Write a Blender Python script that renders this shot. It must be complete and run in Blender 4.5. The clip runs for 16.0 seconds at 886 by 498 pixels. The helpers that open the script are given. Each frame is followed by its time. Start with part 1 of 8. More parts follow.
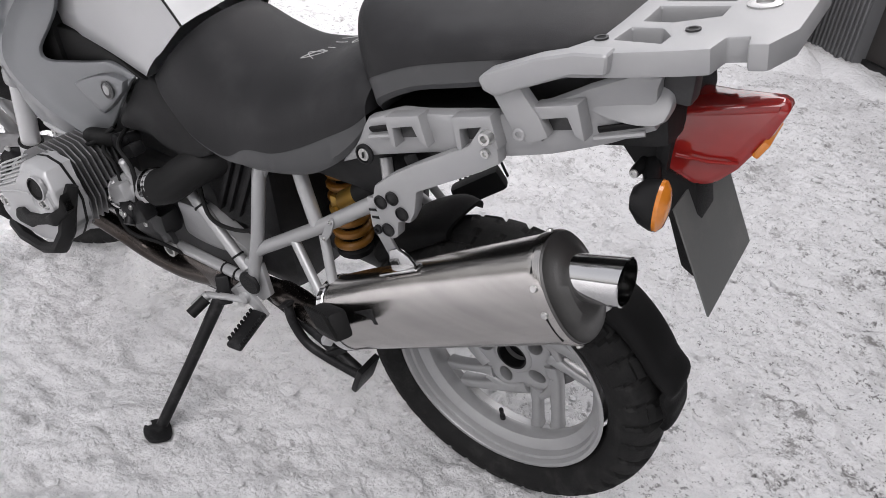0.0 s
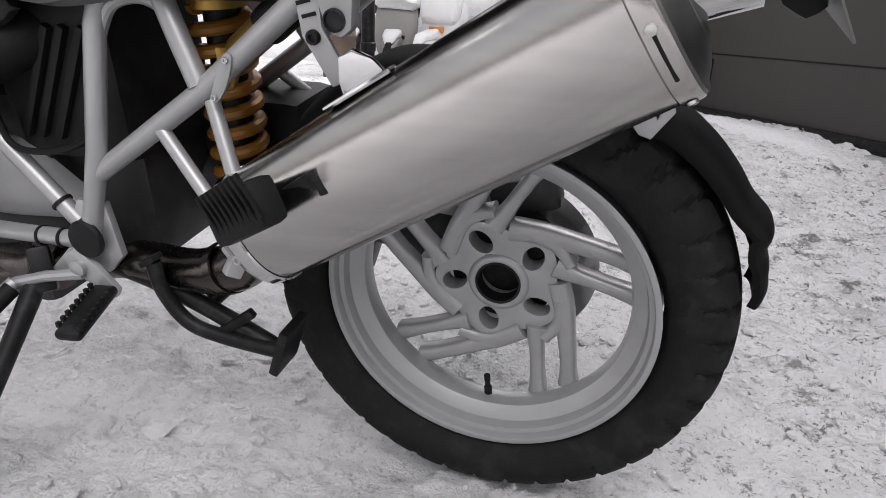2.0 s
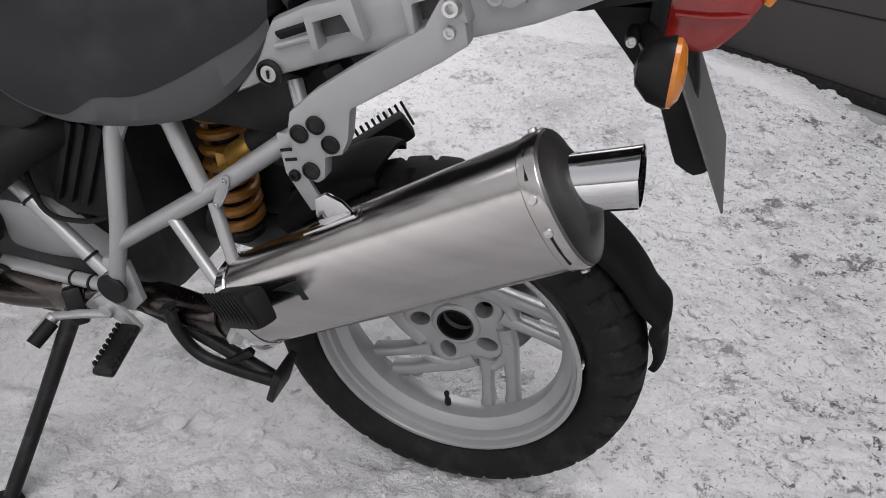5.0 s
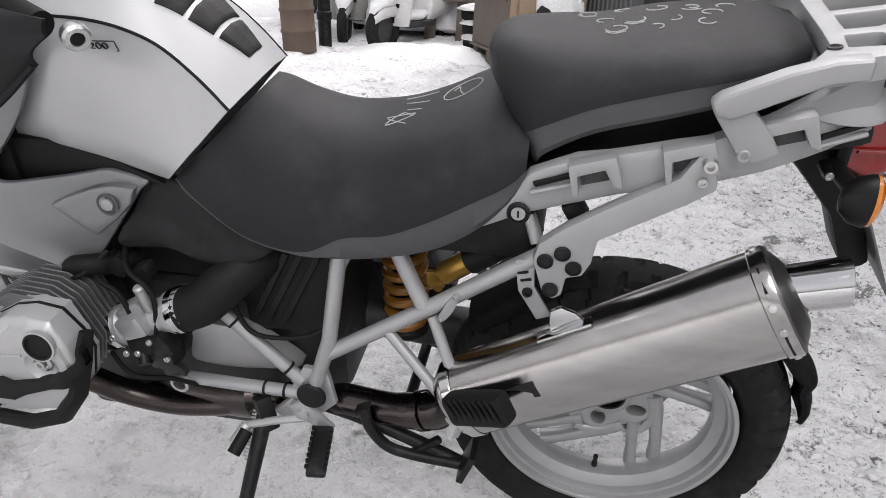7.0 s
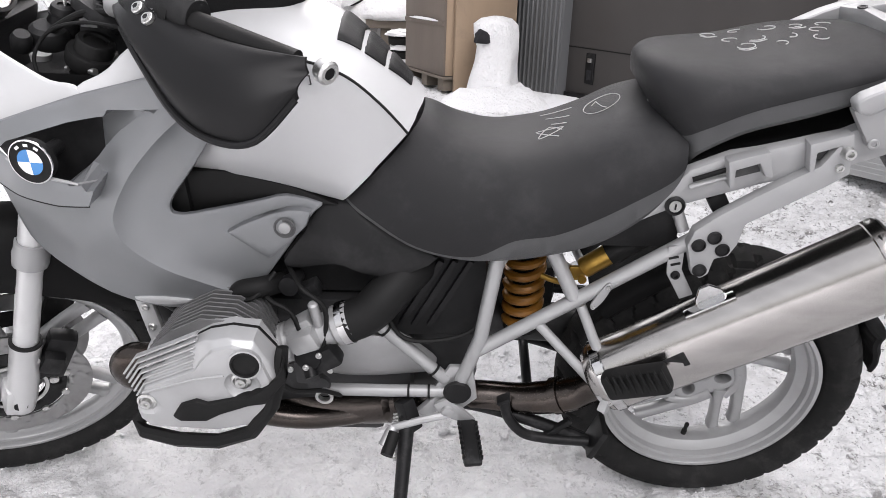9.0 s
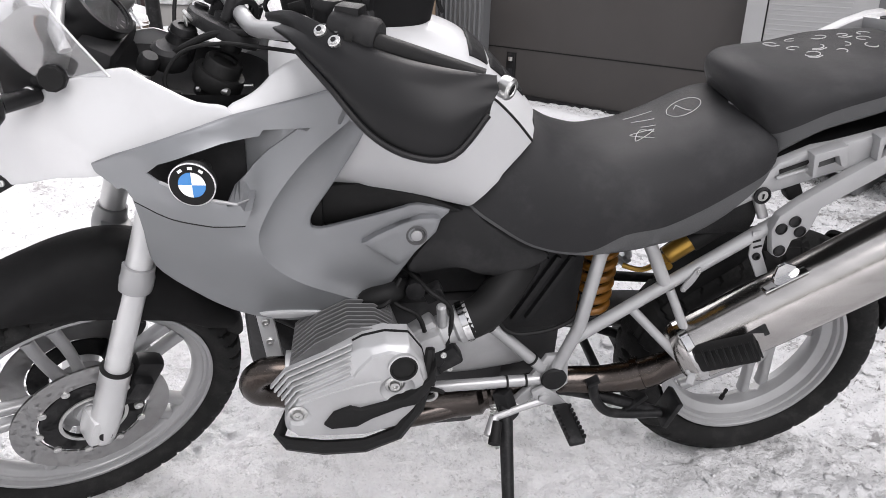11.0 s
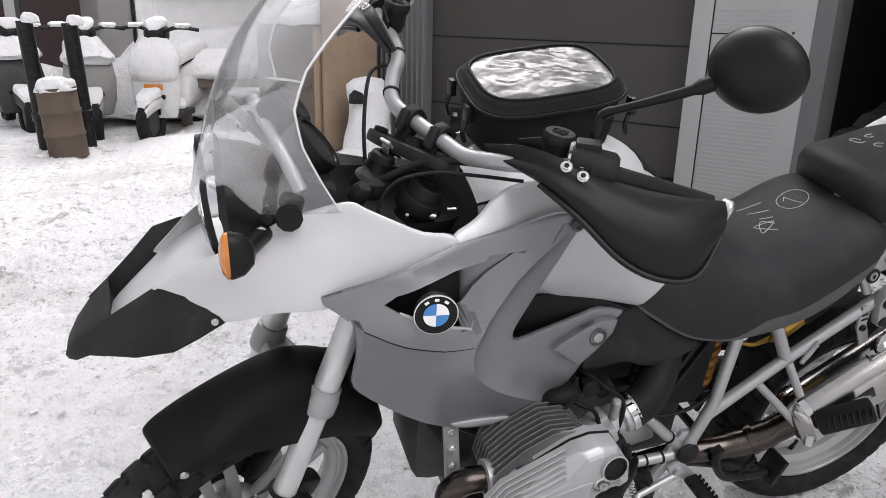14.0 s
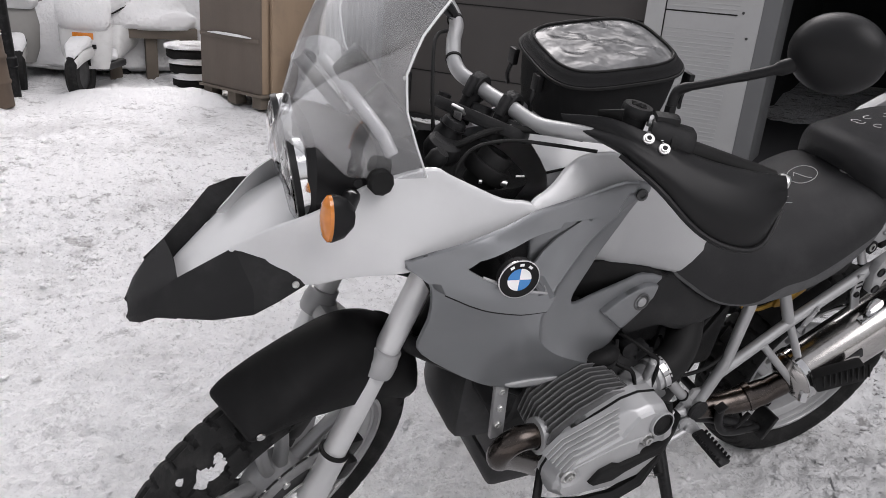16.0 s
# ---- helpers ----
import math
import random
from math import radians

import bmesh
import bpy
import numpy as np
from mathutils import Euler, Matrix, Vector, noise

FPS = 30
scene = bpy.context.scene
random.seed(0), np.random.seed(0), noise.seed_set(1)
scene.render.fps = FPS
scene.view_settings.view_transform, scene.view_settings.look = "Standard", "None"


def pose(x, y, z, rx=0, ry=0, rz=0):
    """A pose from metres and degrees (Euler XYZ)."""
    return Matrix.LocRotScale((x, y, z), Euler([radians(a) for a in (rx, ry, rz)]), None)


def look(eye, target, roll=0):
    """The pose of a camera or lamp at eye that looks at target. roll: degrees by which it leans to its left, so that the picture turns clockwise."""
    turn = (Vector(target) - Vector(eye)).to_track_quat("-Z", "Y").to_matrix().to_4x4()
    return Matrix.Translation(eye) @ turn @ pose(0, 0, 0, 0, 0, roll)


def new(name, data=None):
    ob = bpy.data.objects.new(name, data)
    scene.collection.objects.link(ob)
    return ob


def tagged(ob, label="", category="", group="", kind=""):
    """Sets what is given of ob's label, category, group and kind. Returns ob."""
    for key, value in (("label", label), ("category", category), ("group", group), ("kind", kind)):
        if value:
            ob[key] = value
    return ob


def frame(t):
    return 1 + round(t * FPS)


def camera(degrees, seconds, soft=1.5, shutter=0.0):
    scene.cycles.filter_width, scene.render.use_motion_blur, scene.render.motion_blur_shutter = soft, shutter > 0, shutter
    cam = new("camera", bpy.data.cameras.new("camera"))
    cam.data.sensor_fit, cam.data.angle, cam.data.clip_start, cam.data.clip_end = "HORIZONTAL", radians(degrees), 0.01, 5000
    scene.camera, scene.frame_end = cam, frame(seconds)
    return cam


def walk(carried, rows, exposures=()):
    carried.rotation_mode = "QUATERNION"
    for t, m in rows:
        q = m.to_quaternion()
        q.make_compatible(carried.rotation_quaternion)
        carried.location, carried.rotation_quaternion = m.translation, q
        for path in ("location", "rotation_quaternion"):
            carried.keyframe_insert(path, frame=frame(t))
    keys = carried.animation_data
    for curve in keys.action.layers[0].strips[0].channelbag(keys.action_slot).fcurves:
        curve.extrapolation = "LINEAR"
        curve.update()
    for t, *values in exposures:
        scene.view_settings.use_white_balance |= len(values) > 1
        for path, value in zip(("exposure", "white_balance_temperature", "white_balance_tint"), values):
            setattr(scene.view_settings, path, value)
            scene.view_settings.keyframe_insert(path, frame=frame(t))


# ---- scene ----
# the camera's own drift of exposure, seconds, stops, kelvin, tint
EXPOSURES = [(0.0, 0.8, 6450, 15), (0.6, 0.76, 6450, 15), (1.5, 0.58, 6450, 15), (2.5, 0.94, 6450, 15), (3.2, 0.98, 6450, 15), (5.5, 0.6, 6450, 15), (6.5, 0.7, 6450, 15), (7.5, 0.94, 6450, 15), (9.0, 1.18, 6450, 15), (12.5, 1.04, 6450, 15), (14.0, 0.66, 6450, 15), (16.0, 0.5, 6450, 15)]
cam = camera(62.46, 16.0, soft=0.65)
# t, eye x y z, turn x y z
ROWS = [
    (0.0, -0.4417, 1.1552, 1.1949, 60.839, -6.113, -146.638),
    (0.5, -0.2796, 1.1951, 1.1318, 60.905, -6.795, -153.442),
    (1.0, -0.1691, 1.1701, 1.0348, 60.873, -7.713, -160.473),
    (1.5, -0.1663, 1.0569, 0.8069, 67.529, -5.733, -161.913),
    (2.0, -0.1876, 1.0083, 0.6566, 73.117, -4.089, -162.477),
    (2.5, -0.1994, 0.9888, 0.6476, 73.265, -3.049, -163.198),
    (3.0, -0.2034, 0.9938, 0.6504, 73.167, -3.276, -162.902),
    (3.2, -0.2030, 1.0016, 0.6511, 73.706, -3.174, -163.129),
    (5.3, -0.2490, 1.1028, 1.0506, 62.534, -5.159, -161.403),
    (5.5, -0.2480, 1.1219, 1.0952, 62.097, -4.946, -160.993),
    (6.0, -0.1559, 1.2074, 1.1249, 62.728, -5.119, -163.626),
    (6.5, -0.0156, 1.2837, 1.1428, 65.372, -3.287, -170.771),
    (7.0, 0.1349, 1.2852, 1.1110, 67.078, -3.015, -168.931),
    (7.5, 0.2630, 1.2912, 1.1046, 65.993, -1.364, -172.490),
    (8.0, 0.3900, 1.3645, 1.1097, 66.910, -1.434, -175.193),
    (8.5, 0.4883, 1.4347, 1.1072, 68.413, -1.914, -177.454),
    (9.0, 0.5490, 1.4688, 1.1112, 69.202, -1.728, -178.136),
    (9.5, 0.6094, 1.4651, 1.1077, 69.181, -2.790, -177.534),
    (9.7, 0.6462, 1.4461, 1.1021, 69.116, -1.888, -178.340),
    (11.8, 1.1522, 1.5752, 1.1857, 69.779, -3.568, -191.550),
    (12.0, 1.1780, 1.5827, 1.2026, 70.722, -3.914, -191.224),
    (12.5, 1.2350, 1.5952, 1.2394, 70.885, -3.418, -190.474),
    (13.0, 1.2954, 1.5619, 1.2388, 71.303, -1.502, -192.911),
    (13.5, 1.4022, 1.4750, 1.2362, 72.440, 0.475, -194.439),
    (14.0, 1.5123, 1.4119, 1.2646, 72.325, -1.324, -197.935),
    (14.5, 1.6577, 1.4029, 1.2982, 72.217, -2.396, -202.360),
    (15.0, 1.7629, 1.3837, 1.2986, 71.207, -1.727, -205.384),
    (15.5, 1.7880, 1.3710, 1.2860, 70.422, -1.963, -206.678),
    (16.0, 1.7708, 1.3388, 1.2604, 69.881, -4.385, -204.036),
]
walk(cam, [(t, pose(x, y, z, rx, ry, rz)) for t, x, y, z, rx, ry, rz in ROWS], EXPOSURES)

# ---- light: a bright overcast winter day ----
world = bpy.data.worlds.new("overcast")
scene.world = world
world.use_nodes = True
wn, wl = world.node_tree.nodes, world.node_tree.links
sky = wn.new("ShaderNodeTexSky")
sky.sky_type, sky.sun_disc = "NISHITA", False
sky.sun_elevation, sky.sun_rotation = radians(48), radians(200)
sky.air_density, sky.dust_density = 2.0, 6.0
grey = wn.new("ShaderNodeHueSaturation")
grey.inputs["Saturation"].default_value = 0.12
wl.new(sky.outputs[0], grey.inputs["Color"])
wl.new(grey.outputs[0], wn["Background"].inputs["Color"])
wn["Background"].inputs["Strength"].default_value = 0.136

sun_data = bpy.data.lights.new("sun", "SUN")
sun_data.energy, sun_data.angle, sun_data.color = 1.2, radians(40), (1.0, 0.985, 0.97)
sun = new("sun", sun_data)
sun.matrix_world = look((0, 0, 8), (0.7, -2.2, 5.44))


# ---- materials ----
def material(name, colour, rough=0.5, metal=0.0, vary=0.08, size=25.0, bump=0.0, grain=300.0, coat=0.0,
             rough_vary=0.08, stretch=(1, 1, 1), dirt=0.0, dirt_colour=(0.25, 0.24, 0.23), dirt_size=9.0, per_piece=0.0, spin=0.0, **extra):
    """A worn surface: colour and roughness drift at one scale, fine grain at another, optional dust patches."""
    m = bpy.data.materials.new(name)
    m.use_nodes = True
    n, l = m.node_tree.nodes, m.node_tree.links
    b = n["Principled BSDF"]
    tc, mp = n.new("ShaderNodeTexCoord"), n.new("ShaderNodeMapping")
    mp.inputs["Scale"].default_value = stretch
    mp.inputs["Rotation"].default_value = (0, radians(spin), 0)
    l.new(tc.outputs["Object"], mp.inputs["Vector"])
    big = n.new("ShaderNodeTexNoise")
    big.inputs["Scale"].default_value, big.inputs["Detail"].default_value = size, 5
    l.new(mp.outputs[0], big.inputs["Vector"])
    mix = n.new("ShaderNodeMixRGB")
    mix.inputs["Color1"].default_value = (*[max(0, c * (1 - vary)) for c in colour], 1)
    mix.inputs["Color2"].default_value = (*[min(1, c * (1 + vary)) for c in colour], 1)
    l.new(big.outputs["Fac"], mix.inputs["Fac"])
    last = mix.outputs[0]
    if per_piece:
        info, hsv, mr = n.new("ShaderNodeObjectInfo"), n.new("ShaderNodeHueSaturation"), n.new("ShaderNodeMapRange")
        mr.inputs["To Min"].default_value, mr.inputs["To Max"].default_value = 1 - per_piece, 1 + per_piece
        l.new(info.outputs["Random"], mr.inputs["Value"])
        l.new(mr.outputs[0], hsv.inputs["Value"])
        l.new(last, hsv.inputs["Color"])
        last = hsv.outputs[0]
    if dirt:
        dn, ramp, dm = n.new("ShaderNodeTexNoise"), n.new("ShaderNodeValToRGB"), n.new("ShaderNodeMixRGB")
        dn.inputs["Scale"].default_value, dn.inputs["Detail"].default_value = dirt_size, 8
        dn.inputs["Roughness"].default_value = 0.7
        l.new(tc.outputs["Object"], dn.inputs["Vector"])
        ramp.color_ramp.elements[0].position, ramp.color_ramp.elements[1].position = 0.5, 0.72
        ramp.color_ramp.elements[1].color = (dirt, dirt, dirt, 1)
        l.new(dn.outputs["Fac"], ramp.inputs[0])
        l.new(ramp.outputs[0], dm.inputs["Fac"])
        l.new(last, dm.inputs["Color1"])
        dm.inputs["Color2"].default_value = (*dirt_colour, 1)
        last = dm.outputs[0]
    l.new(last, b.inputs["Base Color"])
    rr = n.new("ShaderNodeMapRange")
    rr.inputs["To Min"].default_value, rr.inputs["To Max"].default_value = max(0.02, rough - rough_vary), min(1, rough + rough_vary)
    fine = n.new("ShaderNodeTexNoise")
    fine.inputs["Scale"].default_value, fine.inputs["Detail"].default_value = grain, 3
    l.new(mp.outputs[0], fine.inputs["Vector"])
    l.new(fine.outputs["Fac"], rr.inputs["Value"])
    l.new(rr.outputs[0], b.inputs["Roughness"])
    if bump:
        bp = n.new("ShaderNodeBump")
        bp.inputs["Strength"].default_value, bp.inputs["Distance"].default_value = bump, 0.002
        l.new(fine.outputs["Fac"], bp.inputs["Height"])
        l.new(bp.outputs[0], b.inputs["Normal"])
    b.inputs["Metallic"].default_value = metal
    b.inputs["Coat Weight"].default_value = coat
    b.inputs["Coat Roughness"].default_value = 0.08
    for k, v in extra.items():
        b.inputs[k].default_value = v
    return m


DULL = {"Specular IOR Level": 0.2}
SILVER = material("matt silver-grey paint", (0.20, 0.207, 0.215), 0.37, 0.5, 0.05, 14, 0.03, 900, 0.15, dirt=0.12)
PALE = material("pale silver-white paint", (0.41, 0.415, 0.42), 0.36, 0.25, 0.03, 12, 0.02, 900, 0.25, dirt=0.08)
WHITE = material("white silver paint", (0.53, 0.535, 0.54), 0.36, 0.12, 0.03, 12, 0.02, 900, 0.3, dirt=0.08)
VINYL = material("black seat vinyl", (0.0165, 0.0165, 0.0175), 0.5, 0, 0.2, 9, 0.35, 1100, dirt=0.10, dirt_colour=(0.13, 0.13, 0.13), **DULL)
SKIRT = material("dark grey textured plastic", (0.060, 0.061, 0.063), 0.55, 0, 0.12, 15, 0.3, 1400, dirt=0.1)
PLASTIC = material("black textured plastic", (0.011, 0.011, 0.0115), 0.5, 0, 0.2, 18, 0.3, 1300, dirt=0.12, dirt_colour=(0.12, 0.12, 0.12), **DULL)
MUD = material("matt black mudguard plastic", (0.006, 0.006, 0.0062), 0.6, 0, 0.2, 18, 0.3, 1300, dirt=0.15, dirt_colour=(0.03, 0.03, 0.03), **{"Specular IOR Level": 0.12})
GUARD = material("black moulded guard plastic", (0.009, 0.009, 0.0095), 0.38, 0, 0.2, 10, 0.12, 1300, **DULL)
RUBBER = material("tyre rubber", (0.009, 0.009, 0.009), 0.72, 0, 0.3, 30, 0.5, 500, dirt=0.25, dirt_colour=(0.07, 0.068, 0.065), dirt_size=22, **DULL)
GRIP = material("black rubber", (0.008, 0.008, 0.008), 0.6, 0, 0.2, 30, 0.2, 700, **DULL)
FRAME = material("silver frame paint", (0.36, 0.363, 0.366), 0.38, 0.45, 0.05, 20, 0.04, 800, 0.1, dirt=0.2)
CAST = material("cast light alloy", (0.43, 0.433, 0.436), 0.42, 0.55, 0.07, 25, 0.25, 700, dirt=0.2)
RACKGREY = material("grey painted rack alloy", (0.33, 0.333, 0.336), 0.42, 0.3, 0.05, 18, 0.12, 900, dirt=0.12)
RIM = material("silver wheel paint", (0.37, 0.373, 0.376), 0.36, 0.4, 0.05, 22, 0.03, 700, 0.1, dirt=0.45, dirt_colour=(0.3, 0.295, 0.29), dirt_size=16)
ENGINE = material("silver engine paint", (0.42, 0.423, 0.427), 0.38, 0.4, 0.05, 20, 0.06, 800, dirt=0.15)
FINS = material("cooling fin alloy", (0.23, 0.23, 0.232), 0.45, 0.6, 0.1, 25, 0.1, 600, dirt=0.35, dirt_colour=(0.12, 0.12, 0.12))
STEEL = material("brushed stainless steel", (0.46, 0.445, 0.43), 0.2, 1.0, 0.24, 7, 0.015, 130, stretch=(0.35, 2, 5), rough_vary=0.07, spin=31)
CHROME = material("bright steel", (0.62, 0.62, 0.62), 0.10, 1.0, 0.05, 20, 0, 200)
BLUED = material("heat-tinted exhaust steel", (0.085, 0.074, 0.068), 0.25, 1.0, 0.6, 9, 0.05, 300, dirt=0.5, dirt_colour=(0.10, 0.072, 0.052), dirt_size=11)
ZINC = material("zinc-plated bolt", (0.58, 0.58, 0.57), 0.3, 0.9, 0.1, 60, 0.1, 500)
GOLD = material("gold anodised alloy", (0.42, 0.25, 0.05), 0.33, 0.75, 0.15, 30, 0.05, 500, dirt=0.3, dirt_colour=(0.1, 0.08, 0.05), dirt_size=30)
SPRING = material("yellow-gold painted spring", (0.27, 0.115, 0.014), 0.35, 0.2, 0.15, 40, 0.05, 500, dirt=0.55, dirt_colour=(0.12, 0.08, 0.04), dirt_size=40)
DISC = material("brake disc steel", (0.36, 0.36, 0.36), 0.32, 0.95, 0.15, 30, 0.1, 500, dirt=0.3, dirt_colour=(0.2, 0.17, 0.15))
BLACKMETAL = material("black painted metal", (0.010, 0.010, 0.0105), 0.42, 0.1, 0.25, 30, 0.1, 700, dirt=0.25, dirt_colour=(0.10, 0.10, 0.10), dirt_size=25, **DULL)
DARKGREY = material("dark grey engine casting", (0.030, 0.030, 0.031), 0.5, 0.2, 0.2, 20, 0.2, 500, dirt=0.3, dirt_colour=(0.14, 0.14, 0.14))
CHALK = material("white chalk", (0.42, 0.42, 0.415), 0.9, 0, 0.3, 150, 0, 400)
FORK = material("bright fork alloy", (0.58, 0.583, 0.586), 0.32, 0.35, 0.04, 20, 0.05, 700, 0.1, dirt=0.12)
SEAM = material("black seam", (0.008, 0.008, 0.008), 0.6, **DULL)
BADGEBLUE = material("blue enamel", (0.035, 0.20, 0.50), 0.2, 0, 0.03, 20, 0, 300, 0.5)
BADGEWHITE = material("white enamel", (0.82, 0.82, 0.82), 0.2, 0, 0.03, 20, 0, 300, 0.5)
PLATE = material("bare aluminium plate back", (0.12, 0.123, 0.12), 0.5, 0.3, 0.06, 8, 0.04, 500, dirt=0.25)
RED = material("red lens", (0.24, 0.014, 0.012), 0.10, 0, 0.12, 40, 0, 200, 0.6)
AMBER = material("amber lens", (0.55, 0.18, 0.02), 0.15, 0, 0.25, 60, 0.1, 150, 0.6)
LAMP = material("headlight reflector", (0.8, 0.8, 0.8), 0.08, 1.0, 0.04)
BAG = material("black bag fabric", (0.008, 0.008, 0.0085), 0.75, 0, 0.3, 30, 0.6, 1600, **DULL)
KEYGREY = material("worn lock metal", (0.4, 0.4, 0.39), 0.35, 0.9, 0.1, 60)


def sheet(name, tint, gloss):
    """A thin clear sheet: lets light through straight, and mirrors more at a slant."""
    m = bpy.data.materials.new(name)
    m.use_nodes = True
    n, l = m.node_tree.nodes, m.node_tree.links
    tr, gl, mx, fr = n.new("ShaderNodeBsdfTransparent"), n.new("ShaderNodeBsdfGlossy"), n.new("ShaderNodeMixShader"), n.new("ShaderNodeLayerWeight")
    tr.inputs["Color"].default_value = (*tint, 1)
    gl.inputs["Roughness"].default_value = gloss
    fr.inputs["Blend"].default_value = 0.22
    mr = n.new("ShaderNodeMapRange")
    mr.inputs["To Min"].default_value, mr.inputs["To Max"].default_value = 0.07, 0.62
    l.new(fr.outputs["Facing"], mr.inputs["Value"])
    l.new(mr.outputs[0], mx.inputs["Fac"])
    l.new(tr.outputs[0], mx.inputs[1])
    l.new(gl.outputs[0], mx.inputs[2])
    # light scuffs; the pale haze also paints in the screen's milky sky reflection
    df, no, cr, m2 = n.new("ShaderNodeBsdfDiffuse"), n.new("ShaderNodeTexNoise"), n.new("ShaderNodeMapRange"), n.new("ShaderNodeMixShader")
    df.inputs["Color"].default_value = (0.8, 0.8, 0.8, 1)
    no.inputs["Scale"].default_value = 6
    cr.inputs["From Min"].default_value, cr.inputs["From Max"].default_value = 0.35, 0.7
    cr.inputs["To Min"].default_value, cr.inputs["To Max"].default_value = 0.05, 0.13
    l.new(no.outputs["Fac"], cr.inputs["Value"])
    l.new(cr.outputs[0], m2.inputs["Fac"])
    l.new(mx.outputs[0], m2.inputs[1])
    l.new(df.outputs[0], m2.inputs[2])
    l.new(m2.outputs[0], n["Material Output"].inputs["Surface"])
    return m


def clear(name, tint, rough=0.02, ior=1.46):
    m = bpy.data.materials.new(name)
    m.use_nodes = True
    b = m.node_tree.nodes["Principled BSDF"]
    b.inputs["Base Color"].default_value = (*tint, 1)
    b.inputs["Roughness"].default_value = rough
    b.inputs["IOR"].default_value = ior
    b.inputs["Transmission Weight"].default_value = 1.0
    return m


SCREEN = sheet("clear windscreen plastic", (0.93, 0.935, 0.94), 0.03)
GLASS = clear("headlight glass", (0.95, 0.95, 0.95), 0.03)


def film_sheet(name):
    """Crinkled clear film over paper: glossy white and grey folds."""
    m = material(name, (0.09, 0.091, 0.093), 0.24, 0, 0.9, 14, 0, 300, 0.0, **{"Specular IOR Level": 0.35})
    n, l = m.node_tree.nodes, m.node_tree.links
    vo, bp = n.new("ShaderNodeTexNoise"), n.new("ShaderNodeBump")
    vo.inputs["Scale"].default_value, vo.inputs["Detail"].default_value = 24, 2
    bp.inputs["Strength"].default_value, bp.inputs["Distance"].default_value = 0.5, 0.012
    tc = n.new("ShaderNodeTexCoord")
    l.new(tc.outputs["Object"], vo.inputs["Vector"])
    l.new(vo.outputs["Fac"], bp.inputs["Height"])
    l.new(bp.outputs[0], n["Principled BSDF"].inputs["Normal"])
    return m


FILM = film_sheet("crinkled clear map film")


def snow_material(name, dirty):
    m = bpy.data.materials.new(name)
    m.use_nodes = True
    n, l = m.node_tree.nodes, m.node_tree.links
    b = n["Principled BSDF"]
    tc = n.new("ShaderNodeTexCoord")

    def noise_at(scale, detail=6, rough=0.6):
        t = n.new("ShaderNodeTexNoise")
        t.inputs["Scale"].default_value, t.inputs["Detail"].default_value, t.inputs["Roughness"].default_value = scale, detail, rough
        l.new(tc.outputs["Object"], t.inputs["Vector"])
        return t.outputs["Fac"]

    def ramp(src, a, c, top):
        r = n.new("ShaderNodeValToRGB")
        r.color_ramp.elements[0].position, r.color_ramp.elements[1].position = a, c
        r.color_ramp.elements[0].color, r.color_ramp.elements[1].color = (0, 0, 0, 1), (top, top, top, 1)
        l.new(src, r.inputs[0])
        return r.outputs[0]

    def blend(fac, c1, c2):
        mx = n.new("ShaderNodeMixRGB")
        l.new(fac, mx.inputs["Fac"])
        for key, c in (("Color1", c1), ("Color2", c2)):
            if isinstance(c, tuple):
                mx.inputs[key].default_value = (*c, 1)
            else:
                l.new(c, mx.inputs[key])
        return mx.outputs[0]

    col = blend(noise_at(5, 8), (0.82, 0.82, 0.825), (0.91, 0.91, 0.915))
    if dirty:
        col = blend(ramp(noise_at(34, 9, 0.8), 0.57, 0.64, 0.22), col, (0.62, 0.617, 0.615))
        col = blend(ramp(noise_at(110, 6, 0.75), 0.60, 0.65, 0.2), col, (0.55, 0.545, 0.54))
        # the driven lane behind the machine is dirtier than the rest of the yard
        sep, lane = n.new("ShaderNodeSeparateXYZ"), n.new("ShaderNodeMapRange")
        l.new(tc.outputs["Object"], sep.inputs[0])
        l.new(sep.outputs["X"], lane.inputs["Value"])
        for key, v in (("From Min", -1.0), ("From Max", 0.3), ("To Min", 1.35), ("To Max", 0.30)):
            lane.inputs[key].default_value = v

        # dirt weight also evens out light: less in the machine's shade, more on glaring far snow
        away = n.new("ShaderNodeMapRange")
        l.new(sep.outputs["Y"], away.inputs["Value"])
        for key, v in (("From Min", -2.2), ("From Max", -0.3), ("To Min", 0.75), ("To Max", 0.15)):
            away.inputs[key].default_value = v
        spread = n.new("ShaderNodeMath")
        spread.operation = "MAXIMUM"
        l.new(lane.outputs[0], spread.inputs[0])
        l.new(away.outputs[0], spread.inputs[1])

        def stained(src, a, c, top):
            mul = n.new("ShaderNodeMath")
            mul.operation = "MULTIPLY"
            l.new(ramp(src, a, c, top), mul.inputs[0])
            l.new(spread.outputs[0], mul.inputs[1])
            return mul.outputs[0]

        col = blend(stained(noise_at(1.6, 9, 0.78), 0.50, 0.62, dirty * 0.65), col, (0.40, 0.395, 0.39))
        col = blend(stained(noise_at(5.0, 10, 0.82), 0.55, 0.61, dirty), col, (0.20, 0.19, 0.185))
        col = blend(stained(noise_at(24.0, 8, 0.8), 0.575, 0.605, dirty), col, (0.10, 0.094, 0.09))
        col = blend(stained(noise_at(60.0, 6, 0.75), 0.60, 0.635, dirty), col, (0.035, 0.032, 0.03))
    l.new(col, b.inputs["Base Color"])
    b.inputs["Roughness"].default_value = 0.6
    b.inputs["Subsurface Weight"].default_value = 0.0
    bp, bp2 = n.new("ShaderNodeBump"), n.new("ShaderNodeBump")
    bp.inputs["Strength"].default_value, bp.inputs["Distance"].default_value = 1.0, 0.045
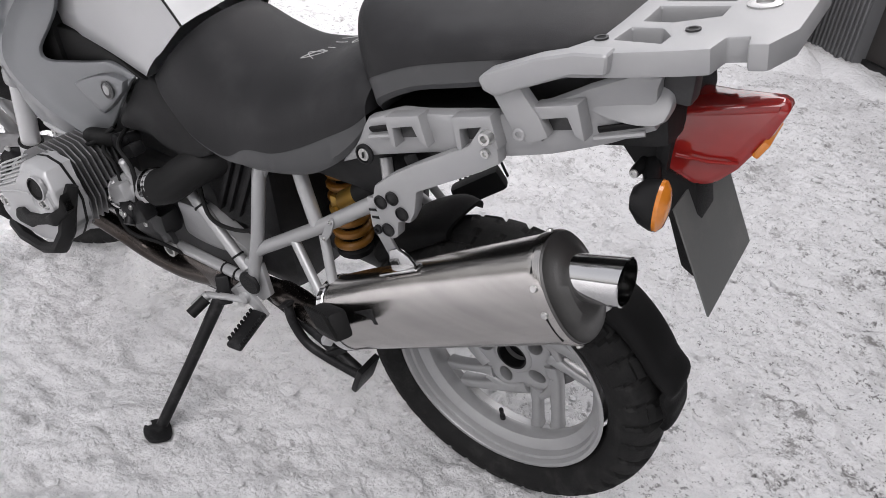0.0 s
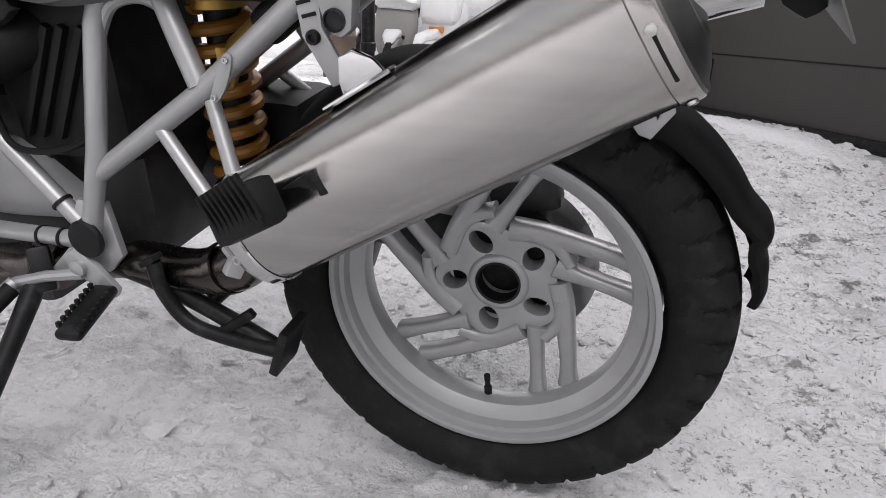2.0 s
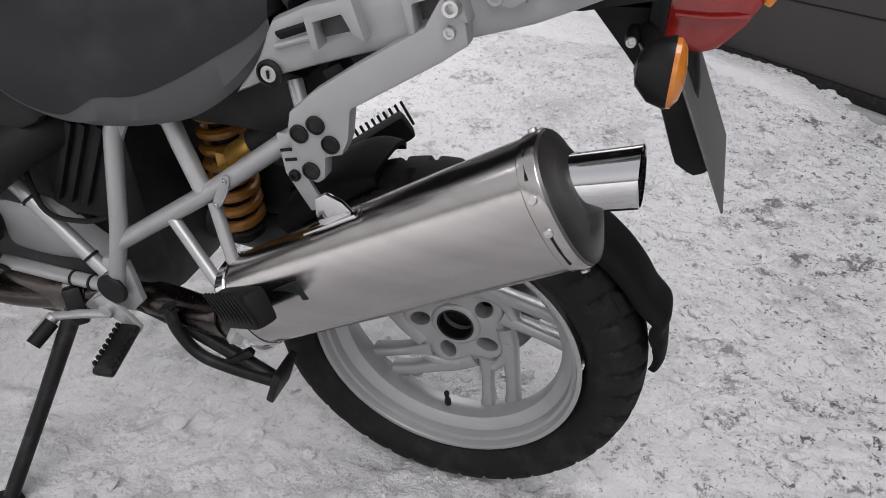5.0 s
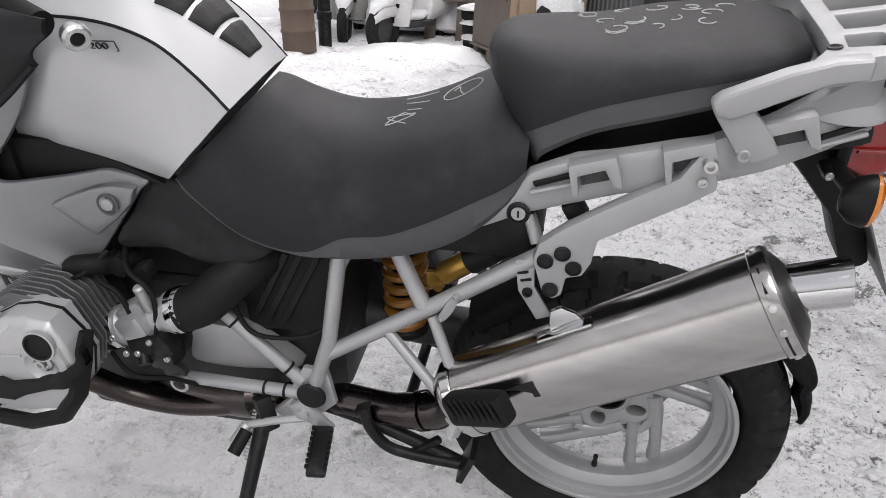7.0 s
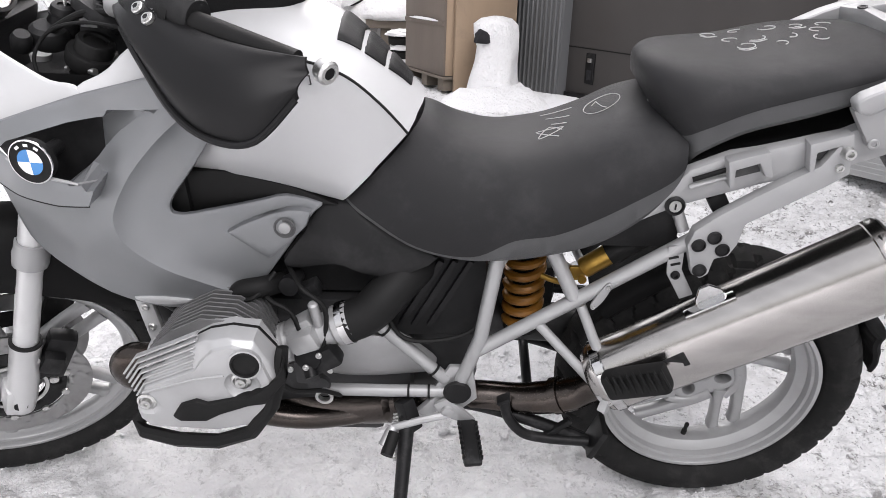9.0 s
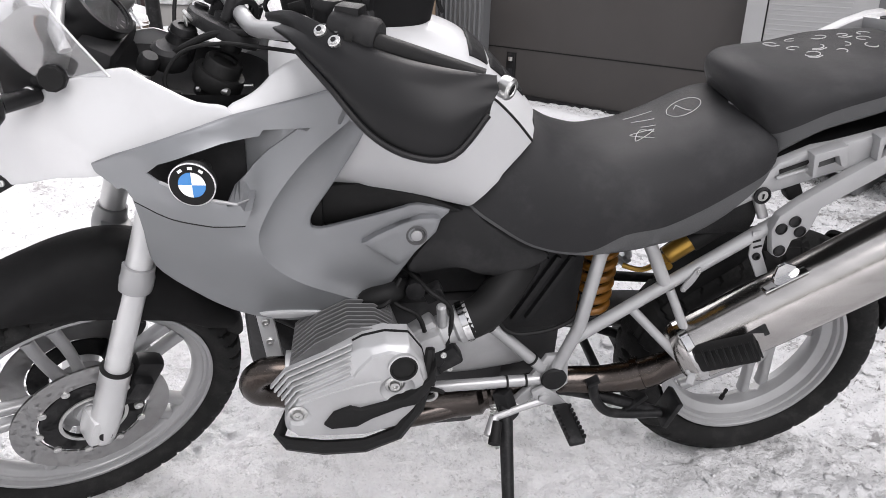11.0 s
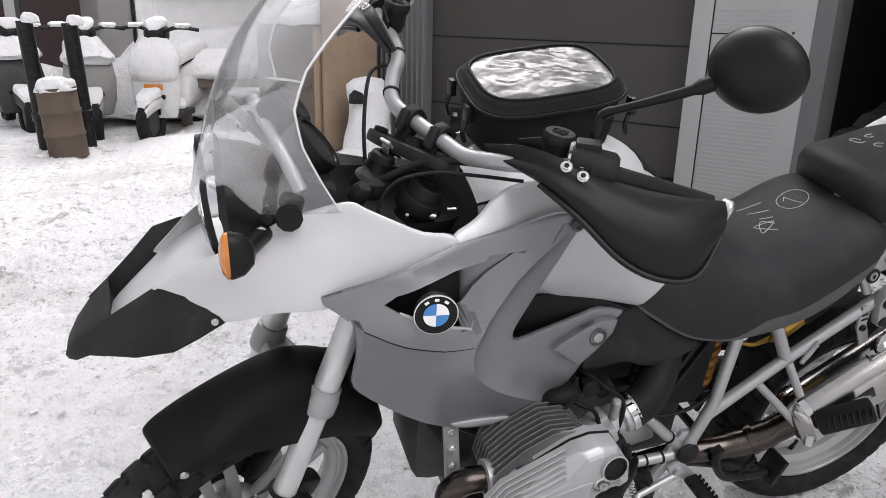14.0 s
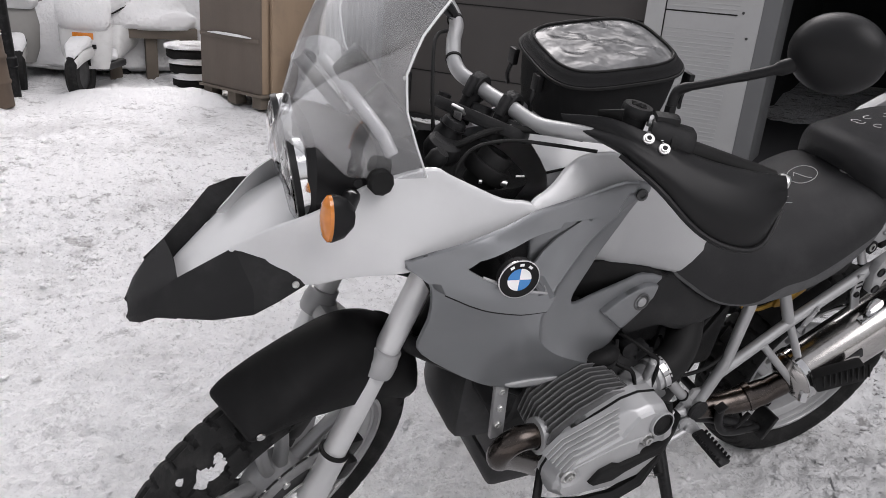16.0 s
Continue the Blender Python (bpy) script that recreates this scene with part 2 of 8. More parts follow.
    bp2.inputs["Strength"].default_value, bp2.inputs["Distance"].default_value = 1.0, 0.008
    l.new(noise_at(16, 8, 0.65), bp.inputs["Height"])
    l.new(noise_at(90, 6, 0.65), bp2.inputs["Height"])
    l.new(bp.outputs[0], bp2.inputs["Normal"])
    l.new(bp2.outputs[0], b.inputs["Normal"])
    return m


TRAMPLED = snow_material("trampled snow", 0.85)
SNOW = snow_material("fresh snow", 0.0)
STEELDOOR = material("brown-grey painted steel door", (0.055, 0.0508, 0.0485), 0.62, 0.0, 0.12, 3, 0.05, 200, dirt=0.3, dirt_colour=(0.060, 0.050, 0.046), dirt_size=2, **{"Specular IOR Level": 0.3})
CLADDING = material("pale grey metal cladding", (0.36, 0.363, 0.363), 0.45, 0.2, 0.05, 4, 0.05, 200, dirt=0.15)
GREYWALL = material("grey corrugated metal", (0.125, 0.128, 0.131), 0.5, 0.2, 0.08, 4, 0.05, 200)
# near-black puts shade into the colour: garage inside, latch slot, snow gap
SHADEBLACK = material("near-black painted shade", (0.008, 0.008, 0.010), 0.9)
PLY = material("weathered plywood", (0.28, 0.205, 0.14), 0.75, 0, 0.25, 5, 0.2, 90, stretch=(1, 1, 0.2), dirt=0.4, dirt_colour=(0.13, 0.105, 0.085), dirt_size=3)
PLYDARK = material("dark weathered board", (0.115, 0.093, 0.077), 0.8, 0, 0.25, 5, 0.2, 90, stretch=(1, 1, 0.2), dirt=0.4, dirt_colour=(0.09, 0.08, 0.07), dirt_size=3)
PALLETWOOD = material("pallet wood", (0.12, 0.10, 0.08), 0.8, 0, 0.25, 10, 0.3, 90)
RUST = material("rusty drum steel", (0.10, 0.072, 0.052), 0.75, 0.1, 0.4, 4, 0.2, 120, dirt=0.6, dirt_colour=(0.07, 0.06, 0.055), dirt_size=5)
REDDOOR = material("dark red-brown painted steel", (0.022, 0.010, 0.009), 0.6, 0, 0.2, 2)
WHITEPAINT = material("white scooter paint", (0.55, 0.55, 0.545), 0.35, 0, 0.08, 10, dirt=0.3)
OLDPAINT = material("old off-white scooter paint", (0.22, 0.215, 0.205), 0.45, 0, 0.1, 10, dirt=0.3)
FARGREY = material("far grey metal wall", (0.10, 0.103, 0.106), 0.6, 0.1, 0.1, 2)


# ---- mesh helpers ----
def part(name, bm, mat, parent=None, label="", smooth=35):
    me = bpy.data.meshes.new(name)
    bmesh.ops.recalc_face_normals(bm, faces=bm.faces)
    bm.to_mesh(me)
    bm.free()
    me.materials.append(mat)
    if smooth:
        me.shade_smooth()
        me.set_sharp_from_angle(angle=radians(smooth))
    ob = new(name, me)
    if parent:
        ob.parent = parent
    if label:
        ob["label"] = label
    return ob


def joined(*bms):
    out = bmesh.new()
    for b in bms:
        me = bpy.data.meshes.new("tmp")
        b.to_mesh(me)
        b.free()
        out.from_mesh(me)
        bpy.data.meshes.remove(me)
    return out


def moved(bm, m):
    bmesh.ops.transform(bm, matrix=m, verts=bm.verts)
    return bm


def mirrored(bm, f=None):
    """The same form on the other side of the machine."""
    c = bm.copy()
    for v in c.verts:
        v.co.y = 2 * (f(v.co.x) if f else 0) - v.co.y
    bmesh.ops.reverse_faces(c, faces=c.faces)
    return c


def spline(points, n=6, closed=False):
    """Points on a smooth curve through the given ones."""
    p = [Vector(q) for q in points]
    k, out = len(p), []
    for i in range(k if closed else k - 1):
        a, b, c, d = (p[(i - 1) % k], p[i], p[(i + 1) % k], p[(i + 2) % k]) if closed else (p[max(i - 1, 0)], p[i], p[i + 1], p[min(i + 2, k - 1)])
        for j in range(n):
            t = j / n
            out.append(0.5 * ((2 * b) + (c - a) * t + (2 * a - 5 * b + 4 * c - d) * t * t + (3 * b - a - 3 * c + d) * t ** 3))
    if not closed:
        out.append(p[-1])
    return out


def rings(bm, rows, closed=True, cap=True):
    """Skin a row of vertex rings."""
    vs = [[bm.verts.new(q) for q in r] for r in rows]
    for a, b in zip(vs, vs[1:]):
        m = len(a)
        for i in range(m if closed else m - 1):
            j = (i + 1) % m
            bm.faces.new((a[i], a[j], b[j], b[i]))
    if cap and closed:
        bm.faces.new(vs[0][::-1])
        bm.faces.new(vs[-1])
    return bm


def sweep(points, radius, seg=12, cap=True, flat=1.0):
    """A tube along points; radius is one number or one a point."""
    p = [Vector(q) for q in points]
    r = radius if isinstance(radius, (list, tuple)) else [radius] * len(p)
    if len(r) != len(p):
        r = [r[min(int(i * len(r) / len(p)), len(r) - 1)] for i in range(len(p))]
    bm, rows = bmesh.new(), []
    t = (p[1] - p[0]).normalized()
    u = t.orthogonal().normalized()
    for i, q in enumerate(p):
        t = (p[min(i + 1, len(p) - 1)] - p[max(i - 1, 0)]).normalized()
        u = (u - t * u.dot(t)).normalized()
        w = t.cross(u)
        rows.append([q + (u * math.cos(a) + w * math.sin(a) * flat) * r[i] for a in (2 * math.pi * k / seg for k in range(seg))])
    return rings(bm, rows, True, cap)


def lathe(profile, origin, axis, seg=32, cap=True):
    """Turn (radius, along) pairs round an axis."""
    o, t = Vector(origin), Vector(axis).normalized()
    u = t.orthogonal().normalized()
    w = t.cross(u)
    rows = [[o + t * h + (u * math.cos(a) + w * math.sin(a)) * max(r, 1e-4) for a in (2 * math.pi * k / seg for k in range(seg))] for r, h in profile]
    return rings(bmesh.new(), rows, True, cap)


def ring_lathe(profile, origin, axis, seg=64):
    """Turn a closed (radius, along) profile round an axis."""
    return lathe(list(profile) + [profile[0]], origin, axis, seg, False)


def block(size, m=None, bevel=0.004, seg=2):
    bm = bmesh.new()
    bmesh.ops.create_cube(bm, size=1.0)
    bmesh.ops.scale(bm, vec=size, verts=bm.verts)
    if bevel:
        bmesh.ops.bevel(bm, geom=bm.edges[:], offset=bevel, segments=seg, affect="EDGES", profile=0.6)
    return moved(bm, m) if m is not None else bm


def between(a, b, w, h, bevel=0.003):
    """A bar of w across and h high from a to b."""
    a, b = Vector(a), Vector(b)
    q = (b - a).to_track_quat("X", "Z")
    return block(((b - a).length, w, h), Matrix.Translation((a + b) / 2) @ q.to_matrix().to_4x4(), bevel)


def slab(outline, place, thick, bevel=0.003, seg=2):
    """A flat shape of (u, v) corners, thick along w, laid by place (a matrix from u, v, w)."""
    bm = bmesh.new()
    lo = [bm.verts.new((u, v, -thick / 2)) for u, v in outline]
    hi = [bm.verts.new((u, v, thick / 2)) for u, v in outline]
    bm.faces.new(lo[::-1])
    bm.faces.new(hi)
    k = len(lo)
    for i in range(k):
        bm.faces.new((lo[i], lo[(i + 1) % k], hi[(i + 1) % k], hi[i]))
    bmesh.ops.recalc_face_normals(bm, faces=bm.faces)
    if bevel:
        es = [e for e in bm.edges if len(e.link_faces) == 2 and e.calc_face_angle(0) > 0.6]
        bmesh.ops.bevel(bm, geom=es, offset=bevel, segments=seg, affect="EDGES", profile=0.6)
    return moved(bm, place)


SIDE = Matrix(((1, 0, 0, 0), (0, 0, 1, 0), (0, 1, 0, 0), (0, 0, 0, 1)))  # u, v, w -> x, z, y


def at_y(y):
    return Matrix.Translation((0, y, 0)) @ SIDE


class Depth:
    """A smooth y over (x, z) through a few known depths."""

    def __init__(self, *known):
        self.p = np.array([(x, z) for x, z, y in known])
        k = len(known)
        d = np.linalg.norm(self.p[:, None] - self.p[None], axis=2)
        a = np.zeros((k + 3, k + 3))
        a[:k, :k] = d + 1e-3 * np.eye(k)
        a[:k, k], a[:k, k + 1:] = 1, self.p
        a[k, :k], a[k + 1:, :k] = 1, self.p.T
        self.w = np.linalg.solve(a, np.r_[[y for *_, y in known], 0, 0, 0])

    def __call__(self, x, z):
        q = np.array((x, z))
        d = np.linalg.norm(self.p - q, axis=1)
        d = np.sqrt(d * d + 0.02 ** 2)
        return float(self.w[:-3] @ d + self.w[-3] + self.w[-2:] @ q)


def edge_gap(p, loop):
    """The distance from p to a closed line of (x, z)."""
    best = 9.0
    for a, b in zip(loop, loop[1:] + loop[:1]):
        ab = (b[0] - a[0], b[1] - a[1])
        t = max(0, min(1, ((p[0] - a[0]) * ab[0] + (p[1] - a[1]) * ab[1]) / (ab[0] ** 2 + ab[1] ** 2 + 1e-12)))
        best = min(best, math.hypot(p[0] - a[0] - t * ab[0], p[1] - a[1] - t * ab[1]))
    return best


def inside(p, loop):
    r = False
    for a, b in zip(loop, loop[1:] + loop[:1]):
        if (a[1] > p[1]) != (b[1] > p[1]) and p[0] < (b[0] - a[0]) * (p[1] - a[1]) / (b[1] - a[1]) + a[0]:
            r = not r
    return r


def resample(line, step, closed=False):
    out = []
    ends = line[1:] + line[:1] if closed else line[1:]
    for a, b in zip(line, ends):
        n = max(1, math.ceil(math.dist(a, b) / step))
        out += [(a[0] + (b[0] - a[0]) * k / n, a[1] + (b[1] - a[1]) * k / n) for k in range(n)]
    return out if closed else out + [line[-1]]


def beside(line, d):
    """A line shifted sideways by d."""
    out = []
    for k, p in enumerate(line):
        a, b = line[max(k - 1, 0)], line[min(k + 1, len(line) - 1)]
        t = math.dist(a, b) or 1
        out.append((p[0] - (b[1] - a[1]) / t * d, p[1] + (b[0] - a[0]) / t * d))
    return out


def panel(outline, depth, thick=0.004, edge=0.010, step=0.013, smooth=4, creases=(), holes=()):
    """A moulded panel: an (x, z) outline at depth(x, z), its rim rounded back by edge; creases stay sharp, holes go through."""
    from mathutils.geometry import delaunay_2d_cdt
    loop = [(v.x, v.z) for v in spline([(x, 0, z) for x, z in outline], smooth, True)] if smooth else list(outline)
    loop = resample(loop, step * 0.8, True)
    gaps = [resample(list(h), step * 0.6, True) for h in holes]
    pts, lines = [], []

    def add(line, closed):
        k = len(pts)
        pts.extend(line)
        lines.extend((k + i, k + i + 1) for i in range(len(line) - 1))
        if closed:
            lines.append((k + len(line) - 1, k))

    add(loop, True)
    for g in gaps:
        add(g, True)
    folds = [resample(list(c), step * 0.6) for c in creases]
    for c in folds:
        add(c, False)
    fixed = np.array(pts)
    closed = loop + loop[:1]
    turn = 1 if sum(a[0] * b[1] - b[0] * a[1] for a, b in zip(closed, closed[1:])) > 0 else -1
    for off in (edge * 0.3, edge):
        for k, p in enumerate(loop):
            a, b = loop[k - 1], loop[(k + 1) % len(loop)]
            t = math.dist(a, b) or 1
            q = (p[0] - (b[1] - a[1]) / t * off * turn, p[1] + (b[0] - a[0]) / t * off * turn)
            if inside(q, loop) and edge_gap(q, loop) > off * 0.85:
                pts.append(q)
    lo, hi = fixed.min(axis=0), fixed.max(axis=0)
    for j in range(int((hi[1] - lo[1]) / step) + 1):
        for i in range(int((hi[0] - lo[0]) / step) + 1):
            q = (lo[0] + (i + 0.5 * (j % 2)) * step, lo[1] + (j + 0.5) * step)
            if inside(q, loop) and edge_gap(q, loop) > edge * 1.3 + step * 0.2 and np.min(np.hypot(fixed[:, 0] - q[0], fixed[:, 1] - q[1])) > step * 0.5:
                pts.append(q)
    vs, _, fs, *_ = delaunay_2d_cdt([Vector(p) for p in pts], lines, [], 0, 1e-6)
    bm = bmesh.new()
    bv = []
    for v in vs:
        p = (v.x, v.y)
        d = min(1.0, edge_gap(p, loop) / max(edge, 1e-6))
        bv.append(bm.verts.new((v.x, depth(v.x, v.y) - edge * (1 - math.sqrt(max(0, 1 - (1 - d) ** 2))), v.y)))
    for f in fs:
        c = sum((vs[k] for k in f), Vector((0, 0))) / len(f)
        if inside(c, loop) and not any(inside(c, g) for g in gaps):
            bm.faces.new([bv[k] for k in f])
    bmesh.ops.delete(bm, geom=[v for v in bm.verts if not v.link_faces], context="VERTS")
    if thick:
        back = bmesh.ops.duplicate(bm, geom=bm.faces[:])
        nv = {g for g in back["geom"] if isinstance(g, bmesh.types.BMVert)}
        pairs = back["vert_map"]
        rim = [e for e in bm.edges if len(e.link_faces) == 1 and not any(v in nv for v in e.verts)]
        for v in nv:
            v.co.y -= thick
        for e in rim:
            a, b = e.verts
            bm.faces.new((a, b, pairs[b], pairs[a]))
    return bm


def pierced_plate(outer, holes, thick, m, bevel=0.0):
    """A flat plate of (u, v) corners with holes through it, laid by m."""
    bm = bmesh.new()
    es = []
    for loop in (outer, *holes):
        ring = [bm.verts.new((u, v, thick / 2)) for u, v in loop]
        es += [bm.edges.new((a, b)) for a, b in zip(ring, ring[1:] + ring[:1])]
    bmesh.ops.triangle_fill(bm, use_beauty=True, edges=es, normal=(0, 0, 1))
    back = bmesh.ops.extrude_face_region(bm, geom=bm.faces[:])
    for v in back["geom"]:
        if isinstance(v, bmesh.types.BMVert):
            v.co.z -= thick
    bmesh.ops.recalc_face_normals(bm, faces=bm.faces)
    if bevel:
        e2 = [e for e in bm.edges if len(e.link_faces) == 2 and e.calc_face_angle(0) > 0.9]
        bmesh.ops.bevel(bm, geom=e2, offset=bevel, segments=2, affect="EDGES", profile=0.6)
    return moved(bm, m)


def round_hole(u, v, r, n=20, flat=1.0, turn=0.0):
    c, s = math.cos(radians(turn)), math.sin(radians(turn))
    return [(u + r * (math.cos(a) * c - flat * math.sin(a) * s), v + r * (math.cos(a) * s + flat * math.sin(a) * c)) for a in (2 * math.pi * k / n for k in range(n))]


def skin(stations, n=26, per=5, power=2.6, droop=0.0, cy=None):
    """A padded form: stations of (top x, top z, foot x, foot z, line z, half width), front to back.
    Returns the rings; in each the first and last two points are the lower band."""
    st = spline([Vector((a, b, c)) for a, b, c, *_ in stations], per)
    st2 = spline([Vector(s[3:]) for s in stations], per)
    out = []
    for p, q in zip(st, st2):
        xt, zt, xb, zb, zl, w = p.x, p.y, p.z, q.x, q.y, q.z
        row = []
        for k in range(n + 1):
            a = math.pi * k / n
            y = w * math.copysign(abs(math.cos(a)) ** (2 / power), math.cos(a))
            z = zl + (zt - zl) * abs(math.sin(a)) ** (2 / power)
            row.append((y, z))
        row = [(w * 0.93, zb), (w * 0.985, zb + 0.25 * (zl - zb))] + row + [(-w * 0.985, zb + 0.25 * (zl - zb)), (-w * 0.93, zb)]
        ring = []
        for y, z in row:
            f = min(1, max(0, (zt - z) / max(zt - zb, 1e-4)))
            x = xt + (xb - xt) * f
            ring.append(Vector((x, y + (cy(x) if cy else 0), z)))
        out.append(ring)
    return out


def caster(bm):
    bmesh.ops.recalc_face_normals(bm, faces=bm.faces)
    bm.normal_update()
    from mathutils.bvhtree import BVHTree
    return BVHTree.FromBMesh(bm)


def text_mesh(words, size, depth=0.001):
    c = bpy.data.curves.new("t", "FONT")
    c.body, c.size, c.extrude, c.align_x, c.align_y = words, size, depth, "CENTER", "CENTER"
    ob = bpy.data.objects.new("t", c)
    scene.collection.objects.link(ob)
    me = bpy.data.meshes.new_from_object(ob.evaluated_get(bpy.context.evaluated_depsgraph_get()))
    bm = bmesh.new()
    bm.from_mesh(me)
    bpy.data.objects.remove(ob)
    bpy.data.curves.remove(c)
    bpy.data.meshes.remove(me)
    return bm


def thing(name, label, category, group="", m=None):
    e = new(name)
    e.empty_display_size = 0.1
    if m is not None:
        e.matrix_world = m
    return tagged(e, label, category, group)


def structure(ob, label, category):
    return tagged(ob, label, category, kind="structure")


# ---- ground ----
def ground_height(x, y):
    s = min(1, max(0, (-1.3 - y) / 2.2))
    far = max(0, -y - 9)
    return -0.0258 * max(-12, min(12, x)) + 0.26 * s * s * (3 - 2 * s) + 0.0 * far


def rough_ground(x, y):
    v = Vector((x, y, 0))
    d = math.hypot(x - 0.7, y)
    near, _ = noise.voronoi(v * 14 + Vector((0.4 * noise.noise(v * 9), 0.4 * noise.noise(v * 9 + Vector((5, 0, 0))), 0)))
    clod = min(0.5, near[1] - near[0]) * max(0, 0.35 + noise.noise(v * 2.3 + Vector((4, 9, 0))))
    a = 0.030 * clod + 0.016 * noise.fractal(v * 6, 0.8, 2.0, 5) + 0.013 * noise.fractal(v * 25 + Vector((3, 1, 0)), 0.7, 2.0, 3)
    t = noise.noise(v * 9 + Vector((1, 8, 2)))
    a -= 0.022 * max(0, t - 0.1)
    a += 0.030 * noise.noise(v * 0.9)
    if d > 3.5:
        a += min(1, (d - 3.5) / 3) * 0.05 * noise.fractal(v * 1.1 + Vector((7, 2, 1)), 1.0, 2.0, 4)
    return ground_height(x, y) + a - 0.008


def ground_grid():
    def axis(lo, hi, core_lo, core_hi, fine):
        a = list(np.arange(core_lo, core_hi, fine))
        s, q = fine, core_hi
        while q < hi:
            a.append(q)
            s *= 1.18
            q += s
        a.append(hi)
        s, q = fine * 1.18, core_lo - fine
        while q > lo:
            a.insert(0, q)
            s *= 1.18
            q -= s
        a.insert(0, lo)
        return a

    xs, ys = axis(-400, 400, -2.0, 2.8, 0.014), axis(-400, 400, -2.6, 0.95, 0.014)
    verts = [(x, y, rough_ground(x, y)) for y in ys for x in xs]
    k = len(xs)
    faces = [(j * k + i, j * k + i + 1, (j + 1) * k + i + 1, (j + 1) * k + i) for j in range(len(ys) - 1) for i in range(k - 1)]
    me = bpy.data.meshes.new("ground")
    me.from_pydata(verts, [], faces)
    me.shade_smooth()
    me.materials.append(TRAMPLED)
    return new("ground", me)


structure(ground_grid(), "trampled dirty snow over a level yard", "ground")


# ---- the motorcycle: x ahead from the rear axle's foot, y to its left, z up along the leaning machine ----
def mid(x):
    return -0.017 * x


bike = thing("motorcycle", "silver and white touring motorcycle leaning on its side stand", "motorcycle",
             m=pose(0, 0, 0, -11.93, 1.48, 0))

AXIS, AXIS_FOOT = Vector((-0.438, 0, 0.899)).normalized(), Vector((1.4715, 0, 0.305))
STEER = Matrix.Translation(AXIS_FOOT) @ Matrix.Rotation(radians(27.5), 4, AXIS) @ Matrix.Translation(-AXIS_FOOT)


def bolt(place, axis, r=0.008, h=0.006, parent=bike, mat=ZINC, name="bolt"):
    o, t = Vector(place), Vector(axis).normalized()
    bm = joined(lathe([(0, 0), (r, 0), (r, h * 0.7), (r * 0.85, h), (r * 0.5, h), (r * 0.45, h * 0.4), (0, h * 0.4)], o, t, 12, False))
    return part(name, bm, mat, parent)


# -- wheels --
def tyre_mesh(r_out, half, rim_r, pitch, seg=330):
    """A dual-purpose tyre: round section with deep slanted cuts between its tread blocks."""
    prof = []
    k = 36
    depth = r_out - rim_r
    for i in range(k + 1):
        ang = (-1.0 + 2.0 * i / k) * radians(150)
        prof.append((r_out - depth * 0.5 * (1 - math.cos(ang)), half * math.sin(ang), ang))
    bm = bmesh.new()
    vs = []
    for j in range(seg):
        th = 2 * math.pi * j / seg
        row = []
        for rr, hy, ang in prof:
            w = abs(math.degrees(ang))
            cut = 0.0
            if w < 84:
                lean = 0.62 * w / 84 + (0.5 if ang > 0 else 0.0)
                ph = (th * r_out / pitch + lean) % 1.0
                if ph < 0.19 and w > 9:
                    cut = 0.0085
                if 33 < w < 40 and (th * r_out / pitch + lean) % 2.0 < 1.3:
                    cut = 0.0065
            row.append(bm.verts.new(((rr - cut) * math.cos(th), hy, (rr - cut) * math.sin(th))))
        vs.append(row)
    for j in range(seg):
        a, b = vs[j], vs[(j + 1) % seg]
        for i in range(len(a) - 1):
            bm.faces.new((a[i], a[i + 1], b[i + 1], b[i]))
    return bm


def rim_mesh(r, half, well):
    """A cast rim: bright lips, stepped bead seats and a drop centre."""
    side = [(r, half), (r - 0.003, half + 0.001), (r - 0.008, half), (r - 0.0095, half - 0.003), (r - 0.0105, half - 0.012), (r - 0.0165, half - 0.0135), (r - 0.0175, half - 0.016), (r - 0.0195, half * 0.50), (r - 0.027, half * 0.44), (r - well, half * 0.28)]
    back = [(r - 0.008, half - 0.016), (r - well + 0.010, half * 0.3)]
    p = side + [(r - well - 0.003, 0)] + [(a, -b) for a, b in side[::-1]] + [(a, -b) for a, b in back] + back[::-1]
    return ring_lathe(p, (0, 0, 0), (0, 1, 0), 96)


def spoke(path, deep, flare=1.25):
    """One cast spoke along (radius, degrees, width) stations, its edges rounded and its root at the rim flared."""
    pts = spline([(r * math.cos(radians(a)), 0.0, r * math.sin(radians(a))) for r, a, w in path], 4)
    ws = spline([(w, 0, 0) for r, a, w in path], 4)
    rows = []
    for i, q in enumerate(pts):
        f = i / (len(pts) - 1)
        t = (pts[min(i + 1, len(pts) - 1)] - pts[max(i - 1, 0)]).normalized()
        side = t.cross(Vector((0, 1, 0))).normalized()
        w = ws[i].x / 2 * (1 + (flare - 1) * max(0, f - 0.85) / 0.15)
        d = deep / 2 * (1 - 0.12 * math.sin(math.pi * f))
        rows.append([q + side * w * math.copysign(abs(math.cos(g)) ** 0.7, math.cos(g)) + Vector((0, 1, 0)) * d * math.copysign(abs(math.sin(g)) ** 0.55, math.sin(g)) for g in (2 * math.pi * k / 14 for k in range(14))])
    return rings(bmesh.new(), rows)


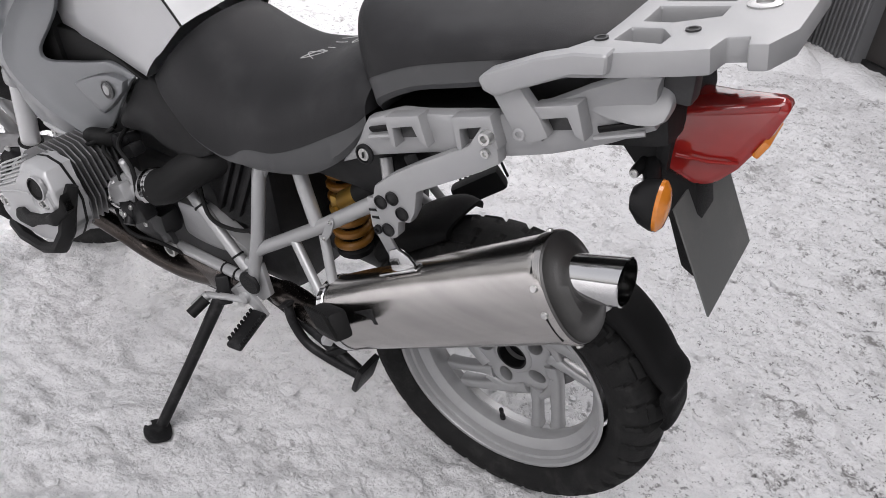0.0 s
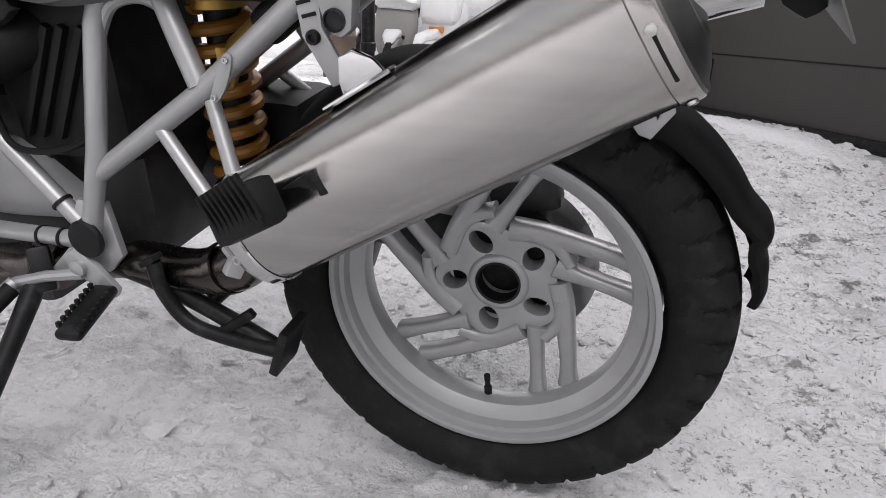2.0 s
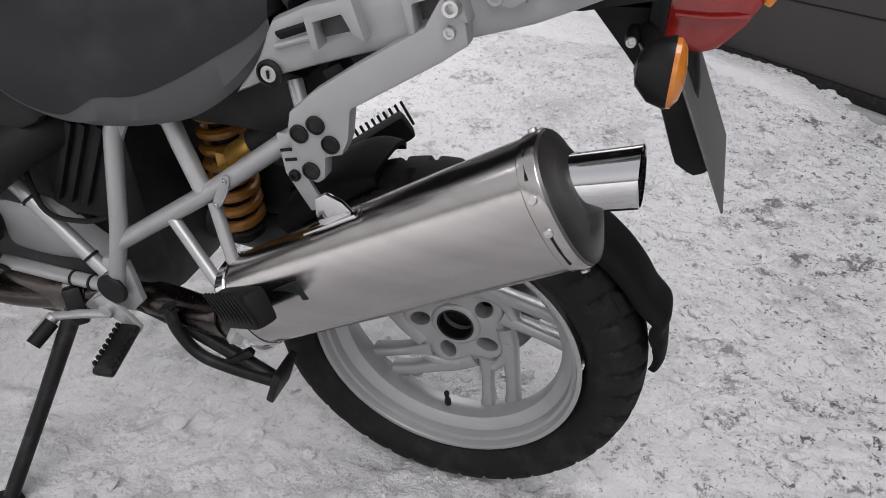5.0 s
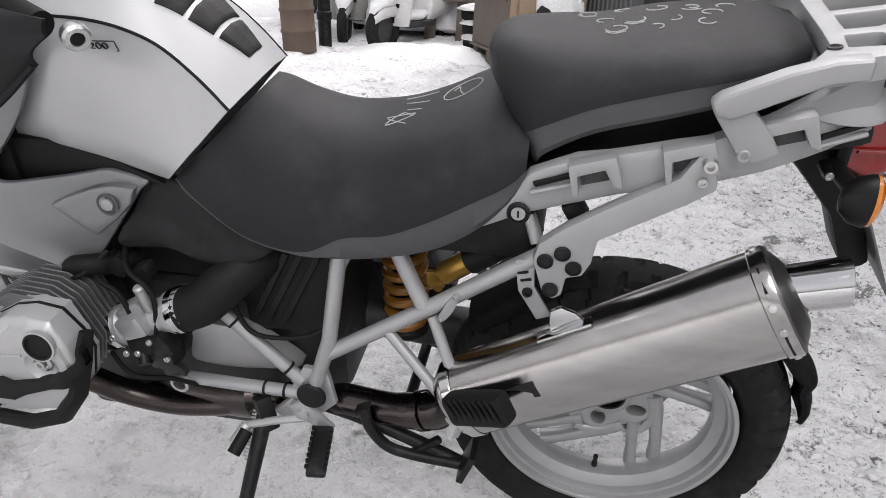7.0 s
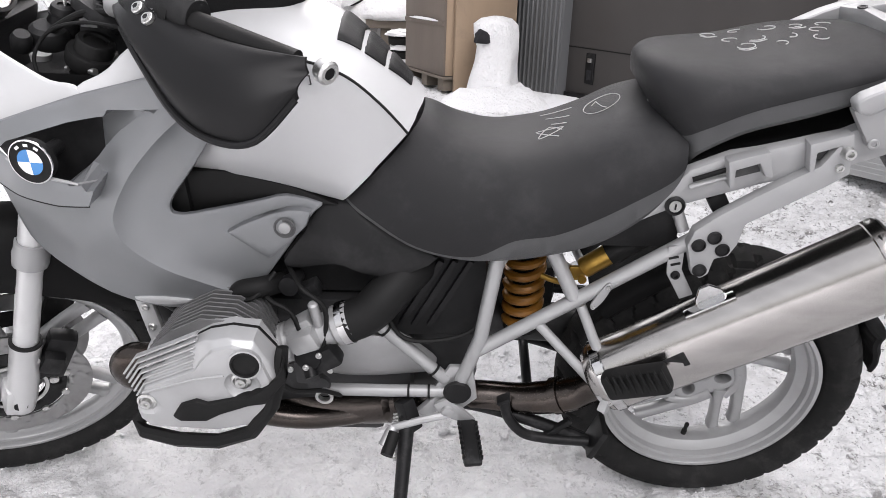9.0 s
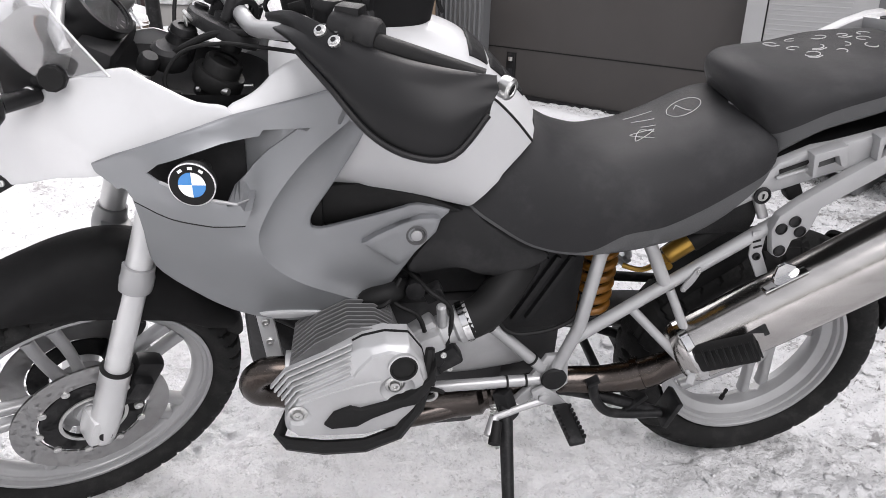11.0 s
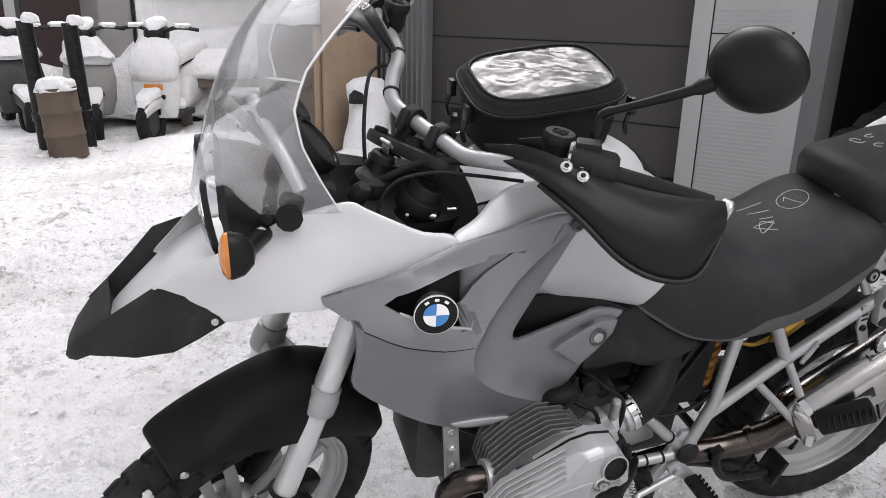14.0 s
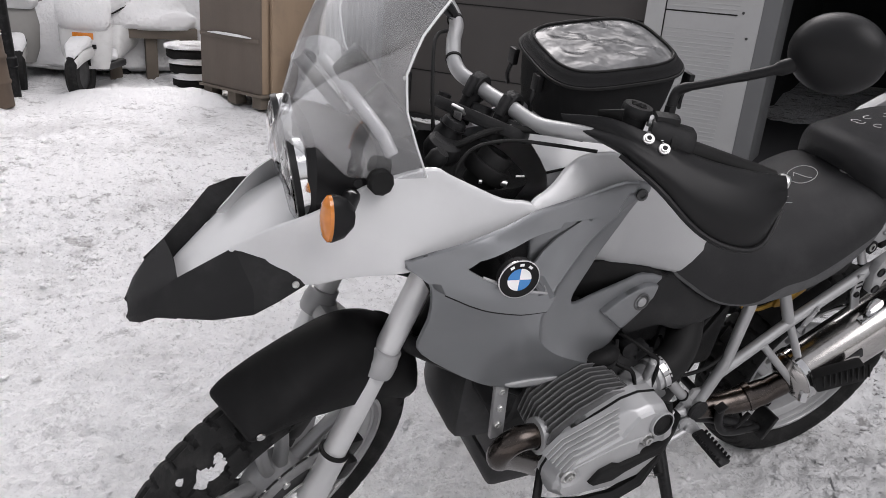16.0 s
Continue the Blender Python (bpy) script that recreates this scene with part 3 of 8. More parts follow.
def pierced_disc(r0, r1, rows, count, y, thick, hole):
    """A brake disc with drilled rows."""
    bm = bmesh.new()
    dr = (r1 - r0) / rows
    cache = {}

    def vert(r, a, yy):
        key = (round(r, 5), round(a % (2 * math.pi), 5), round(yy, 5))
        if key not in cache:
            cache[key] = bm.verts.new((r * math.cos(a), yy, r * math.sin(a)))
        return cache[key]

    for i in range(rows):
        for j in range(count):
            a0, a1 = 2 * math.pi * j / count, 2 * math.pi * (j + 1) / count
            ra, rb = r0 + i * dr, r0 + (i + 1) * dr
            am, rm = (a0 + a1) / 2, (ra + rb) / 2
            rim = [(ra, a0), (ra, am), (ra, a1), (rm, a1), (rb, a1), (rb, am), (rb, a0), (rm, a0)]
            drilled = (j + i) % 2 == 0
            rings_ = {}
            for yy in (y - thick / 2, y + thick / 2):
                outer = [vert(r, a, yy) for r, a in rim]
                if drilled:
                    inner = [bm.verts.new((rm * math.cos(am) + hole * (math.cos(am) * math.cos(g) - math.sin(am) * math.sin(g)), yy,
                                           rm * math.sin(am) + hole * (math.sin(am) * math.cos(g) + math.cos(am) * math.sin(g))))
                             for g in (radians(225 + 45 * k) for k in range(8))]
                    for k in range(8):
                        bm.faces.new((outer[k], outer[(k + 1) % 8], inner[(k + 1) % 8], inner[k]))
                    rings_[yy] = inner
                else:
                    bm.faces.new(outer)
            if drilled:
                lo, hi = rings_[y - thick / 2], rings_[y + thick / 2]
                for k in range(8):
                    bm.faces.new((lo[k], lo[(k + 1) % 8], hi[(k + 1) % 8], hi[k]))
    return bm


def wheel(name, m, r_tyre, half_tyre, r_rim, half_rim, pitch, well, pairs, label, set_back=0.0):
    w = part(name, moved(rim_mesh(r_rim, half_rim, well), m), RIM, bike, label)
    part("tyre", moved(tyre_mesh(r_tyre, half_tyre, r_rim - 0.006, pitch), m), RUBBER, w, "black dual-purpose tyre with cut tread blocks", smooth=28)
    for k in range(5):
        for path in pairs:
            part("spoke", moved(spoke([(r, a + 72 * k, wd) for r, a, wd in path], 0.032), m @ Matrix.Translation((0, -set_back, 0))), RIM, w, smooth=50)
    return w


REAR = Matrix.Translation((0, 0, 0.321))
rear_wheel = wheel("rear_wheel", REAR, 0.319, 0.074, 0.2272, 0.055, 0.052, 0.038,
                   (((0.084, 100, 0.030), (0.097, 124, 0.030), (0.119, 142, 0.027), (0.153, 155, 0.024), (0.192, 164, 0.024)),
                    ((0.086, 156, 0.034), (0.104, 165, 0.026), (0.130, 171, 0.021), (0.192, 179, 0.022)),
                    ((0.092, 118, 0.022), (0.104, 138, 0.024), (0.108, 158, 0.016))), "silver cast rear wheel with paired swept spokes", 0.030)


hub_out = [((0.090 + 0.006 * math.cos(5 * (a - radians(-6)))) * math.cos(a), (0.090 + 0.006 * math.cos(5 * (a - radians(-6)))) * math.sin(a)) for a in (2 * math.pi * j / 90 for j in range(90))]
hub_holes = [round_hole(0, 0, 0.031, 36)] + [round_hole(0.065 * math.cos(radians(-6 + 72 * k)), 0.065 * math.sin(radians(-6 + 72 * k)), 0.0185, 24, 0.74, -30 + 72 * k) for k in range(5)]
part("hub", pierced_plate(hub_out, hub_holes, 0.034, REAR @ Matrix.Translation((0, -0.037, 0)) @ SIDE, 0.005), RIM, rear_wheel, smooth=45)
part("hub_boss", moved(ring_lathe([(0.0325, -0.030), (0.0325, -0.0165), (0.036, -0.0155), (0.040, -0.0170), (0.045, -0.0205), (0.045, -0.030)], (0, 0, 0), (0, 1, 0), 48), REAR), RIM, rear_wheel, smooth=60)
part("hub_back", moved(lathe([(0, -0.098), (0.05, -0.096), (0.078, -0.08), (0.08, -0.0575), (0, -0.0575)], (0, 0, 0), (0, 1, 0), 40), REAR), BLACKMETAL, rear_wheel, "dark hub carrier behind the wheel")
part("bore_ring", moved(ring_lathe([(0.0295, -0.040), (0.0295, -0.0165), (0.0328, -0.0150), (0.0335, -0.019)], (0, 0, 0), (0, 1, 0), 36), REAR), BLACKMETAL, rear_wheel, "black bore ring")
part("valve", moved(joined(lathe([(0, 0), (0.006, 0), (0.006, 0.014), (0.004, 0.016), (0.004, 0.03), (0.0048, 0.031), (0.0048, 0.04), (0, 0.041)], (0.008, -0.004, -0.186), (0, 0.25, 1), 14, False)), REAR), GRIP, rear_wheel, "black rubber tyre valve")
part("rear_brake_disc", moved(pierced_disc(0.092, 0.1325, 3, 46, -0.088, 0.005, 0.0045), REAR), DISC, bike, "drilled steel rear brake disc", smooth=0)
part("final_drive", joined(lathe([(0.0, -0.17), (0.05, -0.165), (0.085, -0.14), (0.09, -0.10), (0.085, -0.092), (0.04, -0.088), (0.028, -0.075), (0, -0.075)], (0, 0, 0.321), (0, 1, 0), 36),
                           sweep(spline([(0.03, -0.12, 0.335), (0.25, -0.115, 0.36), (0.52, -0.09, 0.40)], 6), [0.055] * 4 + [0.045] * 9, 16)), DARKGREY, bike, "dark grey single-sided swingarm and bevel drive")
part("torque_arm", sweep([(0.06, -0.1, 0.44), (0.3, -0.1, 0.47), (0.5, -0.09, 0.5)], 0.012), BLACKMETAL, bike)
part("rear_caliper", block((0.1, 0.05, 0.055), Matrix.Translation((-0.02, -0.098, 0.43)) @ Matrix.Rotation(radians(15), 4, "Y"), 0.012), DARKGREY, bike, "dark grey rear brake caliper")

FRONT = STEER @ Matrix.Translation((1.509, 0.002, 0.332))
front_wheel = wheel("front_wheel", FRONT, 0.333, 0.058, 0.2590, 0.036, 0.047, 0.034,
                    (((0.060, 22, 0.026), (0.14, 18, 0.022), (0.226, 14, 0.023)), ((0.060, -6, 0.026), (0.14, -2, 0.022), (0.226, 2, 0.023))), "silver cast front wheel with paired spokes")
part("sensor_ring", moved(ring_lathe([(0.060, 0.066), (0.060, 0.069), (0.067, 0.069), (0.067, 0.066)], (0, 0, 0), (0, 1, 0), 60), FRONT), ZINC, front_wheel, "toothed steel sensor ring")
part("hub", moved(lathe([(0.0, -0.055), (0.03, -0.055), (0.036, -0.045), (0.062, -0.035), (0.066, -0.012), (0.066, 0.012), (0.062, 0.035), (0.036, 0.045), (0.03, 0.055), (0, 0.055)], (0, 0, 0), (0, 1, 0), 36), FRONT), RIM, front_wheel)
for s in (1, -1):
    d = part("front_brake_disc", moved(pierced_disc(0.106, 0.1525, 3, 54, s * 0.062, 0.0045, 0.0047), FRONT), DISC, bike, "drilled steel front brake disc", smooth=0)
    part("disc_carrier", moved(joined(pierced_disc(0.060, 0.102, 1, 12, s * 0.060, 0.006, 0.015)), FRONT), BLACKMETAL, d, "dark pierced disc carrier", smooth=0)
    for k in range(10):
        a = 2 * math.pi * k / 10
        part("disc_bobbin", moved(lathe([(0, 0), (0.008, 0), (0.008, 0.005), (0.005, 0.006), (0, 0.006)], (0.104 * math.cos(a), s * 0.0655 - 0.003, 0.104 * math.sin(a)), (0, s, 0), 12, False), FRONT), ZINC, d)

# -- fork, front mudguard --
for s, nm in ((1, "fork_leg"), (-1, "fork_leg")):
    low, top = Vector((1.511, 0.090 * s, 0.281)), Vector((1.252, 0.090 * s - 0.045, 0.97))
    t = (top - low).normalized()
    leg = part(nm, moved(joined(lathe([(0, 0), (0.018, 0), (0.026, 0.01), (0.030, 0.05), (0.0295, 0.19), (0.0305, 0.192), (0.0305, 0.2), (0.027, 0.202), (0, 0.202)], low, t, 28, False),
                                block((0.06, 0.05, 0.07), Matrix.Translation(low + t * 0.045 + Vector((0.012, -0.006 * s, 0))) @ t.to_track_quat("Z", "Y").to_matrix().to_4x4(), 0.012)), STEER), FORK, bike, "silver cast fork lower")
    part("stanchion", moved(lathe([(0.0, 0.2), (0.0238, 0.2), (0.0238, 0.74), (0, 0.74)], low, t, 28), STEER), FORK, leg, "light silver upper fork tube")
    part("clamp_ring", moved(lathe([(0.0245, 0.402), (0.0315, 0.404), (0.0325, 0.41), (0.0325, 0.432), (0.030, 0.440), (0.029, 0.456), (0.0245, 0.458)], low, t, 28, False), STEER), RACKGREY, leg, "grey fork bridge clamp")
    part("seal_ring", moved(lathe([(0.0245, 0.199), (0.0312, 0.1995), (0.0312, 0.2045), (0.0245, 0.206)], low, t, 28, False), STEER), SEAM, leg, "black fork seal")
    part("axle_hole", moved(lathe([(0, 0), (0.013, 0), (0.013, 0.004), (0.0, 0.004)], low + t * 0.04 + Vector((0.003, 0.0235 * s, 0)), (0, s, 0), 20), STEER), BLACKMETAL, leg)
    cal = part("front_caliper", moved(joined(block((0.12, 0.042, 0.06), Matrix.Translation((1.405, 0.062 * s, 0.395)) @ Matrix.Rotation(radians(58), 4, "Y"), 0.014),
                                            block((0.05, 0.06, 0.045), Matrix.Translation((1.412, 0.075 * s, 0.40)) @ Matrix.Rotation(radians(58), 4, "Y"), 0.012),
                                            block((0.07, 0.012, 0.03), Matrix.Translation((1.445, 0.08 * s, 0.37)) @ Matrix.Rotation(radians(20), 4, "Y"), 0.004)), STEER), BLACKMETAL, bike, "black front brake caliper")
    for q in ((1.424, 0.100, 0.352), (1.437, 0.100, 0.425)):
        part("bolt", moved(lathe([(0, 0), (0.009, 0), (0.009, 0.006), (0.004, 0.006), (0, 0.003)], (q[0], q[1] * s - 0.008 * s, q[2]), (0, s, 0), 12, False), STEER), ZINC, cal)
part("fork_bridge", moved(joined(slab([(-0.030, -0.105), (0.020, -0.098), (0.034, -0.04), (0.036, 0.04), (0.020, 0.098), (-0.030, 0.105), (-0.040, 0.05), (-0.044, 0), (-0.040, -0.05)], Matrix.Translation((1.364, -0.026, 0.672)) @ Matrix.Rotation(radians(-26), 4, "Y"), 0.034, 0.010)), STEER), RACKGREY, bike, "grey lower fork bridge")
part("telelever_arm", joined(sweep(spline([(1.30, 0.0, 0.665), (1.18, 0.07, 0.62), (1.03, 0.12, 0.56)], 5), 0.019), sweep(spline([(1.30, 0.0, 0.665), (1.18, -0.07, 0.62), (1.03, -0.12, 0.56)], 5), 0.019),
                             lathe([(0, 0), (0.03, 0), (0.03, 0.05), (0, 0.05)], (1.31, 0, 0.64), (-0.3, 0, 1), 18)), BLACKMETAL, bike, "black wishbone arm of the front suspension")
part("front_shock", sweep([(1.2, -0.01, 0.60), (1.12, -0.015, 0.95)], 0.032, 16), BLACKMETAL, bike, "black front spring strut")


def fender(centre, stations, thick, m):
    """A mudguard round a wheel's centre: stations of (degrees, crown radius, skirt radius, half width)."""
    a1 = spline([(a, t, 0) for a, t, l, w in stations], 5)
    a2 = spline([(l, w, 0) for a, t, l, w in stations], 5)
    rows = []
    for p, q in zip(a1, a2):
        a, top, low, w = radians(p.x), p.y, q.x, q.y
        outer = []
        for k in range(-10, 11):
            g = math.pi / 2 * k / 10
            outer.append((low + (top - low) * abs(math.cos(g)) ** 0.6, w * math.copysign(abs(math.sin(g)) ** 0.75, g)))
        loop = outer + [(r - thick, y * (1 - thick / w)) for r, y in outer[::-1]]
        rows.append([Vector((centre[0] + r * math.cos(a), centre[1] + y, centre[2] + r * math.sin(a))) for r, y in loop])
    return moved(rings(bmesh.new(), rows), m)


guard_f = part("front_mudguard", fender((1.512, 0, 0.325), ((69, 0.366, 0.358, 0.052), (70, 0.374, 0.357, 0.061), (74, 0.381, 0.352, 0.067), (81, 0.391, 0.338, 0.071), (89, 0.404, 0.321, 0.073), (97, 0.420, 0.304, 0.074), (108, 0.434, 0.293, 0.076), (122, 0.425, 0.288, 0.076), (138, 0.398, 0.296, 0.074), (150, 0.378, 0.306, 0.070), (158, 0.368, 0.326, 0.062)), 0.005, STEER), MUD, bike, "black plastic front mudguard", smooth=50)
part("mudguard_flap", fender((1.512, 0, 0.325), ((156, 0.366, 0.330, 0.060), (162, 0.362, 0.322, 0.052), (170, 0.352, 0.328, 0.036)), 0.004, STEER), MUD, guard_f, "black rear flap of the front mudguard", smooth=50)
part("mudguard_bolt", moved(lathe([(0, 0), (0.007, 0), (0.007, 0.004), (0, 0.005)], (1.624, 0.064, 0.672), (0.3, 1, 0), 12, False), STEER), ZINC, guard_f)
random.seed(5)
for a, y, size in ((57, 0.034, 0.017), (54, 0.030, 0.020), (51, 0.036, 0.013), (59, 0.026, 0.010), (40, 0.018, 0.012), (36, 0.026, 0.009), (47, 0.012, 0.008), (30, 0.022, 0.010)):
    r = 0.332 - 0.42 * max(0, abs(y) - 0.008)
    c = STEER @ Vector((1.509 + r * math.cos(radians(a)), 0.002 + y, 0.332 + r * math.sin(radians(a))))
    bm = bmesh.new()
    bmesh.ops.create_icosphere(bm, subdivisions=3, radius=1)
    for v in bm.verts:
        v.co = v.co * (1 + 0.55 * noise.noise(v.co * 1.7 + Vector((a, 0, 0))) + 0.3 * noise.noise(v.co * 4 + Vector((0, a, 0))))
    moved(bm, Matrix.Translation(c) @ STEER.to_3x3().to_4x4() @ Matrix.Rotation(radians(90 - a), 4, "Y") @ Matrix.Diagonal((size, size * 0.75, 0.006, 1)))
    part("stuck_snow", bm, SNOW, bike, "snow stuck to the front tyre", smooth=60)

# rear mudguard behind the wheel
def hugger():
    path = spline([(-0.165, 0, 0.618), (-0.208, 0, 0.600), (-0.250, 0, 0.572), (-0.286, 0, 0.532), (-0.312, 0, 0.492), (-0.331, 0, 0.466), (-0.331, 0, 0.440), (-0.337, 0, 0.420), (-0.337, 0, 0.395), (-0.331, 0, 0.368)], 6)
    bm, rows = bmesh.new(), []
    for i, p in enumerate(path):
        t = (path[min(i + 1, len(path) - 1)] - path[max(i - 1, 0)]).normalized()
        n = t.cross(Vector((0, 1, 0)))
        f = i / (len(path) - 1)
        w = 0.052 - 0.012 * f
        outer = [(w * math.sin(k / 6 * math.pi / 2), -0.028 * abs(k / 6) ** 2.5 * (1 - 0.7 * f)) for k in range(-6, 7)]
        loop = outer + [(y * 0.93, d - 0.008) for y, d in outer[::-1]]
        sgn = -1 if n.x > 0 else 1
        bump = 0.004 * max(0, math.sin(f * 3 * math.pi * 1.6)) * min(1, f * 4)
        rows.append([p + Vector((0, y, 0)) + n * (d + bump) * sgn for y, d in loop])
    return rings(bm, rows)


part("rear_mudguard", hugger(), MUD, bike, "black plastic mudguard behind the rear wheel")
part("mudguard_bracket", pierced_plate([(-0.140, 0.640), (-0.200, 0.630), (-0.208, 0.606), (-0.185, 0.574), (-0.172, 0.578), (-0.150, 0.606)], [[(-0.180, 0.612), (-0.196, 0.616), (-0.190, 0.596)]], 0.006, at_y(0.052), 0.001), CAST, bike, "pale alloy mudguard bracket")
part("inner_mudguard", fender((0, 0, 0.321), ((40, 0.347, 0.315, 0.076), (55, 0.352, 0.312, 0.080), (66, 0.350, 0.318, 0.078), (73, 0.338, 0.322, 0.062)), 0.006, Matrix.Identity(4)), MUD, bike, "black inner mudguard under the seat")

# -- engine --
part("crankcase", block((0.42, 0.20, 0.28), Matrix.Translation((0.83, 0, 0.44)), 0.03), DARKGREY, bike, "dark grey engine crankcase")
part("front_casing", block((0.2, 0.2, 0.2), Matrix.Translation((1.05, 0, 0.50)), 0.04), DARKGREY, bike)
part("oil_sump", block((0.36, 0.22, 0.06), Matrix.Translation((0.86, 0, 0.27)), 0.02), DARKGREY, bike)
part("gearbox_cover", panel([(0.785, 0.395), (0.77, 0.47), (0.745, 0.52), (0.66, 0.515), (0.60, 0.45), (0.575, 0.40), (0.66, 0.392)], Depth((0.78, 0.45, 0.118), (0.60, 0.42, 0.105), (0.70, 0.46, 0.128), (0.68, 0.39, 0.110)), 0.02, 0.016, 0.014), CAST, bike, "light alloy gearbox cover")
airbox = part("airbox", block((0.20, 0.20, 0.22), Matrix.Translation((0.575, 0, 0.60)), 0.02), PLASTIC, bike, "black plastic airbox")
for x in (0.60, 0.575, 0.545):
    part("airbox_rib", block((0.012, 0.014, 0.17), Matrix.Translation((x, 0.104, 0.60)) @ Matrix.Rotation(radians(-28), 4, "Y"), 0.003), PLASTIC, airbox)
part("gearbox_housing", block((0.27, 0.17, 0.20), Matrix.Translation((0.625, -0.02, 0.42)), 0.03), DARKGREY, bike)
part("swingarm_housing", block((0.24, 0.14, 0.12), Matrix.Translation((0.44, -0.15, 0.48)), 0.03), PLASTIC, bike)
part("under_seat_box", block((0.55, 0.24, 0.10), Matrix.Translation((0.42, 0, 0.76)), 0.03), PLASTIC, bike, "black box under the seat")
part("battery_tray", block((0.25, 0.18, 0.15), Matrix.Translation((0.78, 0, 0.66)), 0.02), PLASTIC, bike)


def cylinder_side(s):
    """The boxer cylinder, its finned head and cover, on side s."""
    def flip(bm):
        return bm if s > 0 else mirrored(bm)

    # core is dark grey to paint in the shade between the fins
    head = part("cylinder", flip(lathe([(0, 0.0), (0.075, 0), (0.07, 0.16), (0, 0.16)], (0.945, 0.12, 0.565), (0, 1, 0), 30)), DARKGREY, bike, "finned alloy engine cylinder, core darkened for the shade between fins")
    base = [(0.868, 0.640), (0.90, 0.664), (0.95, 0.668), (1.005, 0.640), (1.052, 0.598), (1.062, 0.545), (1.040, 0.505), (0.94, 0.492), (0.86, 0.50), (0.842, 0.56)]
    for k in range(10):
        y = 0.165 + k * 0.0125
        grow = 0.93 + 0.07 * k / 10
        o = [(0.95 + (x - 0.95) * grow, 0.565 + (z - 0.565) * grow) for x, z in base]
        part("fin", flip(slab(o, at_y(y), 0.0032, 0)), FINS, head)
    out = [(0.818, 0.590), (0.826, 0.625), (0.850, 0.662), (0.890, 0.668), (0.927, 0.660), (0.979, 0.630), (1.027, 0.596), (1.050, 0.560), (1.064, 0.520), (1.062, 0.490), (1.020, 0.480), (0.93, 0.474), (0.870, 0.486), (0.835, 0.530)]
    face = [(1.052, 0.545), (1.033, 0.576), (0.979, 0.600), (0.944, 0.616), (0.936, 0.628), (0.912, 0.652), (0.882, 0.658), (0.855, 0.650), (0.836, 0.626), (0.828, 0.598), (0.840, 0.545), (0.875, 0.500), (0.93, 0.486), (1.04, 0.492), (1.054, 0.510)]

    def slope(x, z):
        p = (x, z)
        g = 0 if inside(p, face) else edge_gap(p, face)
        y = 0.346 - 0.85 * g - 0.004 * min(1, g / 0.002) - 0.16 * max(0, z - 0.618)
        y -= 0.011 * max(0, 1 - (math.hypot(x - 0.872, z - 0.586) / 0.030) ** 4)
        y -= 0.008 * max(0, 1 - (math.hypot(x - 1.040, z - 0.541) / 0.022) ** 4)
        return y

    def ring_line(cx, cz, r):
        return [(cx + r * math.cos(a), cz + r * math.sin(a)) for a in np.linspace(0, 2 * math.pi, 25)]

    cover = part("valve_cover", flip(panel(out, slope, 0.052, 0.003, 0.008, 0, [face + face[:1], beside(face + face[:1], -0.0022 if s else 0), ring_line(0.872, 0.586, 0.030), ring_line(0.872, 0.586, 0.026)])), ENGINE, bike, "silver painted ribbed valve cover", smooth=22)
    part("gasket", flip(slab([(0.945 + (x - 0.945) * 1.012, 0.565 + (z - 0.565) * 1.012) for x, z in out], at_y(0.290), 0.005, 0)), SEAM, cover)
    ledge = [(1.049, 0.552), (1.033, 0.576), (0.979, 0.600), (0.947, 0.615)]
    for k in range(6):
        d = 0.0055 + 0.0070 * k
        line = beside(ledge, -d if ledge[0][0] > ledge[-1][0] else d)
        line[-1] = (line[-1][0] - 0.004 * k, line[-1][1] + 0.002 * k)
        rows = []
        for a, b in zip(beside(line, -0.0016), beside(line, 0.0016)):
            m = ((a[0] + b[0]) / 2, (a[1] + b[1]) / 2)
            y = 0.346 - 0.85 * d - 0.004
            rows.append([Vector((a[0], y - 0.006, a[1])), Vector((a[0], y + 0.0042, a[1])), Vector((m[0], y + 0.0048, m[1])), Vector((b[0], y + 0.0042, b[1])), Vector((b[0], y - 0.006, b[1]))])
        part("cover_rib", flip(rings(bmesh.new(), rows)), ENGINE, cover)
    part("cover_crease", flip(sweep([(1.040, 0.346, 0.566), (0.975, 0.3468, 0.590), (0.944, 0.347, 0.600), (0.900, 0.347, 0.608)], 0.0022, 6)), ENGINE, cover)
    part("oil_cap", flip(lathe([(0.0235, -0.004), (0.0235, 0.004), (0.020, 0.005), (0.019, 0.001), (0, 0.0)], (0.862, 0.3455, 0.632), (-0.05, 1, 0.14), 28, False)), GRIP, cover, "round black oil filler cap")
    part("cap_ring", flip(ring_lathe([(0.0235, -0.004), (0.0262, -0.004), (0.0262, 0.004), (0.0235, 0.0045)], (0.862, 0.3455, 0.632), (-0.05, 1, 0.14), 28)), ENGINE, cover)
    for q in ((0.876, 0.336, 0.590), (1.040, 0.338, 0.541)):
        part("cover_bolt", flip(lathe([(0.016, -0.004), (0.0165, 0.004), (0.0125, 0.006), (0.011, 0.002), (0.0085, 0.002), (0.0085, 0.010), (0.004, 0.010), (0.0035, 0.006), (0, 0.006)], q, (0, 1, 0), 20, False)), ZINC, cover)
    guard = part("cylinder_guard", flip(joined(sweep([(1.055, 0.28, 0.500), (1.078, 0.318, 0.470), (1.062, 0.334, 0.464), (1.000, 0.348, 0.462), (0.930, 0.350, 0.462), (0.872, 0.346, 0.482), (0.836, 0.336, 0.530), (0.818, 0.322, 0.590), (0.812, 0.302, 0.632)], [0.010, 0.012, 0.017, 0.018, 0.018, 0.018, 0.017, 0.016, 0.012], 8, True, 0.7))), GRIP, bike, "black plastic cylinder guard")
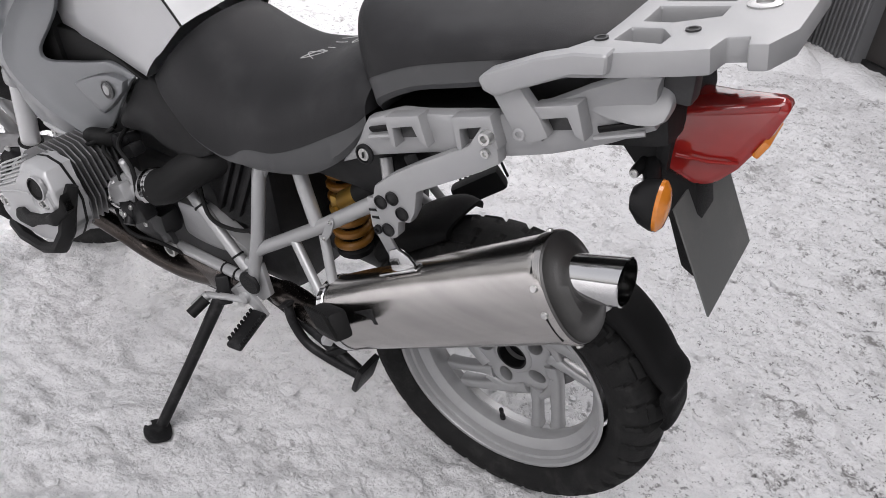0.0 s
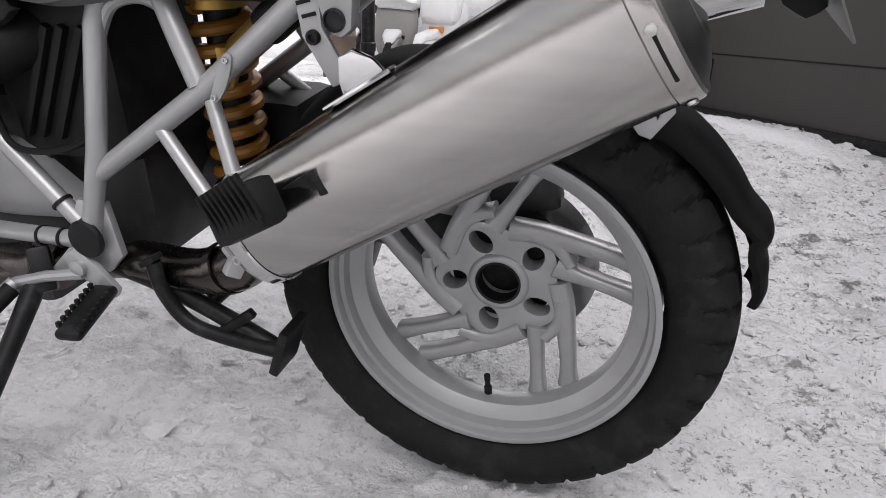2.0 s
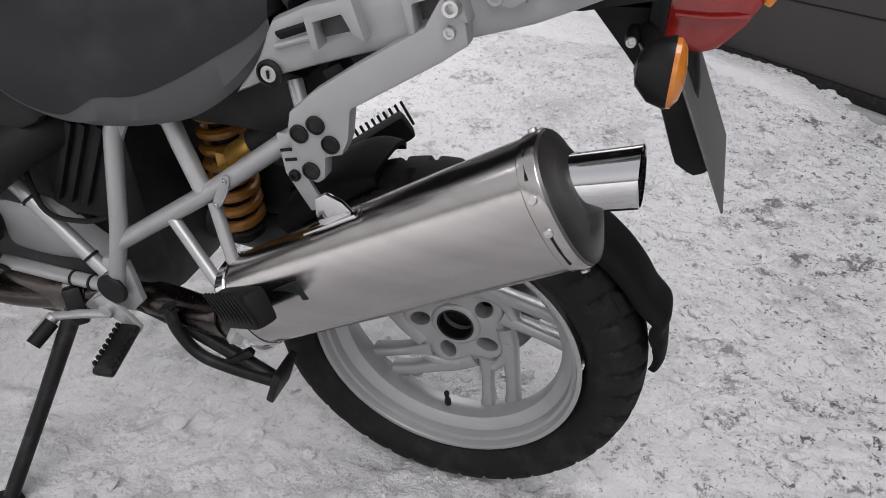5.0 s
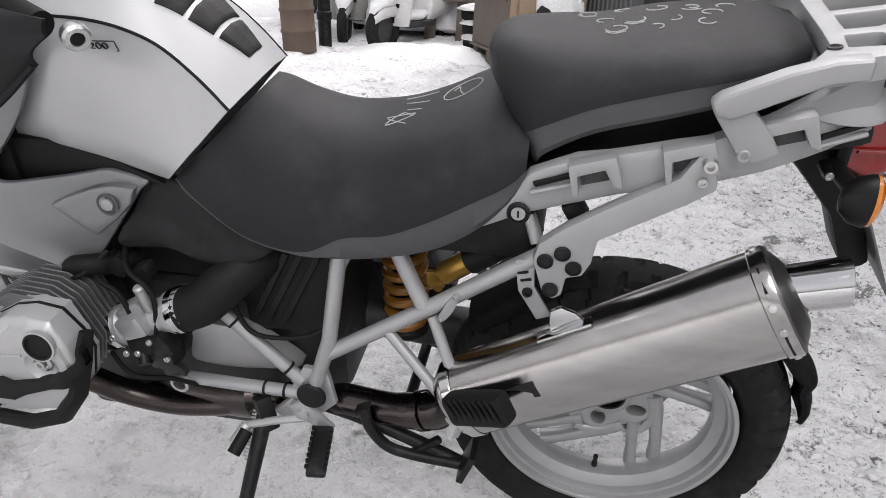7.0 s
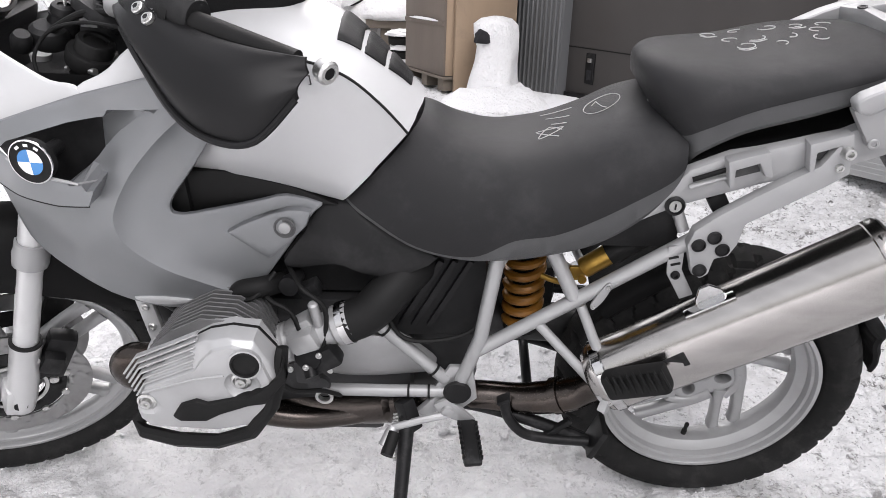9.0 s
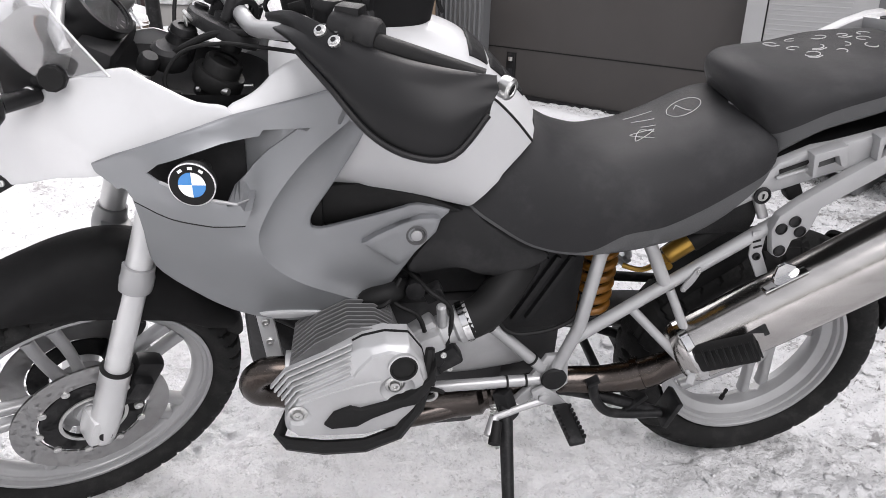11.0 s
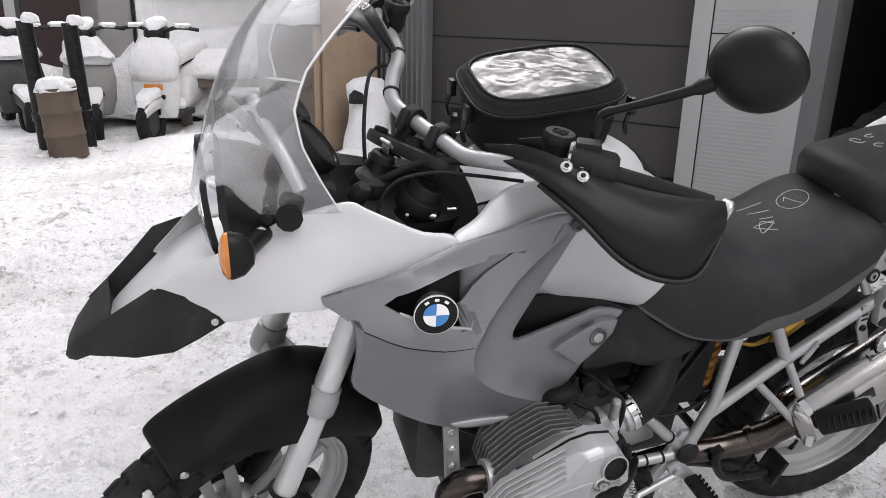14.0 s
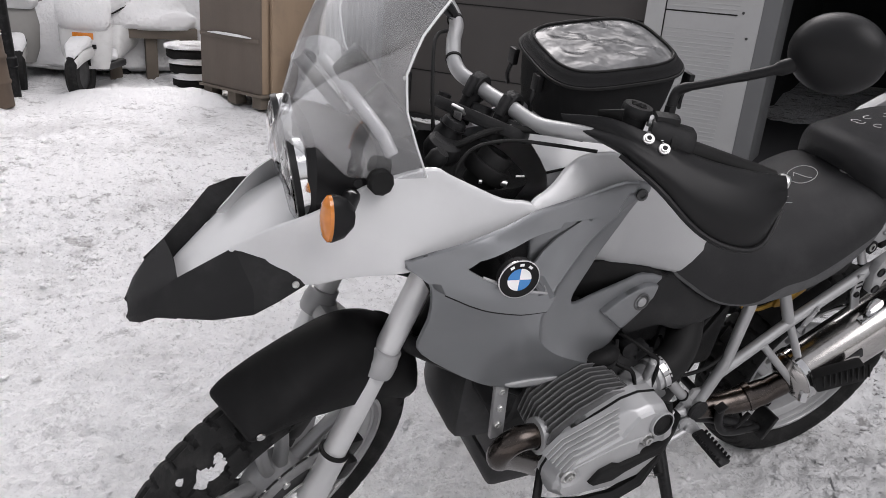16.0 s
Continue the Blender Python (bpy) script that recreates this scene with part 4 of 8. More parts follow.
    part("guard_pad", flip(panel([(0.997, 0.520), (0.980, 0.546), (0.952, 0.557), (0.935, 0.550), (0.863, 0.568), (0.818, 0.598), (0.806, 0.628), (0.804, 0.588), (0.837, 0.553), (0.865, 0.548), (0.916, 0.527), (0.942, 0.511), (0.985, 0.510)], lambda x, z: 0.3545 - 0.5 * max(0, 0.84 - x), 0.014, 0.004, 0.008, 0)), GRIP, guard, "black pad on the valve cover")
    body = part("throttle_body", flip(joined(lathe([(0, 0), (0.034, 0), (0.037, 0.004), (0.037, 0.030), (0.031, 0.036), (0.031, 0.060), (0.036, 0.064), (0.036, 0.084), (0.031, 0.088), (0.031, 0.118), (0.037, 0.124), (0.037, 0.155), (0, 0.155)], (0.862, 0.185, 0.535), (-0.93, -0.05, 0.36), 28),
                                             block((0.050, 0.030, 0.040), Matrix.Translation((0.800, 0.214, 0.572)) @ Matrix.Rotation(radians(22), 4, "Y"), 0.008), lathe([(0, 0), (0.009, 0), (0.009, 0.05), (0.006, 0.054), (0, 0.054)], (0.775, 0.196, 0.595), (0.1, 0.15, 1), 14),
                                             between((0.835, 0.190, 0.575), (0.790, 0.186, 0.602), 0.035, 0.022, 0.006), lathe([(0, 0), (0.013, 0), (0.013, 0.006), (0.009, 0.008), (0, 0.008)], (0.805, 0.219, 0.575), (0.1, 1, 0.2), 16, False))), CAST, bike, "light alloy throttle body")
    for h in (0.016, 0.142):
        p = Vector((0.862, 0.185, 0.535)) + Vector((-0.93, -0.05, 0.36)).normalized() * h
        part("hose_clip", flip(ring_lathe([(0.0375, -0.0065), (0.0405, -0.0065), (0.0405, 0.0065), (0.0375, 0.0065)], p, (-0.93, -0.05, 0.36), 28)), CHROME, body)
    part("actuator", flip(joined(block((0.07, 0.035, 0.045), Matrix.Translation((0.775, 0.205, 0.525)) @ Matrix.Rotation(radians(30), 4, "Y"), 0.008), lathe([(0, 0), (0.012, 0), (0.012, 0.03), (0, 0.03)], (0.80, 0.21, 0.52), (-0.3, 0.6, -0.6), 14))), BLACKMETAL, body)
    part("intake_boot", flip(sweep(spline([(0.866, 0.186, 0.532), (0.90, 0.19, 0.522)], 3), 0.038, 20)), GRIP, bike, "black rubber intake boot")
    part("air_hose", flip(sweep(spline([(0.728, 0.178, 0.586), (0.690, 0.170, 0.602), (0.655, 0.148, 0.630), (0.612, 0.10, 0.655), (0.58, 0.05, 0.66)], 6), 0.038, 20)), GRIP, bike, "black rubber air hose")
    pipe = part("exhaust_header", flip(sweep(spline([(1.045, 0.245, 0.553), (1.095, 0.245, 0.556), (1.122, 0.240, 0.530), (1.116, 0.226, 0.490), (1.075, 0.200, 0.452), (0.99, 0.155, 0.365), (0.93, 0.130, 0.308), (0.83, 0.115, 0.282), (0.70, 0.105, 0.300), (0.60, 0.10, 0.335)], 7), 0.0245, 18)), BLUED, bike, "heat-tinted steel exhaust header pipe")
    part("header_flange", flip(lathe([(0.026, 0), (0.036, 0.0), (0.036, 0.012), (0.026, 0.014)], (1.048, 0.245, 0.553), (1, 0, 0), 20, False)), CAST, pipe)


cylinder_side(1)
cylinder_side(-1)
part("collector", joined(sweep(spline([(0.62, 0.10, 0.325), (0.50, 0.105, 0.345), (0.40, 0.118, 0.352), (0.31, 0.14, 0.385), (0.255, 0.162, 0.44)], 6), [0.026] * 6 + [0.031] * 8 + [0.033] * 6 + [0.03] * 5, 20),
                         ring_lathe([(0.034, -0.008), (0.037, -0.008), (0.037, 0.008), (0.034, 0.008)], (0.33, 0.134, 0.377), (-0.8, 0.2, 0.45), 24)), BLUED, bike, "blued steel link pipe with a clamp")
part("catalyst_box", sweep(spline([(0.95, 0.03, 0.300), (0.90, 0.05, 0.290), (0.82, 0.07, 0.288), (0.72, 0.085, 0.300), (0.67, 0.095, 0.315), (0.64, 0.098, 0.322)], 4), [0.028] * 3 + [0.046] * 14 + [0.036] * 2 + [0.028] * 2, 20), BLUED, bike, "heat-stained exhaust collector box")
part("engine_shroud", panel([(1.14, 0.62), (1.125, 0.56), (1.078, 0.480), (1.058, 0.438), (1.02, 0.45), (1.0, 0.62)], lambda x, z: 0.104, 0.03, 0.008, 0.02, 0), BLACKMETAL, bike, "black shroud ahead of the engine")
part("engine_bracket", joined(between((1.10, 0.155, 0.62), (1.085, 0.155, 0.47), 0.012, 0.03), between((1.10, 0.155, 0.62), (1.03, 0.155, 0.63), 0.012, 0.025)), CAST, bike)
for k in range(3):
    bolt((1.098 - 0.004 * k, 0.161, 0.60 - 0.045 * k), (0, 1, 0), 0.008, 0.005)
for p in (
    [(0.90, 0.13, 0.66), (0.86, 0.19, 0.645), (0.82, 0.20, 0.62), (0.80, 0.21, 0.55)], [(0.84, 0.12, 0.68), (0.80, 0.19, 0.67), (0.76, 0.20, 0.63), (0.77, 0.21, 0.54)],
    [(0.68, 0.11, 0.62), (0.64, 0.14, 0.53), (0.57, 0.145, 0.520), (0.50, 0.14, 0.545), (0.485, 0.13, 0.60)], [(0.88, 0.20, 0.50), (0.84, 0.21, 0.45), (0.79, 0.18, 0.42), (0.76, 0.15, 0.38)],
    [(0.92, 0.14, 0.655), (0.91, 0.19, 0.648), (0.88, 0.2, 0.655), (0.85, 0.16, 0.68)]):
    part("cable", sweep(spline(p, 6), 0.0045, 8), GRIP, bike, "black cable beside the throttle body")
part("breather_hose", sweep(spline([(0.905, 0.10, 0.60), (0.925, 0.155, 0.625), (0.905, 0.180, 0.655), (0.870, 0.175, 0.660), (0.845, 0.13, 0.640)], 6), 0.019, 14), GRIP, bike, "black bent breather hose")
part("hose_clamp", ring_lathe([(0.0192, -0.004), (0.0212, -0.004), (0.0212, 0.004), (0.0192, 0.004)], (0.915, 0.172, 0.643), (-0.5, 0.5, 0.75), 20), ZINC, bike)
part("sensor", joined(lathe([(0, 0), (0.014, 0), (0.014, 0.03), (0.018, 0.032), (0.018, 0.05), (0, 0.052)], (0.82, 0.13, 0.655), (0.1, 1, 0.15), 16)), BLACKMETAL, bike)
part("plug_connector", block((0.036, 0.03, 0.026), Matrix.Translation((0.79, 0.165, 0.650)) @ Matrix.Rotation(radians(25), 4, "Y"), 0.005), BLACKMETAL, bike)
part("starter_motor", lathe([(0, 0), (0.022, 0), (0.022, 0.012), (0.01, 0.014), (0, 0.014)], (0.80, 0.14, 0.405), (0, 1, 0), 18), DARKGREY, bike)
part("starter_housing", block((0.05, 0.05, 0.06), Matrix.Translation((0.82, 0.13, 0.44)), 0.01), DARKGREY, bike)
part("ring_bolt", ring_lathe([(0.012, 0), (0.018, 0), (0.018, 0.012), (0.012, 0.012)], (0.79, 0.15, 0.385), (0, 1, 0), 18), ZINC, bike)
for k in range(5):
    q = ((0.842, 0.222, 0.545), (0.775, 0.222, 0.545), (0.80, 0.226, 0.52), (0.760, 0.21, 0.50), (0.832, 0.215, 0.505))[k]
    bolt(q, (0.1, 1, 0.2), 0.006, 0.004, bike, ZINC, "small_screw")
part("throttle_pulley", lathe([(0, 0), (0.024, 0), (0.026, 0.004), (0.022, 0.007), (0.026, 0.010), (0.024, 0.014), (0, 0.014)], (0.795, 0.208, 0.535), (0.1, 1, 0.15), 20), BLACKMETAL, bike)

# -- frame --
TUBES = (((0.529, 0.150, 0.405), (0.487, 0.148, 0.531), (0.462, 0.130, 0.684), (0.452, 0.115, 0.73)),
         ((0.503, 0.146, 0.492), (0.317, 0.140, 0.618), (0.156, 0.150, 0.741), (0.10, 0.155, 0.785)),
         ((0.382, 0.112, 0.745), (0.352, 0.128, 0.685), (0.322, 0.140, 0.622)))
for s in (1, -1):
    for pts in TUBES:
        part("frame_tube", sweep([(x, y * s, z) for x, y, z in pts], 0.0135, 16), FRAME, bike)
    part("frame_tube", sweep([(0.308, 0.141 * s, 0.606), (0.245, 0.196 * s, 0.462)], 0.0095, 14), FRAME, bike)
    part("frame_tube", sweep([(0.385, 0.145 * s, 0.568), (0.262, 0.194 * s, 0.448)], 0.0095, 14), FRAME, bike)
    part("frame_tube", sweep([(0.785, 0.138 * s, 0.385), (0.66, 0.142 * s, 0.388), (0.555, 0.146 * s, 0.393)], 0.0125, 14), FRAME, bike)
    part("frame_tube", sweep([(0.695, 0.132 * s, 0.565), (0.551, 0.142 * s, 0.420)], 0.0125, 14), FRAME, bike)
    for q, t, r in (((0.665, 0.134 * s, 0.535), (-1, 0.1 * s, -1), 0.0135), ((0.575, 0.141 * s, 0.445), (-1, 0.1 * s, -1), 0.0135), ((0.625, 0.143 * s, 0.389), (1, 0, 0), 0.0133), ((0.585, 0.145 * s, 0.391), (1, 0, 0), 0.0133)):
        part("cable_tie", ring_lathe([(r - 0.001, -0.0022), (r + 0.0014, -0.0022), (r + 0.0014, 0.0022), (r - 0.001, 0.0022)], q, t, 18), SEAM, bike)
    part("frame_plate", joined(slab([(0.50, 0.455), (0.545, 0.455), (0.575, 0.40), (0.565, 0.36), (0.52, 0.345), (0.49, 0.375)], at_y(0.140 * s), 0.012), between((0.55, 0.142 * s, 0.385), (0.60, 0.15 * s, 0.335), 0.014, 0.03)), CAST, bike, "cast alloy frame plate")
    part("pivot_cap", lathe([(0, 0), (0.027, 0), (0.0275, 0.004), (0.025, 0.008), (0.0, 0.0085)], (0.529, 0.159 * s, 0.405), (0, s, 0), 30), PLASTIC, bike, "round black swingarm pivot cap")
    part("peg_plate", joined(slab([(0.548, 0.392), (0.575, 0.375), (0.566, 0.352), (0.545, 0.340), (0.500, 0.318), (0.492, 0.332), (0.520, 0.365)], at_y(0.162 * s), 0.010), lathe([(0, 0), (0.012, 0), (0.012, 0.008), (0.005, 0.01), (0, 0.01)], (0.548, 0.167 * s, 0.362), (0, s, 0), 16)), CAST, bike, "alloy footrest plate")
    peg = part("rider_footrest", joined(between((0.510, 0.168 * s, 0.335), (0.496, 0.265 * s, 0.318), 0.036, 0.014, 0.006)), BLACKMETAL, bike, "black serrated rider footrest")
    for k in range(8):
        f = 0.12 + 0.11 * k
        p = Vector((0.510, 0.168 * s, 0.335)).lerp(Vector((0.496, 0.265 * s, 0.318)), f)
        part("tooth", block((0.006, 0.006, 0.008), Matrix.Translation(p + Vector((-0.017, 0, 0.009))), 0.001), BLACKMETAL, peg)
        part("tooth", block((0.006, 0.006, 0.008), Matrix.Translation(p + Vector((0.017, 0, 0.009))), 0.001), BLACKMETAL, peg)
    rest = part("pillion_footrest", between((0.262, 0.225 * s, 0.492), (0.170, 0.268 * s, 0.552), 0.035, 0.052, 0.010), GRIP, bike, "black ribbed rubber pillion footrest, folded up")
    for k in range(9):
        p = Vector((0.255, 0.232 * s, 0.499)).lerp(Vector((0.176, 0.270 * s, 0.550)), k / 8)
        part("rib", block((0.0035, 0.006, 0.05), Matrix.Translation(p + Vector((0.004, 0.016 * s, 0.012))) @ Matrix.Rotation(radians(30), 4, "Y"), 0.0012), GRIP, rest)
    part("footrest_clamp", joined(block((0.03, 0.03, 0.03), Matrix.Translation((0.255, 0.205 * s, 0.452)) @ Matrix.Rotation(radians(35), 4, "Y"), 0.005), between((0.250, 0.21 * s, 0.455), (0.262, 0.225 * s, 0.425), 0.016, 0.02)), CAST, bike)
    bolt((0.250, 0.222 * s, 0.447), (0, s, 0), 0.006, 0.005)
part("bracket_arch", joined(sweep(spline([(0.463, 0.128, 0.665), (0.440, 0.122, 0.705), (0.405, 0.115, 0.715), (0.372, 0.116, 0.705)], 5), 0.008, 10)), FRAME, bike)
part("tube_clip", joined(slab([(v.x, v.z) for v in spline([(-0.017, 0, 0.024), (-0.008, 0, 0.028), (0.006, 0, 0.004), (0.017, 0, -0.020), (0.010, 0, -0.027), (-0.006, 0, -0.006)], 3, True)], Matrix.Translation((0.278, 0.158, 0.638)) @ SIDE, 0.005, 0.001)), RACKGREY, bike, "small silver clip on the frame tube")
bolt((0.268, 0.160, 0.660), (0, 1, 0), 0.004, 0.004)
bolt((0.290, 0.160, 0.617), (0, 1, 0), 0.004, 0.004)

# -- rear spring strut --
def coil(x, y, z0, z1, r, wire, turns):
    n = int(turns * 22)
    return sweep([(x + r * math.cos(2 * math.pi * turns * i / n), y + r * math.sin(2 * math.pi * turns * i / n), z0 + (z1 - z0) * i / n) for i in range(n + 1)], wire, 10)


strut = part("shock_absorber", joined(lathe([(0, 0), (0.023, 0), (0.023, 0.30), (0.018, 0.31), (0, 0.31)], (0.396, -0.03, 0.41), (0, 0, 1), 22), lathe([(0, 0), (0.04, 0), (0.04, 0.012), (0.03, 0.02), (0, 0.02)], (0.396, -0.03, 0.425), (0, 0, 1), 24)), BLACKMETAL, bike, "rear spring strut")
part("spring", coil(0.396, -0.03, 0.445, 0.685, 0.0345, 0.0098, 8.2), SPRING, strut, "gold-painted coil spring")
part("preload_collar", lathe([(0.024, 0), (0.042, 0.0), (0.042, 0.012), (0.036, 0.014), (0.036, 0.03), (0.024, 0.03)], (0.396, -0.03, 0.683), (0, 0, 1), 24, False), GOLD, strut)
res = part("oil_reservoir", lathe([(0, 0), (0.017, 0), (0.0195, 0.004), (0.0195, 0.060), (0.016, 0.062), (0, 0.062)], (0.302, 0.085, 0.648), (-0.80, 0, 0.60), 24), GOLD, bike, "gold alloy damper reservoir with a dark cap")
part("reservoir_cap", lathe([(0, 0.055), (0.0225, 0.055), (0.0235, 0.062), (0.0235, 0.125), (0.020, 0.132), (0, 0.133)], (0.302, 0.085, 0.648), (-0.80, 0, 0.60), 24), GRIP, res)
part("reservoir_bracket", joined(block((0.03, 0.008, 0.03), Matrix.Translation((0.312, 0.09, 0.642)), 0.003), lathe([(0, 0), (0.008, 0), (0.008, 0.006), (0, 0.006)], (0.305, 0.106, 0.640), (0, 1, 0), 12), sweep(spline([(0.31, 0.08, 0.63), (0.335, 0.06, 0.60), (0.37, 0.04, 0.60)], 4), 0.006, 8)), GOLD, res)

# -- silencer --
M0, M1 = Vector((0.262, 0.168, 0.457)), Vector((-0.190, 0.173, 0.733))
MT = (M1 - M0).normalized()
MU = Vector((0, 1, 0.0)).cross(MT).normalized()
if MU.z < 0:
    MU = -MU
MLEN = (M1 - M0).length


def can_ring(h, a, b, shift=0.0):
    c = M0 + MT * h + MU * shift
    row = []
    for k in range(44):
        g = 2 * math.pi * k / 44
        u, w = math.copysign(abs(math.sin(g)) ** 0.86, math.sin(g)), math.copysign(abs(math.cos(g)) ** 0.86, math.cos(g))
        row.append(c + MU * a * u + Vector((0, 1, 0)) * b * w)
    return row


silencer = part("silencer", rings(bmesh.new(), [can_ring(h, a, b) for h, a, b in ((-0.018, 0.036, 0.034), (-0.012, 0.055, 0.047), (0.0, 0.066, 0.055), (0.006, 0.0695, 0.0575), (0.012, 0.070, 0.058), (0.25, 0.0765, 0.0605), (MLEN - 0.022, 0.080, 0.0625))]), STEEL, bike, "brushed stainless steel oval silencer")
part("end_band", rings(bmesh.new(), [can_ring(h, a, b) for h, a, b in ((MLEN - 0.023, 0.080, 0.0625), (MLEN - 0.021, 0.0822, 0.0646), (MLEN - 0.003, 0.0826, 0.065), (MLEN, 0.081, 0.0635))], True, False), STEEL, silencer)
DULLSTEEL = material("dull heat-grey steel", (0.13, 0.128, 0.125), 0.42, 0.9, 0.3, 14, 0.1, 300, dirt=0.4, dirt_colour=(0.05, 0.048, 0.046), dirt_size=12)
part("end_cap", rings(bmesh.new(), [can_ring(h, a, b) for h, a, b in ((MLEN - 0.002, 0.081, 0.0635), (MLEN + 0.003, 0.079, 0.061), (MLEN + 0.004, 0.073, 0.056), (MLEN + 0.012, 0.06, 0.045), (MLEN + 0.02, 0.04, 0.036))]), DULLSTEEL, silencer, "dull steel silencer end cap")
for k in range(4):
    p = can_ring(MLEN - 0.012, 0.0824, 0.0648)[(3, 13, 36, 0)[k]]
    part("rivet", lathe([(0, 0), (0.0055, 0), (0.005, 0.003), (0, 0.004)], p, (p - (M0 + MT * (MLEN - 0.012))), 12, False), ZINC, silencer)
for k in (40, 5):
    p, q = can_ring(MLEN - 0.012, 0.0822, 0.0645)[k], can_ring(MLEN - 0.012, 0.0822, 0.0645)[(k + 4) % 44]
    part("band_slot", sweep([p, (p + q) / 2 + Vector((0, 0.002, 0)), q], 0.0022, 8), SEAM, silencer)
TP = M0 + MT * (MLEN + 0.012) + MU * 0.012 + Vector((0, -0.004, 0))
TD = Vector((-0.93, 0.02, 0.30)).normalized()
bm = ring_lathe([(0.033, -0.01), (0.034, 0.066), (0.032, 0.067), (0.030, -0.01)], TP, TD, 36)
for v in bm.verts:
    if (v.co - TP).dot(TD) > 0.05:
        v.co += TD * 0.20 * (v.co - TP).dot(Vector((0, 0, 1)))
part("tailpipe", bm, CHROME, silencer, "polished tailpipe tip cut at a slant")
part("tailpipe_dark", lathe([(0, 0), (0.0298, 0), (0.0298, 0.004), (0, 0.004)], TP, TD, 30), BLACKMETAL, silencer)
part("front_band", rings(bmesh.new(), [can_ring(h, a, b) for h, a, b in ((0.008, 0.0705, 0.0585), (0.010, 0.0725, 0.0605), (0.026, 0.0735, 0.0608), (0.028, 0.0715, 0.059))], True, False), CHROME, silencer)
hb = M0 + MT * 0.245 + MU * 0.080
part("hanger", joined(slab([(-0.028, -0.006), (0.03, -0.006), (0.024, 0.014), (0.010, 0.034), (-0.008, 0.034), (-0.022, 0.016)], Matrix.Translation(hb + Vector((0, 0.012, 0))) @ Matrix.Rotation(radians(32), 4, "Y") @ SIDE, 0.008),
                      between(hb - MT * 0.05 + Vector((0, 0.018, -0.003)), hb + MT * 0.04 + Vector((0, 0.018, -0.003)), 0.02, 0.006)), CHROME, silencer, "steel silencer hanger")
part("heat_shield", between((0.265, 0.214, 0.470), (0.13, 0.226, 0.560), 0.006, 0.03, 0.002), BLACKMETAL, silencer)

# -- pillion footrest bracket, tail, rack --
plate = part("pillion_bracket", slab([(-0.045, 0.944), (-0.066, 0.932), (-0.072, 0.892), (-0.040, 0.868), (0.066, 0.800), (0.072, 0.760), (0.082, 0.738), (0.104, 0.732), (0.108, 0.702), (0.120, 0.692), (0.136, 0.700), (0.153, 0.758), (0.146, 0.786), (0.112, 0.816), (0.060, 0.852), (-0.024, 0.906)], at_y(0.166), 0.022, 0.005), RACKGREY, bike, "grey cast pillion footrest bracket")
for x, z in ((0.135, 0.760), (0.112, 0.775), (0.095, 0.752), (0.125, 0.711)):
    part("bracket_plug", lathe([(0.0, 0), (0.0118, 0), (0.0118, 0.0035), (0.0098, 0.0045), (0.0092, 0.002), (0, 0.002)], (x, 0.1765, z), (0, 1, 0), 24, False), BLACKMETAL, plate)
part("bracket_tab", joined(slab([(0.178, 0.745), (0.150, 0.750), (0.148, 0.700), (0.120, 0.648), (0.142, 0.638), (0.172, 0.690)], at_y(0.158), 0.006, 0.002)), FRAME, plate)
for x, z in ((0.166, 0.725), (0.161, 0.712)):
    part("tab_slot", between((x + 0.008, 0.162, z - 0.002), (x - 0.008, 0.162, z + 0.002), 0.002, 0.004, 0.0005), SEAM, plate)
bolt((0.158, 0.161, 0.690), (0, 1, 0), 0.008, 0.006, plate, BLACKMETAL)
bolt((-0.056, 0.175, 0.930), (0, 1, 0.1), 0.010, 0.016, plate)
bolt((-0.052, 0.176, 0.904), (0, 1, 0), 0.007, 0.006, plate)
part("pillion_bracket", mirrored(slab([(-0.050, 0.948), (-0.080, 0.902), (0.078, 0.768), (0.112, 0.700), (0.160, 0.700), (0.130, 0.800), (-0.020, 0.888)], at_y(0.166), 0.022, 0.005)), RACKGREY, bike)

TAIL = Depth((0.20, 0.80, 0.148), (0.15, 0.86, 0.152), (0.0, 0.90, 0.160), (-0.06, 0.93, 0.160), (-0.15, 0.96, 0.148), (-0.24, 1.0, 0.118), (-0.22, 0.95, 0.128))
tail_out = [(0.235, 0.783), (0.200, 0.835), (0.166, 0.885), (0.105, 0.914), (0.064, 0.922), (-0.018, 0.944), (-0.055, 0.952), (-0.120, 0.980), (-0.165, 1.006), (-0.215, 1.030), (-0.245, 1.028), (-0.248, 0.962), (-0.200, 0.937), (-0.130, 0.908), (-0.067, 0.889), (0.046, 0.861), (0.167, 0.816)]
tail = part("tail_panel", panel(tail_out, TAIL, 0.012, 0.008, 0.014, 0), RACKGREY, bike, "grey plastic tail side panel")
part("tail_panel", mirrored(panel(tail_out, TAIL, 0.012, 0.008, 0.02, 0)), RACKGREY, bike, "grey plastic tail side panel")
for x0, z0, x1, z1 in ((0.158, 0.868, 0.108, 0.888), (-0.186, 0.957, -0.236, 0.972)):
    part("tail_slot", sweep([(x0, TAIL(x0, z0) + 0.000, z0), (x1, TAIL(x1, z1) + 0.000, z1)], 0.0075, 10, True, 0.5), SEAM, tail, "dark slot in the tail panel")
    part("slot_lip", sweep([(x0 + 0.004, TAIL(x0, z0) + 0.003, z0 - 0.012), (x1 - 0.004, TAIL(x1, z1) + 0.003, z1 - 0.011)], 0.004, 8), RACKGREY, tail)
